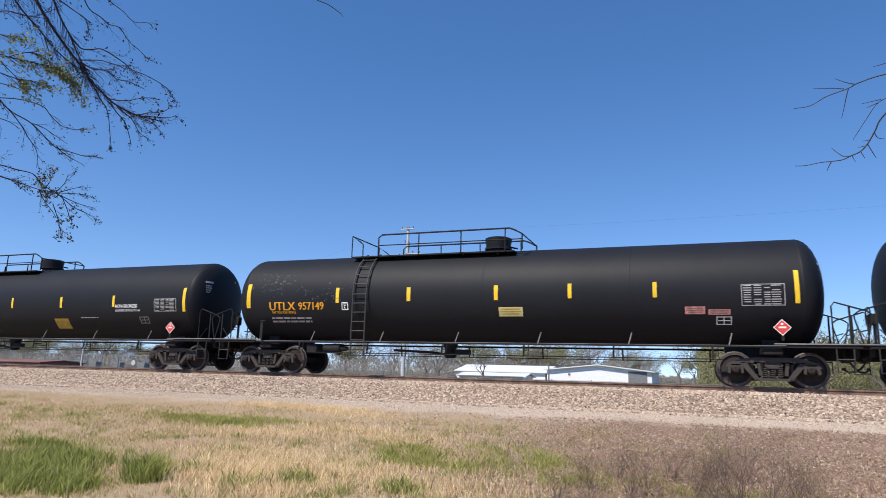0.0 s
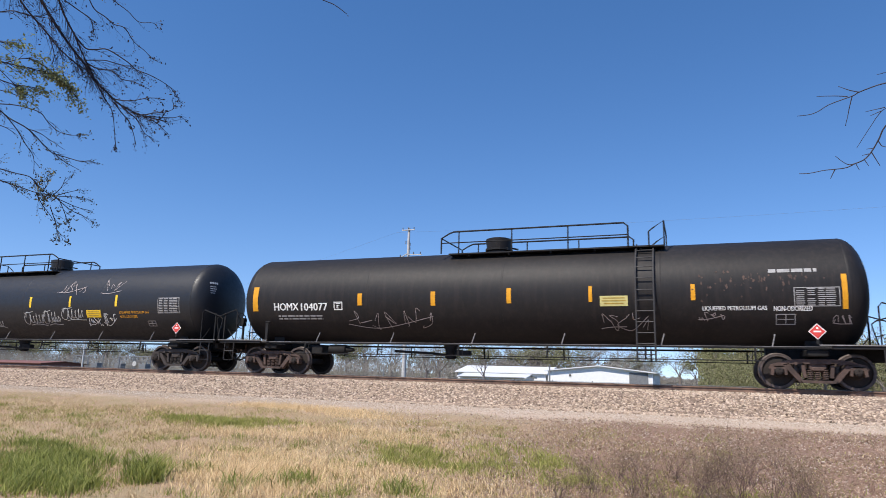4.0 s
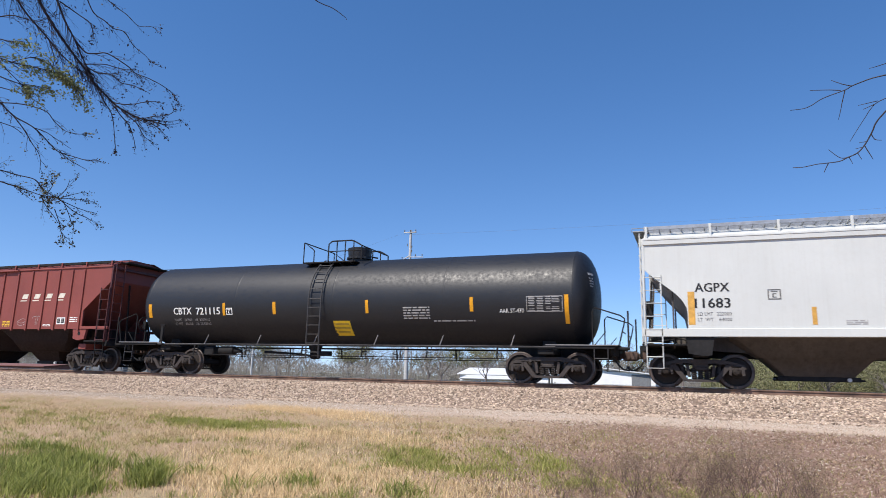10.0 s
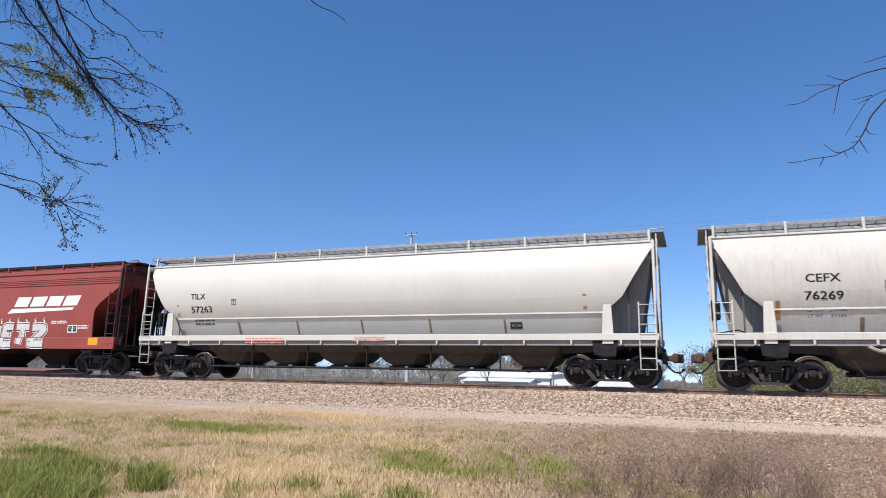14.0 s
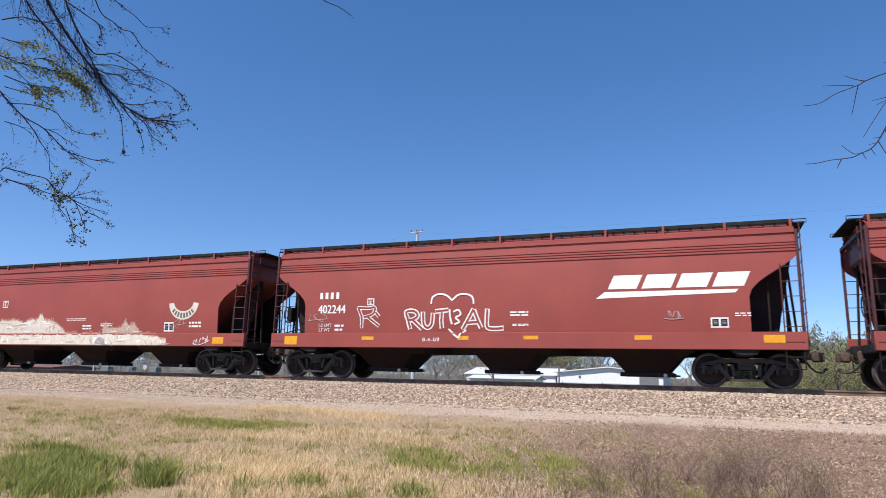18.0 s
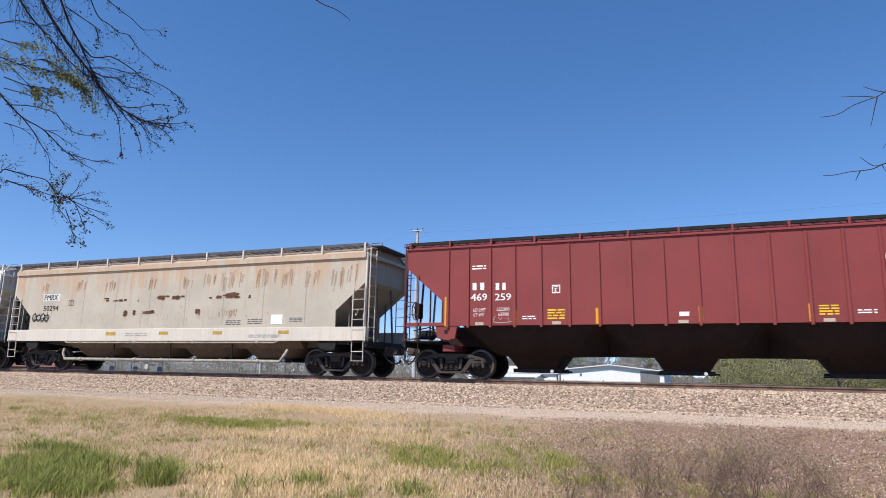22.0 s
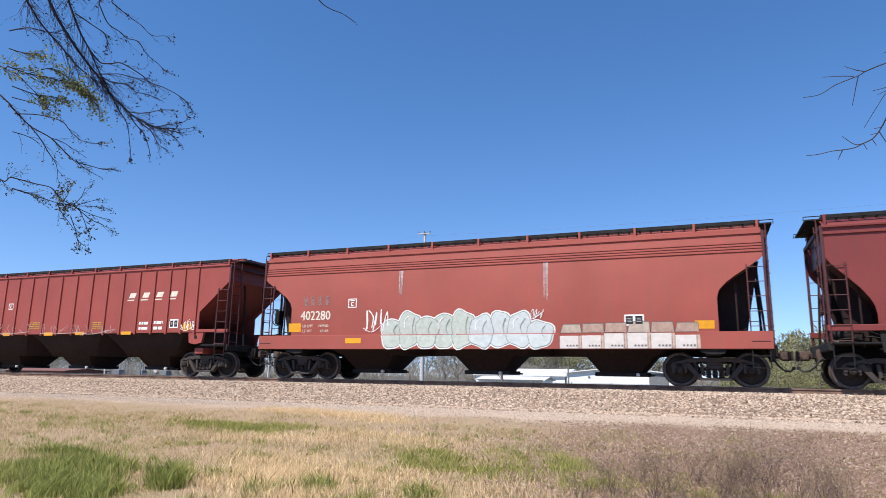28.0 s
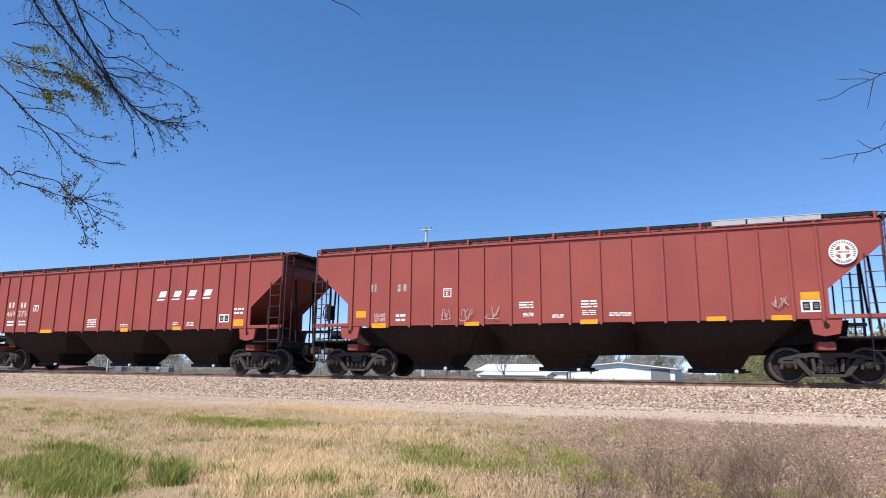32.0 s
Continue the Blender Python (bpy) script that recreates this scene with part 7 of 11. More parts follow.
    decal(car, "graffiti_piece", [(SAGE_WORN, [blob(2.38, 1.84, 0.50, 0.36, rng, 2.2)], 0.005), (BROWN_WORN, [blob(2.46, 1.57, 0.42, 0.12, rng, 2.2), blob(2.86, 2.0, 0.16, 0.18, rng, 2.2)], 0.0062), (ICE_WORN, [[(2.80, 1.52), (3.16, 1.46), (3.10, 1.80), (2.92, 1.94), (2.78, 1.80)]], 0.0074)]
          + strokes_of(SMOKE, [[(1.98, 1.66), (2.1, 1.98), (2.5, 2.10), (2.72, 1.92), (2.55, 1.70), (2.25, 1.66)], [(2.74, 2.1), (2.92, 2.12), (3.0, 1.96)]], 0.016, 0.009), "faded sage and brown spray cloud")
    decal(car, "graffiti_piece", [(SAGE_WORN, [blob(4.02, 1.72, 0.34, 0.22, rng, 2.0)], 0.005), (ICE_WORN, [[(4.76, 2.28), (5.3, 2.22), (5.62, 2.06), (5.92, 2.06), (5.80, 1.70), (5.58, 1.48), (5.3, 1.62), (4.9, 1.62), (4.62, 1.84)]], 0.0056)]
          + strokes_of(SMOKE, [[(3.6, 1.60), (3.9, 1.84), (4.3, 1.90)], [(4.42, 1.58), (4.56, 1.90), (4.46, 2.14), (4.52, 2.30), (4.60, 2.16)], [(5.42, 1.88), (5.58, 1.66), (5.66, 1.50), (5.86, 1.80)], [(4.78, 2.28), (5.2, 2.16), (5.6, 2.10)]], 0.018, 0.008), "faint pale blue spray patch")


def cloud_piece(car, x0, x1, z0, z1, tops, fill, second, seed, strokes=40):
    """Cream paint brushed over old spray: a filled band whose ragged top follows tops, with paler and darker brush marks."""
    rng = random.Random(seed)
    n = 110
    top = lambda u: next(a[1] + (b[1] - a[1]) * (u - a[0]) / (b[0] - a[0]) for a, b in zip(tops, tops[1:]) if u <= b[0])
    layers = []
    for m, lift, grow_z, rough in ((SPRAY_THIN, 0.005, 0.10, 0.08), (SPRAY_HALF, 0.0065, 0.045, 0.06), (fill, 0.008, 0.0, 0.04)):
        pts = []
        for i in range(n + 1):
            u = i / n
            zt = z0 + (z1 - z0) * top(u) + grow_z + rng.uniform(-rough, rough) * min(1.0, top(u) * 2)
            pts.append((x0 + (x1 - x0) * u, max(z0 + 0.02, zt)))
        layers.append((m, [[(a[0], z0), (b[0], z0), b, a] for a, b in zip(pts, pts[1:])], lift))
    for i in range(strokes):
        u = rng.random()
        c = (x0 + (x1 - x0) * u, z0 + (z1 - z0) * top(u) * rng.uniform(0.15, 0.9))
        d = (rng.uniform(-0.10, 0.10), rng.uniform(0.08, 0.26)) if rng.random() < 0.6 else (rng.uniform(0.1, 0.4), rng.uniform(-0.05, 0.05))
        pts = [(c[0] - d[0], c[1] - d[1] * 0.5), (c[0] + rng.uniform(-0.05, 0.05), c[1]), (c[0] + d[0], min(c[1] + d[1] * 0.5, z0 + (z1 - z0) * top(u)))]
        layers.append(((second, SPRAY_HALF, CREAM_SHADE)[i % 3], ribbon(curve_pts(pts, 5), lambda t, k=rng.uniform(0.02, 0.06): k * math.sin(math.pi * (0.08 + 0.84 * t))), 0.0095 + 0.0002 * (i % 30)))
    decal(car, "graffiti_piece", layers, "cream paint brushed over old graffiti")


def arch_piece(car, x, z, r):
    decal(car, "graffiti_arch", [(WHITE_MARK, [disc_poly(x, z, r, r, 18, 0.0, math.pi)], 0.0162), (SPRAY_HALF, [disc_poly(x, z, r * 0.68, r * 0.68, 18, 0.0, math.pi)], 0.0172), (MARK_GREY, [disc_poly(x, z, r * 0.62, r * 0.62, 18, 0.0, math.pi)], 0.0182)], "white arch over a grey half disc")


def hollow(paths, m, body, wide, line, lift):
    """Outlined strokes: a pale stroke with the car's colour inside."""
    return strokes_of(m, paths, wide, lift, 5) + strokes_of(body, [[(a + (p[0] - a) * 0.96, b + (p[1] - b) * 0.96) for p in path for a, b in [path[len(path) // 2]]] for path in paths], wide - 2 * line, lift + 0.0055, 5)


def heart_piece(car, m, body):
    """Hollow white letters hung on a heart."""
    letters = [[(-2.92, 1.56), (-3.00, 1.85), (-3.06, 2.10), (-2.78, 2.12), (-2.66, 1.98), (-2.80, 1.86), (-2.96, 1.84)], [(-2.82, 1.84), (-2.66, 1.70), (-2.50, 1.56)],
               [(-2.48, 2.10), (-2.46, 1.72), (-2.32, 1.60), (-2.18, 1.72), (-2.14, 2.06)], [(-2.06, 2.10), (-1.86, 2.12), (-1.62, 2.14)], [(-1.84, 2.08), (-1.86, 1.82), (-1.84, 1.58)],
               [(-1.16, 1.54), (-0.98, 1.84), (-0.80, 2.16)], [(-0.80, 2.14), (-0.68, 1.84), (-0.56, 1.58)], [(-1.02, 1.74), (-0.80, 1.76), (-0.62, 1.76)], [(-0.36, 2.16), (-0.38, 1.86), (-0.36, 1.60), (-0.10, 1.56), (0.14, 1.58)]]
    decal(car, "graffiti_piece", hollow(letters, m, body, 0.15, 0.042, 0.005), "hollow white spray letters")
    heart = [[(-2.20, 2.34), (-2.16, 2.54), (-1.96, 2.64), (-1.70, 2.60), (-1.50, 2.44)], [(-1.50, 2.44), (-1.30, 2.60), (-1.04, 2.62), (-0.84, 2.52), (-0.80, 2.32)],
             [(-1.62, 1.56), (-1.46, 1.42), (-1.26, 1.28)], [(-1.26, 1.28), (-1.18, 1.42), (-1.04, 1.52)], [(-1.46, 2.08), (-1.30, 2.14), (-1.22, 2.00), (-1.38, 1.90), (-1.26, 1.78), (-1.42, 1.70)], [(-1.58, 2.16), (-1.56, 1.90), (-1.50, 1.70)]]
    decal(car, "graffiti_heart", strokes_of(m, heart, 0.055, 0.014), "white spray heart outline")
    figure = [[(-4.80, 2.28), (-4.66, 1.96), (-4.66, 1.60)], [(-4.82, 2.26), (-4.44, 2.24), (-4.18, 2.26), (-4.26, 2.04), (-4.60, 1.94)], [(-4.46, 1.98), (-4.24, 1.82), (-4.02, 1.66)], [(-4.16, 2.12), (-4.02, 1.96)]]
    decal(car, "graffiti_piece", hollow(figure, m, body, 0.12, 0.028, 0.006), "hollow white spray letter")


def rust(car, x, z, w, h, seed):
    """A peeled patch: a ragged strip of bare brown metal; a tall one bleeds a brown wash below it."""
    rng = random.Random(seed)
    tall = h > 0.4
    top = z + h / 2
    n = max(5, int(w / 0.04))
    at = lambda i: x - w / 2 + w * i / n
    d = 0.10 if tall else h * 0.55
    up, low = [], []
    a = b = 0.0
    for i in range(n + 1):
        a = max(-0.035, min(0.02, a + rng.uniform(-0.016, 0.016)))
        b = max(-0.05, min(0.05, b + rng.uniform(-0.03, 0.03)))
        fade = min(1.0, i / 2.5 + 0.15, (n - i) / 2.5 + 0.15)
        up.append((at(i), top + a - d * 0.3 * (1 - fade)))
        low.append((at(i), top + a - d * 0.3 - (d * 0.7 + b) * fade))
    bare = [[p, q, t, o] for p, q, t, o in zip(low, low[1:], up[1:], up)]
    layers = []
    if tall:
        runs, deep = [], []
        for i in range(n):
            q = h * (0.95 if rng.random() < 0.8 else rng.uniform(0.7, 1.05)) * (1 - 0.12 * abs(i / n - 0.5))
            runs.append([(at(i), top - q), (at(i + 1), top - q * rng.uniform(0.93, 1.03)), (at(i + 1), top - d * 0.5), (at(i), top - d * 0.5)])
            if rng.random() < 0.55:
                deep.append([(at(i) + 0.004, top - q * rng.uniform(0.35, 0.9)), (at(i) + rng.uniform(0.012, 0.03), top - q * rng.uniform(0.35, 0.9)), (at(i + 1), top - d * 0.5), (at(i), top - d * 0.5)])
        layers += [(RUST_WASH, runs, 0.004), (RUST_PALE, deep, 0.006)]
    layers.append((RUST_DARK, bare, 0.008))
    decal(car, "rust_patch", layers, "peeling patch of brown rust")["kind"] = "stuff"


def peel(car, spots, seed):
    """Flaked paint: ragged dark spots of bare metal with a brown rim."""
    rng = random.Random(seed)
    rim, bare = [], []
    for x, z, w, h in spots:
        n = 22
        k = [rng.uniform(0.70, 1.12) for _ in range(n)]
        sq = lambda c: math.copysign(abs(c) ** 0.55, c)
        ring = lambda g: [(x + w / 2 * g * k[i] * sq(math.cos(6.283 * i / n)), z + h / 2 * g * k[(i * 7) % n] * sq(math.sin(6.283 * i / n))) for i in range(n)]
        rim.append([(a, b - 0.012) for a, b in ring(1.14)])
        bare.append(ring(1.0))
    decal(car, "rust_patch", [(RUST_PALE, rim, 0.005), (RUST_DARK, bare, 0.008)], "flaked patches of bare dark rust")["kind"] = "stuff"


def bleed(car, x, z, w, h, seed):
    """Slanting rust runs below the roof edge."""
    rng = random.Random(seed)
    runs = []
    for i in range(max(3, int(w / 0.07))):
        a = x + rng.uniform(-0.5, 0.5) * w
        b = rng.uniform(0.025, 0.06)
        t0, t1 = z + h * rng.uniform(0.2, 0.55), z - h * rng.uniform(0.2, 0.6)
        runs.append([(a + 0.05 - b, t0), (a + 0.05 + b, t0), (a + b * 0.5, t1), (a - b * 0.5, t1)])
    decal(car, "rust_run", [(RUST_FAINT, runs, 0.004)], "faint orange rust runs")["kind"] = "stuff"


def flecks(car, x, z, w, h, n, m, seed, tall=1.0):
    """Chipped paint or scuffs: many small ragged flecks, thicker towards the middle."""
    rng = random.Random(seed)
    polys = []
    for i in range(n):
        c, d = x + rng.gauss(0, 0.26) * w, z + rng.gauss(0, 0.24) * h
        a, b = rng.uniform(0.008, 0.035), rng.uniform(0.010, 0.040) * tall
        polys.append([(c - a, d + rng.uniform(-b, b) * 0.4), (c + rng.uniform(-a, a) * 0.4, d - b), (c + a, d + rng.uniform(-b, b) * 0.4), (c + rng.uniform(-a, a) * 0.4, d + b)])
    decal(car, "paint_chip", [(m, polys, 0.004)], "chipped and scuffed paint")["kind"] = "stuff"


def streak(car, x, z, w, h, m):
    rng = random.Random(int(x * 10))
    decal(car, "drip", [(m, [[(x + d - 0.02, z + h / 2), (x + d + 0.02, z + h / 2), (x + d + 0.008, z - h * rng.uniform(0.2, 0.5)), (x + d - 0.008, z - h * rng.uniform(0.2, 0.5))] for d in (-0.04, 0.02, 0.06)], 0.006)])


patch(tank_a, -8.55, 2.61, 0.16, 0.84, YELLOW, 'reflector')
patch(tank_a, -5.00, 2.58, 0.12, 0.50, YELLOW, 'reflector')
patch(tank_a, -2.42, 2.57, 0.13, 0.44, YELLOW, 'reflector')
patch(tank_a, 0.46, 2.57, 0.12, 0.45, YELLOW, 'reflector')
patch(tank_a, 2.68, 2.58, 0.11, 0.43, YELLOW, 'reflector')
patch(tank_a, 5.03, 2.57, 0.11, 0.43, YELLOW, 'reflector')
patch(tank_a, 8.53, 2.59, 0.11, 0.87, YELLOW, 'reflector')
words(tank_a, -7.16, 2.24, 1.03, 0.28, 'UTLX', AMBER)
words(tank_a, -6.02, 2.24, 0.97, 0.25, '957149', AMBER)
words(tank_a, -7.12, 2.03, 0.97, 0.09, 'THE TANK CAR PEOPLE', AMBER)
bars(tank_a, -6.85, 1.79, 1.60, 0.22, 2, MARK_GREY)
stencil_box(tank_a, -4.72, 2.22, 0.24, 0.25, WHITE_MARK)
warning(tank_a, 0.90, 2.00, 0.74, 0.27, YELLOW_PALE)
warning(tank_a, 6.05, 2.00, 0.51, 0.20, PINK)
warning(tank_a, 6.66, 1.95, 0.55, 0.14, PINK)
frame_box(tank_a, 6.77, 1.73, 0.38, 0.21, WHITE_MARK)
table(tank_a, 7.73, 2.39, 1.04, 0.57, MARK_GREY)
placard(tank_a, 8.14, 1.54, 0.40, 0.43, SIGN_RED)
patch(tank_b, -8.96, 2.49, 0.23, 0.87, YELLOW, 'reflector')
patch(tank_b, -5.51, 2.50, 0.13, 0.43, YELLOW, 'reflector')
patch(tank_b, -2.72, 2.50, 0.12, 0.45, YELLOW, 'reflector')
patch(tank_b, -0.03, 2.51, 0.11, 0.42, YELLOW, 'reflector')
patch(tank_b, 2.76, 2.50, 0.12, 0.43, YELLOW, 'reflector')
patch(tank_b, 5.54, 2.51, 0.11, 0.43, YELLOW, 'reflector')
patch(tank_b, 8.96, 2.53, 0.13, 0.87, YELLOW, 'reflector')
words(tank_b, -7.50, 2.17, 0.71, 0.21, 'TILX', WHITE_MARK)
words(tank_b, -6.42, 2.17, 1.16, 0.20, '307741', WHITE_MARK)
words(tank_b, -7.68, 1.92, 0.34, 0.085, 'LD LMT', MARK_GREY)
words(tank_b, -7.20, 1.92, 0.36, 0.085, '163100', MARK_GREY)
words(tank_b, -6.80, 1.92, 0.14, 0.085, 'LB', MARK_GREY)
words(tank_b, -6.49, 1.92, 0.34, 0.085, '74000', MARK_GREY)
words(tank_b, -6.23, 1.92, 0.12, 0.085, 'KG', MARK_GREY)
words(tank_b, -7.68, 1.78, 0.34, 0.085, 'LT WT', MARK_GREY)
words(tank_b, -7.20, 1.78, 0.36, 0.085, '99900', MARK_GREY)
words(tank_b, -6.80, 1.78, 0.14, 0.085, 'LB', MARK_GREY)
words(tank_b, -6.49, 1.78, 0.34, 0.085, '45300', MARK_GREY)
words(tank_b, -6.23, 1.78, 0.12, 0.085, 'KG', MARK_GREY)
stencil_box(tank_b, -5.26, 2.17, 0.28, 0.26, WHITE_MARK)
words(tank_b, 6.20, 2.32, 1.10, 0.13, 'NON-ODORIZED', WHITE_MARK)
words(tank_b, 6.25, 2.15, 1.22, 0.10, 'LIQUEFIED PETROLEUM GAS', WHITE_MARK)
table(tank_b, 8.08, 2.34, 1.04, 0.47, MARK_GREY)
frame_box(tank_b, 6.99, 1.80, 0.44, 0.24, MARK_GREY)
warning(tank_b, 2.67, 1.68, 0.76, 0.38, YELLOW_DULL)
placard(tank_b, 8.35, 1.51, 0.46, 0.43, SIGN_RED)
bars(tank_b, 4.23, 1.90, 0.94, 0.07, 1, MARK_GREY)
patch(tank_c, -7.48, 2.48, 0.22, 0.83, AMBER, 'reflector')
patch(tank_c, -4.27, 2.31, 0.11, 0.44, AMBER, 'reflector')
patch(tank_c, -2.02, 2.29, 0.13, 0.45, AMBER, 'reflector')
patch(tank_c, 1.34, 2.28, 0.14, 0.47, AMBER, 'reflector')
patch(tank_c, 5.13, 2.29, 0.11, 0.42, AMBER, 'reflector')
patch(tank_c, 7.55, 2.47, 0.14, 0.89, AMBER, 'reflector')
words(tank_c, -5.99, 2.17, 0.88, 0.24, 'VMSX', WHITE_MARK)
words(tank_c, -4.89, 2.15, 0.91, 0.23, '28231', WHITE_MARK)
words(tank_c, -6.27, 1.86, 0.32, 0.085, 'LD LMT', MARK_GREY)
words(tank_c, -5.81, 1.86, 0.34, 0.085, '202900', MARK_GREY)
words(tank_c, -5.43, 1.86, 0.13, 0.085, 'LB', MARK_GREY)
words(tank_c, -5.13, 1.86, 0.32, 0.085, '92050', MARK_GREY)
words(tank_c, -4.88, 1.86, 0.11, 0.085, 'KG', MARK_GREY)
words(tank_c, -6.27, 1.73, 0.32, 0.085, 'LT WT', MARK_GREY)
words(tank_c, -5.81, 1.73, 0.34, 0.085, '83100', MARK_GREY)
words(tank_c, -5.43, 1.73, 0.13, 0.085, 'LB', MARK_GREY)
words(tank_c, -5.13, 1.73, 0.32, 0.085, '37650', MARK_GREY)
words(tank_c, -4.88, 1.73, 0.11, 0.085, 'KG', MARK_GREY)
stencil_box(tank_c, -3.87, 2.18, 0.26, 0.24, WHITE_MARK)
warning(tank_c, 4.43, 2.17, 0.76, 0.27, YELLOW)
warning(tank_c, -1.82, 1.74, 0.71, 0.30, AMBER)
table(tank_c, 6.88, 2.26, 1.08, 0.50, MARK_GREY)
frame_box(tank_c, 6.17, 1.75, 0.49, 0.26, MARK_GREY)
placard(tank_c, 6.78, 1.43, 0.49, 0.41, SIGN_RED)
bars(tank_c, 0.78, 1.58, 0.91, 0.64, 6, MARK_GREY)
bars(tank_c, 3.90, 1.85, 2.27, 0.07, 1, MARK_GREY)
patch(tank_d, -8.89, 2.53, 0.21, 0.84, AMBER, 'reflector')
patch(tank_d, -4.79, 2.46, 0.16, 0.39, AMBER, 'reflector')
patch(tank_d, -2.21, 2.45, 0.15, 0.44, AMBER, 'reflector')
patch(tank_d, 0.24, 2.50, 0.14, 0.46, AMBER, 'reflector')
patch(tank_d, 2.65, 2.51, 0.10, 0.46, AMBER, 'reflector')
patch(tank_d, 5.40, 2.51, 0.11, 0.44, AMBER, 'reflector')
patch(tank_d, 8.98, 2.47, 0.12, 0.89, AMBER, 'reflector')
words(tank_d, -7.62, 2.25, 0.97, 0.25, 'HOMX', WHITE_MARK)
words(tank_d, -6.52, 2.24, 1.02, 0.25, '104077', WHITE_MARK)
bars(tank_d, -7.10, 1.90, 1.77, 0.18, 2, MARK_GREY)
stencil_box(tank_d, -5.60, 2.26, 0.32, 0.27, WHITE_MARK)
warning(tank_d, 3.30, 2.30, 0.77, 0.29, YELLOW_PALE)
words(tank_d, 6.41, 2.06, 1.57, 0.13, 'LIQUEFIED PETROLEUM GAS', WHITE_MARK)
words(tank_d, 7.80, 2.05, 0.89, 0.13, 'NON-ODORIZED', WHITE_MARK)
table(tank_d, 8.35, 2.34, 1.04, 0.49, MARK_GREY)
bars(tank_d, 7.83, 3.04, 1.14, 0.18, 1, MARK_GREY)
frame_box(tank_d, 7.63, 1.78, 0.46, 0.27, MARK_GREY)
placard(tank_d, 8.31, 1.46, 0.45, 0.41, SIGN_RED)
tag(tank_d, -3.77, 1.83, 3.06, 0.64, CHALK, 20)
tag(tank_d, 3.26, 1.76, 0.71, 0.56, CHALK, 21)
tag(tank_d, 3.87, 1.74, 0.70, 0.52, CHALK, 22)
tag(tank_d, 5.83, 1.85, 0.65, 0.23, CHALK, 23)
tag(tank_d, 8.91, 1.76, 0.42, 0.24, CHALK, 24)
patch(tank_e, -8.54, 2.60, 0.13, 0.83, YELLOW, 'reflector')
patch(tank_e, -5.06, 2.57, 0.12, 0.45, YELLOW, 'reflector')
patch(tank_e, -2.43, 2.57, 0.11, 0.45, YELLOW, 'reflector')
patch(tank_e, 0.50, 2.57, 0.11, 0.43, YELLOW, 'reflector')
patch(tank_e, 2.72, 2.57, 0.10, 0.43, YELLOW, 'reflector')
patch(tank_e, 5.16, 2.57, 0.11, 0.44, YELLOW, 'reflector')
words(tank_e, -7.17, 2.23, 0.98, 0.24, 'UTLX', AMBER)
words(tank_e, -6.08, 2.22, 0.95, 0.23, '957131', AMBER)
words(tank_e, -7.19, 2.00, 0.92, 0.07, 'THE TANK CAR PEOPLE', AMBER)
bars(tank_e, -6.85, 1.81, 1.55, 0.18, 2, MARK_GREY)
stencil_box(tank_e, -4.78, 2.22, 0.22, 0.25, WHITE_MARK)
warning(tank_e, 3.98, 2.08, 0.75, 0.28, YELLOW)
words(tank_e, 6.06, 2.11, 1.46, 0.11, 'LIQUEFIED PETROLEUM GAS', AMBER)
words(tank_e, 5.77, 1.96, 0.89, 0.10, 'NON-ODORIZED', AMBER)
table(tank_e, 7.74, 2.36, 1.02, 0.57, MARK_GREY)
frame_box(tank_e, 6.82, 1.71, 0.38, 0.20, MARK_GREY)
placard(tank_e, 8.14, 1.53, 0.39, 0.42, SIGN_RED)
script(tank_e, -5.05, 1.78, 1.46, 0.50, TAG_GREY, 30)
script(tank_e, -2.85, 1.80, 1.00, 0.36, TAG_GREY, 31)
script(tank_e, -1.75, 1.76, 1.15, 0.40, TAG_GREY, 32)
script(tank_e, 0.70, 1.90, 1.20, 0.56, TAG_GREY, 33)
script(tank_e, 1.70, 1.92, 1.00, 0.60, TAG_GREY, 34)
script(tank_e, 2.90, 2.06, 1.30, 0.52, TAG_GREY, 35)
tag(tank_e, 3.96, 1.78, 0.71, 0.35, WHITE_MARK, 36)
tag(tank_e, 4.78, 1.85, 0.73, 0.50, WHITE_MARK, 37)
tag(tank_e, 2.68, 3.13, 1.52, 0.60, CHALK, 50)
tag(tank_e, 4.83, 3.12, 1.04, 0.62, CHALK, 51)
patch(tank_f, -7.84, 2.27, 0.15, 0.50, AMBER, 'reflector')
patch(tank_f, -4.44, 2.30, 0.11, 0.44, AMBER, 'reflector')
patch(tank_f, -2.30, 2.31, 0.13, 0.42, AMBER, 'reflector')
patch(tank_f, 1.30, 2.31, 0.11, 0.43, AMBER, 'reflector')
patch(tank_f, 4.90, 2.33, 0.11, 0.44, AMBER, 'reflector')
patch(tank_f, 7.81, 2.15, 0.12, 0.83, AMBER, 'reflector')
words(tank_f, -6.31, 2.25, 0.82, 0.25, 'CBTX', WHITE_MARK)
words(tank_f, -5.15, 2.24, 1.07, 0.25, '721115', WHITE_MARK)
stencil_box(tank_f, -4.21, 2.22, 0.27, 0.24, WHITE_MARK)
words(tank_f, -6.55, 1.94, 0.32, 0.085, 'LD LMT', MARK_GREY)
words(tank_f, -6.09, 1.94, 0.34, 0.085, '205000', MARK_GREY)
words(tank_f, -5.71, 1.94, 0.13, 0.085, 'LB', MARK_GREY)
words(tank_f, -5.41, 1.94, 0.32, 0.085, '93000', MARK_GREY)
words(tank_f, -5.16, 1.94, 0.11, 0.085, 'KG', MARK_GREY)
words(tank_f, -6.55, 1.80, 0.32, 0.085, 'LT WT', MARK_GREY)
words(tank_f, -6.09, 1.80, 0.34, 0.085, '81000', MARK_GREY)
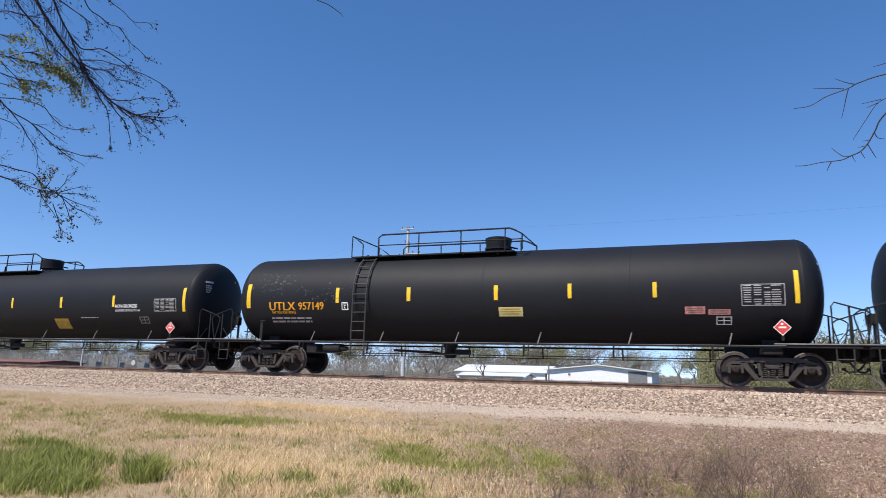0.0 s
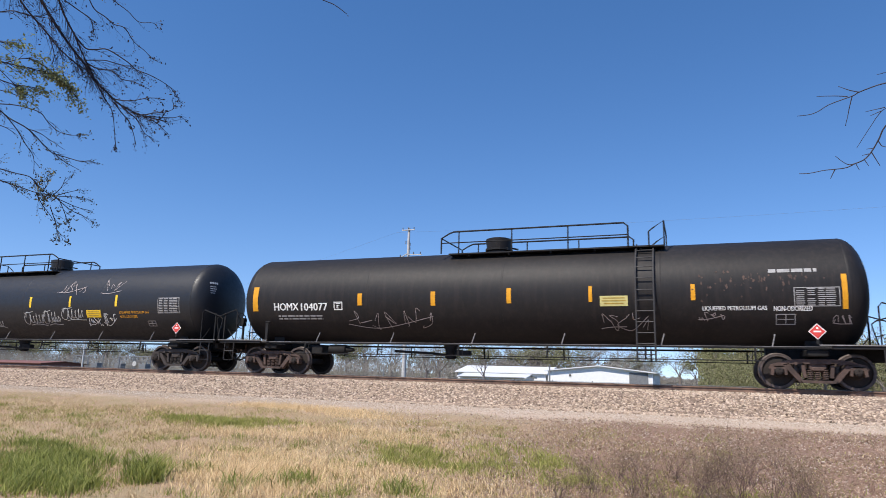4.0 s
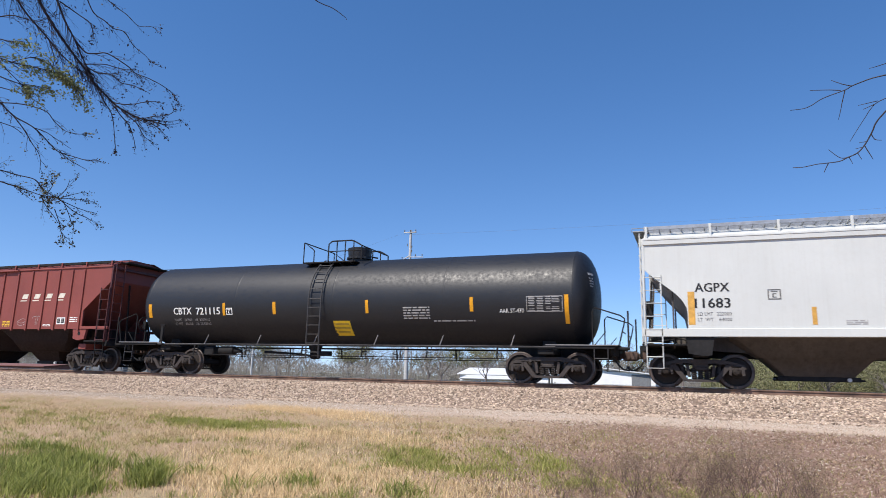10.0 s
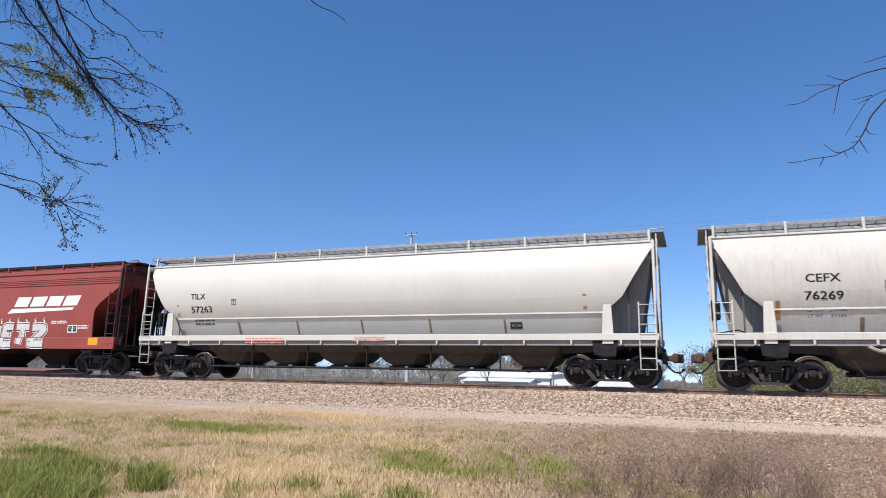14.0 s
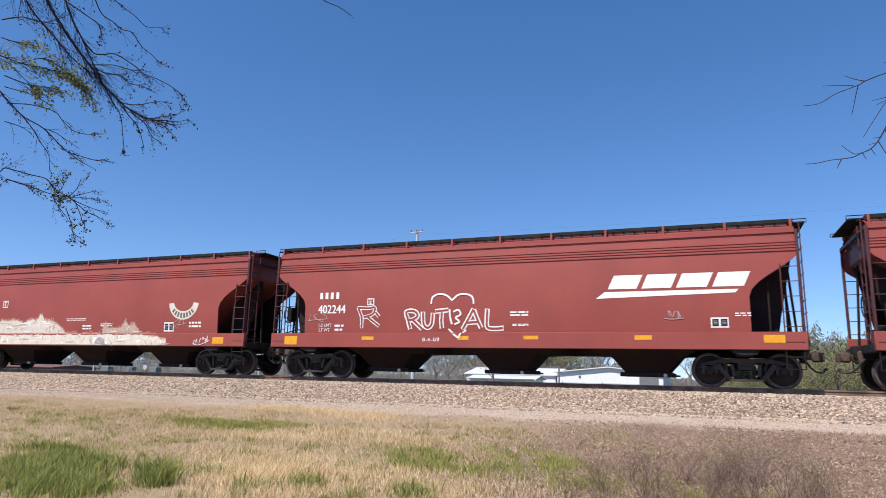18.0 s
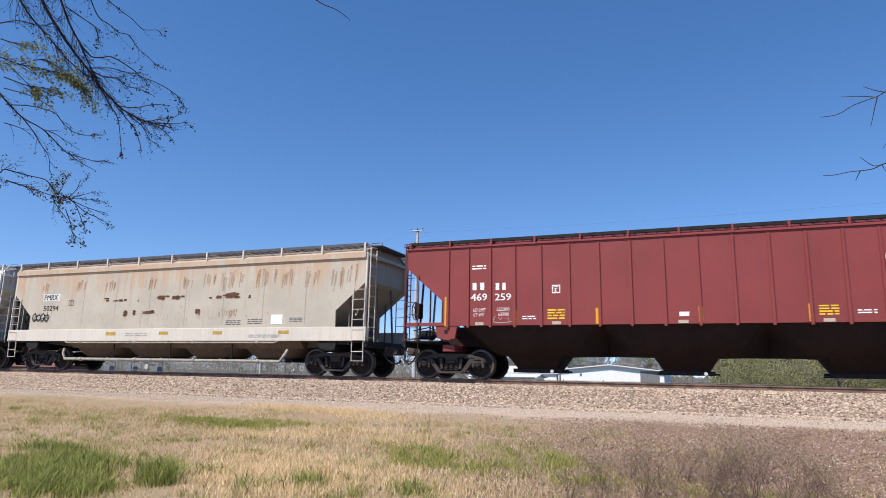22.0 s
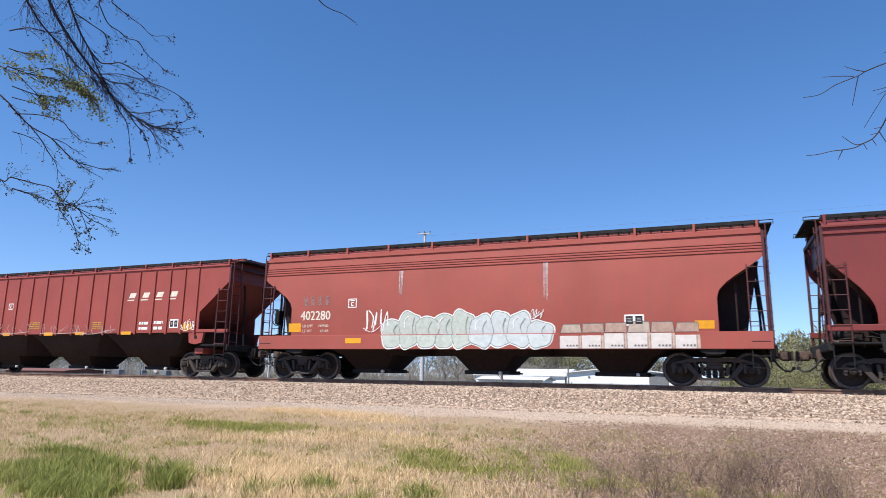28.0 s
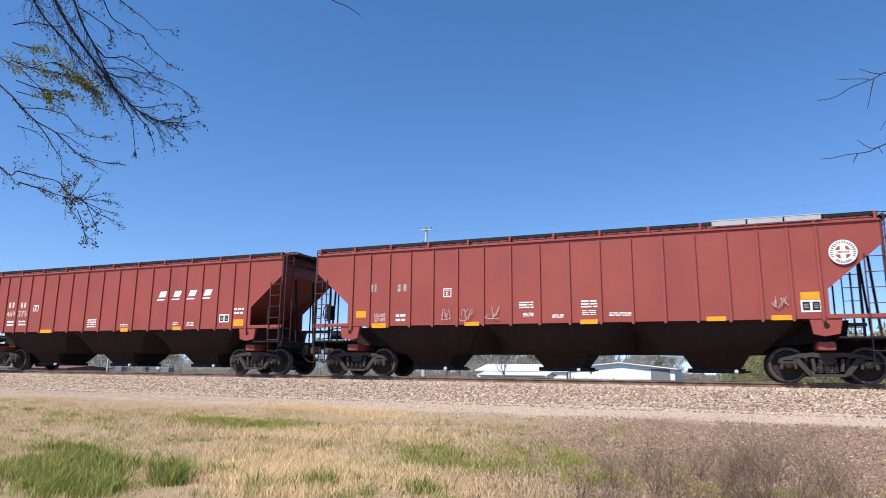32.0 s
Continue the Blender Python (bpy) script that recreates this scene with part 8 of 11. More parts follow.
words(tank_f, -5.71, 1.80, 0.13, 0.085, 'LB', MARK_GREY)
words(tank_f, -5.41, 1.80, 0.32, 0.085, '36700', MARK_GREY)
words(tank_f, -5.16, 1.80, 0.11, 0.085, 'KG', MARK_GREY)
warning(tank_f, 0.30, 1.63, 0.64, 0.47, YELLOW)
bars(tank_f, 3.05, 2.09, 0.93, 0.41, 5, MARK_GREY)
bars(tank_f, 4.30, 1.84, 1.39, 0.08, 1, MARK_GREY)
words(tank_f, 6.16, 2.12, 0.75, 0.12, 'AAR ST-470', WHITE_MARK)
table(tank_f, 7.16, 2.31, 1.08, 0.46, MARK_GREY)
block_letters(red_tagged, -5.15, 2.99, 1.16, 0.31, 4, CREAM_MARK)
words(red_tagged, -4.85, 2.48, 1.73, 0.31, '485042', CREAM_MARK)
words(red_tagged, -5.47, 2.01, 0.41, 0.10, 'LD LMT', CREAM_MARK)
words(red_tagged, -5.48, 1.84, 0.37, 0.10, 'LT WT', CREAM_MARK)
emblem(red_tagged, 4.41, 3.04, 4.14, 0.83, CREAM_MARK)
part("panel_lap", Shape().box(0, -1.602, 3.31, 4.3, 0.02, 0.03, 0.004), RED, red_tagged)
wild(red_tagged, -1.24, 2.18, 9.1, 1.42, SPRAY_WHITE, RED, 7)
data_plate(red_tagged, 4.73, 2.00, 0.52, 0.39)
bars(red_tagged, -5.40, 3.62, 0.58, 0.22, 2, WHITE_MARK)
bars(red_tagged, 5.49, 2.22, 0.89, 0.16, 2, CREAM_MARK)
ring(red_tagged, 5.75, 1.99, 0.28, 0.25, CREAM_MARK)
patch(red_tagged, -3.83, 1.54, 0.42, 0.10, AMBER, 'reflector')
patch(red_tagged, 1.37, 1.55, 0.34, 0.10, AMBER, 'reflector')
patch(red_tagged, 3.66, 1.56, 0.49, 0.13, AMBER, 'reflector')
patch(red_tagged, -1.82, 1.54, 0.39, 0.09, AMBER, 'reflector')
bars(red_tagged, 3.19, 1.91, 0.50, 0.14, 2, CREAM_MARK)
bars(red_tagged, -6.18, 1.89, 0.35, 0.15, 2, CREAM_MARK)
bars(red_tagged, -2.42, 2.81, 0.10, 0.13, 2, CREAM_MARK)
patch(soiled, -6.39, 2.19, 1.07, 0.79, CREAM_MARK, 'number_patch')
patch(soiled, -6.42, 1.60, 0.98, 0.34, TAN, 'number_patch')
bars(soiled, -6.42, 1.60, 0.84, 0.26, 2, INK_SOFT)
bars(soiled, 7.24, 2.86, 0.52, 0.24, 3, SMOKE)
bars(soiled, 4.9, 1.14, 2.0, 0.05, 1, INK_SOFT)
bars(soiled, 1.0, 1.14, 1.6, 0.05, 1, INK_SOFT)
patch(soiled, 6.0, 1.17, 0.24, 0.09, INK_SOFT, 'stencil_plate')
bars(soiled, 6.42, 1.18, 0.34, 0.10, 2, SMOKE)
bars(soiled, 7.4, 1.12, 0.8, 0.06, 1, SMOKE)
words(soiled, -6.49, 2.42, 0.79, 0.24, 'WFRX', INK)
words(soiled, -6.37, 2.16, 0.99, 0.22, '856206', INK)
patch(soiled, -6.95, 1.99, 0.15, 1.02, MUSTARD, 'reflector')
patch(soiled, -3.34, 1.64, 0.15, 0.48, MUSTARD, 'reflector')
patch(soiled, -1.67, 1.63, 0.12, 0.47, MUSTARD, 'reflector')
patch(soiled, 0.07, 1.63, 0.13, 0.45, MUSTARD, 'reflector')
patch(soiled, 1.77, 1.65, 0.12, 0.44, MUSTARD, 'reflector')
patch(soiled, 3.48, 1.65, 0.11, 0.48, MUSTARD, 'reflector')
patch(soiled, 6.94, 1.82, 0.15, 0.88, MUSTARD, 'reflector')
block_letters(soiled, 2.06, 2.67, 1.34, 0.13, 12, INK_SOFT)
block_letters(soiled, 2.07, 2.47, 1.37, 0.19, 7, INK)
block_letters(soiled, 2.28, 2.23, 2.04, 0.19, 10, INK)
leaf_emblem(soiled, 2.86, 2.80)
smoky_piece(soiled)
data_plate(soiled, 6.52, 1.66, 0.55, 0.31)
bars(soiled, 6.50, 2.18, 0.63, 0.26, 3, INK_SOFT)
stencil_box(soiled, -4.30, 2.14, 0.23, 0.27, INK)
words(white_a, -6.75, 2.66, 0.85, 0.24, 'AGPX', INK)
words(white_a, -6.75, 2.24, 0.87, 0.26, '11683', INK)
words(white_a, -6.94, 1.95, 0.38, 0.09, 'LD LMT', INK_SOFT)
words(white_a, -6.48, 1.95, 0.36, 0.09, '222000', INK_SOFT)
words(white_a, -6.94, 1.80, 0.38, 0.09, 'LT  WT', INK_SOFT)
words(white_a, -6.45, 1.80, 0.31, 0.09, '64000', INK_SOFT)
stencil_box(white_a, -5.26, 2.44, 0.31, 0.27, INK_SOFT)
patch(white_a, -7.28, 2.11, 0.17, 0.89, AMBER_DULL, 'reflector')
patch(white_a, -4.38, 1.88, 0.11, 0.45, AMBER_DULL, 'reflector')
patch(white_a, -1.41, 1.87, 0.10, 0.43, AMBER_DULL, 'reflector')
patch(white_a, 1.48, 1.85, 0.11, 0.44, AMBER_DULL, 'reflector')
patch(white_a, 4.40, 1.86, 0.10, 0.47, AMBER_DULL, 'reflector')
patch(white_a, 7.27, 2.11, 0.13, 0.84, AMBER_DULL, 'reflector')
data_plate(white_a, 5.58, 1.79, 0.41, 0.28)
bars(white_a, 6.52, 1.89, 0.61, 0.26, 3, INK_SOFT)
bars(white_a, -3.47, 1.71, 0.48, 0.13, 3, MARK_GREY)
bars(white_a, -2.52, 1.76, 0.39, 0.22, 3, MARK_GREY)
bars(white_a, 0.08, 1.71, 0.41, 0.17, 3, MARK_GREY)
bars(white_a, 2.60, 1.76, 0.59, 0.23, 3, MARK_GREY)
bars(white_a, 4.91, 1.73, 0.47, 0.24, 3, MARK_GREY)
part("roof_lip", Shape().box(0.04, -1.655, 4.02, 6.02, 0.15, 0.055, 0.01), RED_MOTTLED, ribbed_a, "raised lip over the middle panels")
decal(ribbed_a, "chalk_drawing", strokes_of(CHALK, [[(3.32, 1.90), (3.60, 2.02), (3.84, 1.94), (3.56, 1.84), (3.32, 1.90)], [(3.32, 1.90), (3.33, 1.80), (3.56, 1.74), (3.84, 1.84), (3.84, 1.94)], [(3.56, 1.84), (3.56, 1.74)]], 0.014, 0.006, 3), "chalk drawing of a box")
decal(ribbed_a, "chalk_drawing", strokes_of(CHALK, [[(4.16, 2.08), (4.40, 2.12), (4.62, 2.09)], [(4.38, 2.10), (4.36, 1.92), (4.38, 1.76)], [(4.48, 2.08), (4.47, 1.90), (4.48, 1.77)], [(4.18, 2.08), (4.18, 2.02)], [(4.60, 2.08), (4.61, 2.02)]], 0.014, 0.006, 3), "chalk drawing of a table")
block_letters(ribbed_a, -5.01, 2.63, 0.45, 0.23, 2, CREAM_MARK)
block_letters(ribbed_a, -4.32, 2.61, 0.40, 0.23, 2, CREAM_MARK)
words(ribbed_a, -5.04, 2.29, 0.65, 0.25, '429', CREAM_MARK)
words(ribbed_a, -4.22, 2.28, 0.59, 0.25, '045', CREAM_MARK)
words(ribbed_a, -5.06, 1.99, 0.38, 0.10, 'LD LMT', WHITE_MARK)
words(ribbed_a, -5.07, 1.83, 0.34, 0.10, 'LT WT', WHITE_MARK)
bars(ribbed_a, -4.22, 1.92, 0.46, 0.24, 2, WHITE_MARK)
emblem_spaced(ribbed_a, 4.58, 2.88, 2.77, 0.36, CREAM_MARK)
bars(ribbed_a, -2.67, 1.87, 0.46, 0.27, 4, YELLOW)
bars(ribbed_a, 2.65, 1.82, 0.46, 0.25, 4, YELLOW)
data_plate(ribbed_a, 5.78, 1.92, 0.46, 0.27)
bars(ribbed_a, 6.46, 1.97, 0.44, 0.23, 3, WHITE_MARK)
bars(ribbed_a, -7.37, 3.84, 0.61, 0.10, 2, WHITE_MARK)
bars(ribbed_a, -3.45, 1.77, 0.36, 0.11, 2, WHITE_MARK)
bars(ribbed_a, 5.02, 1.75, 0.44, 0.10, 2, WHITE_MARK)
tag(ribbed_a, -1.82, 1.74, 0.70, 0.31, WHITE_MARK, 80)
tag(ribbed_a, -0.05, 1.76, 0.51, 0.33, WHITE_MARK, 81)
tag(ribbed_a, 0.79, 1.76, 0.42, 0.28, WHITE_MARK, 82)
words(rust_tube, -6.44, 2.87, 0.78, 0.21, 'CEFX', INK)
words(rust_tube, -6.43, 2.43, 0.86, 0.21, '76269', INK)
stencil_box(rust_tube, -4.97, 2.63, 0.27, 0.26, INK_SOFT)
data_plate(rust_tube, 5.30, 1.76, 0.51, 0.24)
words(rust_tube, -6.62, 2.07, 0.38, 0.085, 'LD LMT', INK_SOFT)
words(rust_tube, -6.12, 2.07, 0.40, 0.085, '218600', INK_SOFT)
words(rust_tube, -6.62, 1.93, 0.34, 0.085, 'LT WT', INK_SOFT)
words(rust_tube, -6.10, 1.93, 0.34, 0.085, '67200', INK_SOFT)
bars(rust_tube, -1.62, 1.86, 0.73, 0.24, 3, INK_SOFT)
rust(rust_tube, -0.69, 2.56, 1.22, 0.70, 90)
rust(rust_tube, 0.54, 2.52, 1.23, 0.63, 91)
rust(rust_tube, 1.83, 2.54, 0.75, 0.72, 92)
rust(rust_tube, 2.63, 2.56, 0.28, 0.59, 93)
rust(rust_tube, 3.46, 2.52, 1.10, 0.71, 94)
rust(rust_tube, 4.86, 2.52, 1.15, 0.71, 95)
rust(rust_tube, 8.04, 2.58, 0.72, 0.57, 96)
rust(rust_tube, -2.06, 2.57, 0.50, 0.44, 97)
tag(rust_tube, 0.89, 1.94, 1.32, 0.70, SMOKE_PALE, 100)
tag(rust_tube, 1.98, 1.91, 1.19, 0.64, SMOKE_PALE, 101)
tag(rust_tube, 3.03, 1.94, 1.06, 0.47, SMOKE_PALE, 102)
tag(rust_tube, -3.87, 1.93, 1.63, 0.63, SMOKE_PALE, 103)
tag(rust_tube, 6.91, 2.10, 1.04, 0.49, INK_SOFT, 104)
patch(rust_tube, -7.49, 2.08, 0.11, 0.46, ORANGE_DULL, 'reflector')
patch(rust_tube, -5.59, 1.69, 0.10, 0.37, SHADED_MARK, 'reflector')
patch(rust_tube, -2.73, 1.67, 0.09, 0.35, SHADED_MARK, 'reflector')
patch(rust_tube, 0.12, 1.66, 0.08, 0.36, SHADED_MARK, 'reflector')
patch(rust_tube, 2.92, 1.66, 0.08, 0.38, SHADED_MARK, 'reflector')
patch(rust_tube, 7.44, 1.95, 0.09, 0.37, SHADED_MARK, 'reflector')
words(pale_tube, -6.68, 2.89, 0.66, 0.20, 'TILX', INK)
words(pale_tube, -6.55, 2.43, 0.92, 0.22, '57263', INK)
stencil_box(pale_tube, -5.10, 2.66, 0.21, 0.21, INK_SOFT)
patch(pale_tube, -7.63, 2.41, 0.08, 0.39, ORANGE_DULL, 'reflector')
patch(pale_tube, -5.04, 1.76, 0.10, 0.40, SHADED_MARK, 'reflector')
patch(pale_tube, -2.59, 1.76, 0.07, 0.44, SHADED_MARK, 'reflector')
patch(pale_tube, -0.10, 1.77, 0.06, 0.43, SHADED_MARK, 'reflector')
patch(pale_tube, 2.33, 1.77, 0.07, 0.41, SHADED_MARK, 'reflector')
patch(pale_tube, 4.78, 1.75, 0.07, 0.39, SHADED_MARK, 'reflector')
patch(pale_tube, 7.23, 2.41, 0.11, 0.42, ORANGE_DULL, 'reflector')
data_plate(pale_tube, 5.13, 1.76, 0.39, 0.22)
bars(pale_tube, -6.52, 1.98, 0.91, 0.25, 2, INK_SOFT)
bars(pale_tube, -3.62, 1.30, 1.58, 0.20, 3, PINK)
bars(pale_tube, 0.42, 1.34, 1.12, 0.16, 3, PINK)
block_letters(red_b, -5.91, 2.64, 0.78, 0.24, 4, CREAM_MARK)
words(red_b, -5.79, 2.20, 1.02, 0.22, '402261', CREAM_MARK)
words(red_b, -6.10, 1.89, 0.37, 0.09, 'LD LMT', CREAM_MARK)
words(red_b, -6.13, 1.74, 0.32, 0.09, 'LT WT', CREAM_MARK)
bars(red_b, -5.63, 1.81, 0.41, 0.23, 2, CREAM_MARK)
stencil_box(red_b, -3.70, 2.46, 0.25, 0.24, WHITE_MARK)
bars(red_b, -6.00, 3.14, 0.57, 0.14, 2, CREAM_MARK)
bars(red_b, -3.71, 1.86, 0.40, 0.14, 2, CREAM_MARK)
emblem(red_b, 4.14, 2.77, 4.12, 0.69, WHITE_MARK)
flame_piece(red_b, 2.32, 1.61, 4.65, 1.19, GREY_PATCH, INK)
patch(red_b, 7.16, 1.27, 0.50, 0.29, AMBER, 'reflector')
data_plate(red_b, 5.89, 1.77, 0.52, 0.30)
patch(red_b, -6.87, 1.26, 0.60, 0.25, AMBER, 'reflector')
patch(red_b, -3.76, 1.30, 0.42, 0.11, AMBER, 'reflector')
stencil_box(red_b, -3.75, 2.45, 0.33, 0.28, WHITE_MARK)
bars(red_b, 6.46, 1.84, 0.59, 0.18, 2, WHITE_MARK)
bars(red_b, 5.13, 2.04, 0.89, 0.14, 2, WHITE_MARK)
tag(red_b, -6.05, 1.25, 0.98, 0.36, CHALK, 115)
block_letters(red_c, -4.81, 2.37, 1.70, 0.32, 4, WHITE_MARK)
words(red_c, -4.74, 2.04, 1.76, 0.34, '404070', WHITE_MARK)
round_emblem(red_c, 4.55, 2.58, 1.55, 1.50, RED_WARM)
silver_piece(red_c, 0.12, 1.60, 5.1, 1.22, SILVER, INK)
tag(red_c, -5.90, 1.83, 0.55, 0.74, WHITE_MARK, 125)
tag(red_c, -4.77, 1.16, 2.26, 0.33, WHITE_MARK, 126)
tag(red_c, 3.39, 1.16, 0.87, 0.27, WHITE_MARK, 127)
tag(red_c, 4.61, 1.19, 1.04, 0.28, WHITE_MARK, 128)
tag(red_c, 5.68, 2.01, 0.92, 0.41, WHITE_MARK, 129)
tag(red_c, 3.75, 1.89, 0.67, 0.61, WHITE_MARK, 130)
tag(red_c, -5.05, 1.66, 1.22, 0.40, WHITE_MARK, 131)
tag(red_c, -3.48, 1.70, 0.51, 0.29, WHITE_MARK, 132)
patch(red_c, 6.16, 1.90, 0.11, 0.86, AMBER, 'reflector')
patch(red_c, 3.08, 1.70, 0.11, 0.45, AMBER, 'reflector')
patch(red_c, -6.31, 1.92, 0.15, 0.91, AMBER, 'reflector')
data_plate(red_c, 5.16, 1.63, 0.46, 0.28)
bars(red_c, 5.80, 1.73, 0.50, 0.41, 4, WHITE_MARK)
block_letters(red_d, -5.90, 2.68, 0.83, 0.23, 4, WHITE_MARK)
words(red_d, -5.79, 2.23, 1.04, 0.28, '402244', WHITE_MARK)
stencil_box(red_d, -4.34, 2.45, 0.25, 0.22, WHITE_MARK)
emblem(red_d, 4.89, 2.72, 4.04, 0.67, WHITE_MARK)
heart_piece(red_d, WHITE_MARK, RED_WARM)
words(red_d, -2.17, 1.23, 0.57, 0.12, '8-6-09', WHITE_MARK)
patch(red_d, -7.29, 1.20, 0.50, 0.28, AMBER, 'reflector')
patch(red_d, -4.37, 1.27, 0.43, 0.11, AMBER, 'reflector')
patch(red_d, -1.11, 1.28, 0.36, 0.12, AMBER, 'reflector')
patch(red_d, 0.99, 1.29, 0.44, 0.11, AMBER, 'reflector')
patch(red_d, 4.13, 1.29, 0.46, 0.12, AMBER, 'reflector')
patch(red_d, 7.34, 1.26, 0.49, 0.20, AMBER, 'reflector')
data_plate(red_d, 6.08, 1.69, 0.44, 0.27)
tag(red_d, -6.30, 1.95, 0.77, 0.28, CHALK, 138)
tag(red_d, 4.94, 1.92, 0.51, 0.26, CHALK, 139)
words(red_d, -6.03, 1.70, 0.48, 0.11, 'LD LMT', WHITE_MARK)
words(red_d, -6.06, 1.55, 0.41, 0.11, 'LT WT', WHITE_MARK)
bars(red_d, -5.50, 1.62, 0.36, 0.26, 2, WHITE_MARK)
bars(red_d, 0.62, 2.00, 0.57, 0.17, 2, WHITE_MARK)
bars(red_d, 0.65, 1.67, 0.51, 0.07, 2, WHITE_MARK)
bars(red_d, 6.65, 1.90, 0.40, 0.12, 2, WHITE_MARK)
block_letters(red_e, -5.79, 2.75, 1.24, 0.34, 4, CREAM_SHADE)
words(red_e, -5.79, 2.37, 1.16, 0.30, '402186', WHITE_MARK)
stencil_box(red_e, -4.42, 2.70, 0.32, 0.29, WHITE_MARK)
crescent(red_e, 5.28, 2.38, 1.40, 0.72, CREAM_MARK)
cloud_piece(red_e, -4.75, 4.65, 1.02, 1.43, ((0, 0.85), (0.5, 0.98), (0.86, 0.95), (0.95, 0.70), (1, 0.35)), CREAM_MARK, WHITE_MARK, 140, 50)
cloud_piece(red_e, -4.85, -0.75, 1.47, 2.30, ((0, 0.25), (0.06, 0.60), (0.30, 0.62), (0.40, 0.48), (0.50, 0.66), (0.60, 0.62), (0.66, 0.92), (0.70, 0.64), (0.84, 0.55), (0.93, 0.30), (1, 0.05)), CREAM_MARK, WHITE_MARK, 141, 46)
cloud_piece(red_e, 1.30, 3.20, 1.47, 2.00, ((0, 0.1), (0.08, 0.75), (0.16, 0.25), (0.5, 0.30), (0.62, 0.80), (0.72, 0.42), (0.85, 0.66), (1, 0.05)), SPRAY_HALF, CREAM_MARK, 142, 18)
arch_piece(red_e, 1.35, 1.03, 0.42)
data_plate(red_e, 4.64, 1.69, 0.46, 0.34)
patch(red_e, -7.40, 1.26, 0.45, 0.28, AMBER, 'reflector')
patch(red_e, -4.10, 1.33, 0.50, 0.15, AMBER, 'reflector')
patch(red_e, 0.81, 1.33, 0.38, 0.14, AMBER, 'reflector')
patch(red_e, 7.03, 1.19, 0.49, 0.23, AMBER, 'reflector')
tag(red_e, 6.28, 1.21, 0.74, 0.38, WHITE_MARK, 143)
tag(red_e, -5.74, 1.28, 0.65, 0.39, WHITE_MARK, 144)
tag(red_e, 5.16, 1.87, 0.63, 0.42, CHALK, 145)
bars(red_e, -5.81, 1.73, 1.08, 0.28, 2, WHITE_MARK)
bars(red_e, -0.15, 2.01, 1.09, 0.11, 2, WHITE_MARK)
bars(red_e, 0.45, 1.70, 0.50, 0.21, 2, WHITE_MARK)
bars(red_e, 1.50, 1.79, 0.65, 0.14, 2, WHITE_MARK)
bars(red_e, 5.86, 1.77, 0.58, 0.26, 2, WHITE_MARK)
block_letters(red_f, -5.17, 2.71, 0.83, 0.23, 4, WHITE_MARK)
words(red_f, -5.03, 2.27, 1.06, 0.23, '404007', WHITE_MARK)
stencil_box(red_f, -3.59, 2.49, 0.22, 0.22, WHITE_MARK)
emblem(red_f, 3.98, 2.80, 4.17, 0.78, WHITE_MARK)
tag(red_f, -2.50, 1.83, 1.35, 0.63, WHITE_MARK, 150)
tag(red_f, -0.64, 1.82, 1.00, 0.51, CHALK, 151)
tag(red_f, 2.56, 1.76, 1.39, 0.54, OLIVE, 152)
tag(red_f, 3.78, 1.74, 1.24, 0.53, OLIVE, 153)
tag(red_f, 5.66, 1.62, 0.71, 0.37, CHALK, 154)
tag(red_f, 3.79, 1.16, 1.23, 0.29, OLIVE, 155)
tag(red_f, 5.29, 1.22, 0.48, 0.34, WHITE_MARK, 156)
tag(red_f, -4.30, 1.85, 0.63, 0.44, CHALK, 157)
data_plate(red_f, 5.09, 1.69, 0.47, 0.34)
patch(red_f, -6.90, 1.29, 0.33, 0.25, AMBER, 'reflector')
patch(red_f, -3.89, 1.30, 0.42, 0.12, AMBER, 'reflector')
patch(red_f, -0.88, 1.30, 0.45, 0.11, AMBER, 'reflector')
patch(red_f, 1.47, 1.29, 0.43, 0.11, AMBER, 'reflector')
patch(red_f, 3.94, 1.30, 0.45, 0.12, AMBER, 'reflector')
patch(red_f, 6.68, 1.27, 0.46, 0.23, AMBER, 'reflector')
bars(red_f, -5.04, 1.65, 0.90, 0.28, 2, WHITE_MARK)
block_letters(ribbed_b, -5.83, 2.79, 0.49, 0.24, 2, WHITE_MARK)
block_letters(ribbed_b, -5.12, 2.77, 0.41, 0.23, 2, WHITE_MARK)
words(ribbed_b, -5.81, 2.46, 0.51, 0.22, '469', WHITE_MARK)
words(ribbed_b, -5.05, 2.45, 0.50, 0.21, '259', WHITE_MARK)
words(ribbed_b, -5.79, 2.07, 0.39, 0.10, 'LD LMT', WHITE_MARK)
words(ribbed_b, -5.81, 1.92, 0.32, 0.10, 'LT WT', WHITE_MARK)
words(ribbed_b, -5.05, 2.08, 0.40, 0.10, '222300', WHITE_MARK)
words(ribbed_b, -5.03, 1.93, 0.33, 0.10, '63700', WHITE_MARK)
tag(ribbed_b, -5.04, 1.76, 0.56, 0.20, CHALK, 411)
for x in (-5.79, -3.44, 0.0, 3.43):
    patch(ribbed_b, x, 1.655, 0.26, 0.09, CREAM_SHADE, 'label')
stencil_box(ribbed_b, -3.44, 2.64, 0.24, 0.25, WHITE_MARK)
disc(ribbed_b, 5.04, 3.19, 0.58, 0.59, CREAM_MARK)
patch(ribbed_b, -6.87, 2.04, 0.12, 0.91, AMBER, 'reflector')
patch(ribbed_b, -4.67, 1.81, 0.09, 0.47, AMBER, 'reflector')
patch(ribbed_b, -2.27, 1.84, 0.10, 0.46, AMBER, 'reflector')
patch(ribbed_b, 0.45, 1.84, 0.11, 0.43, AMBER, 'reflector')
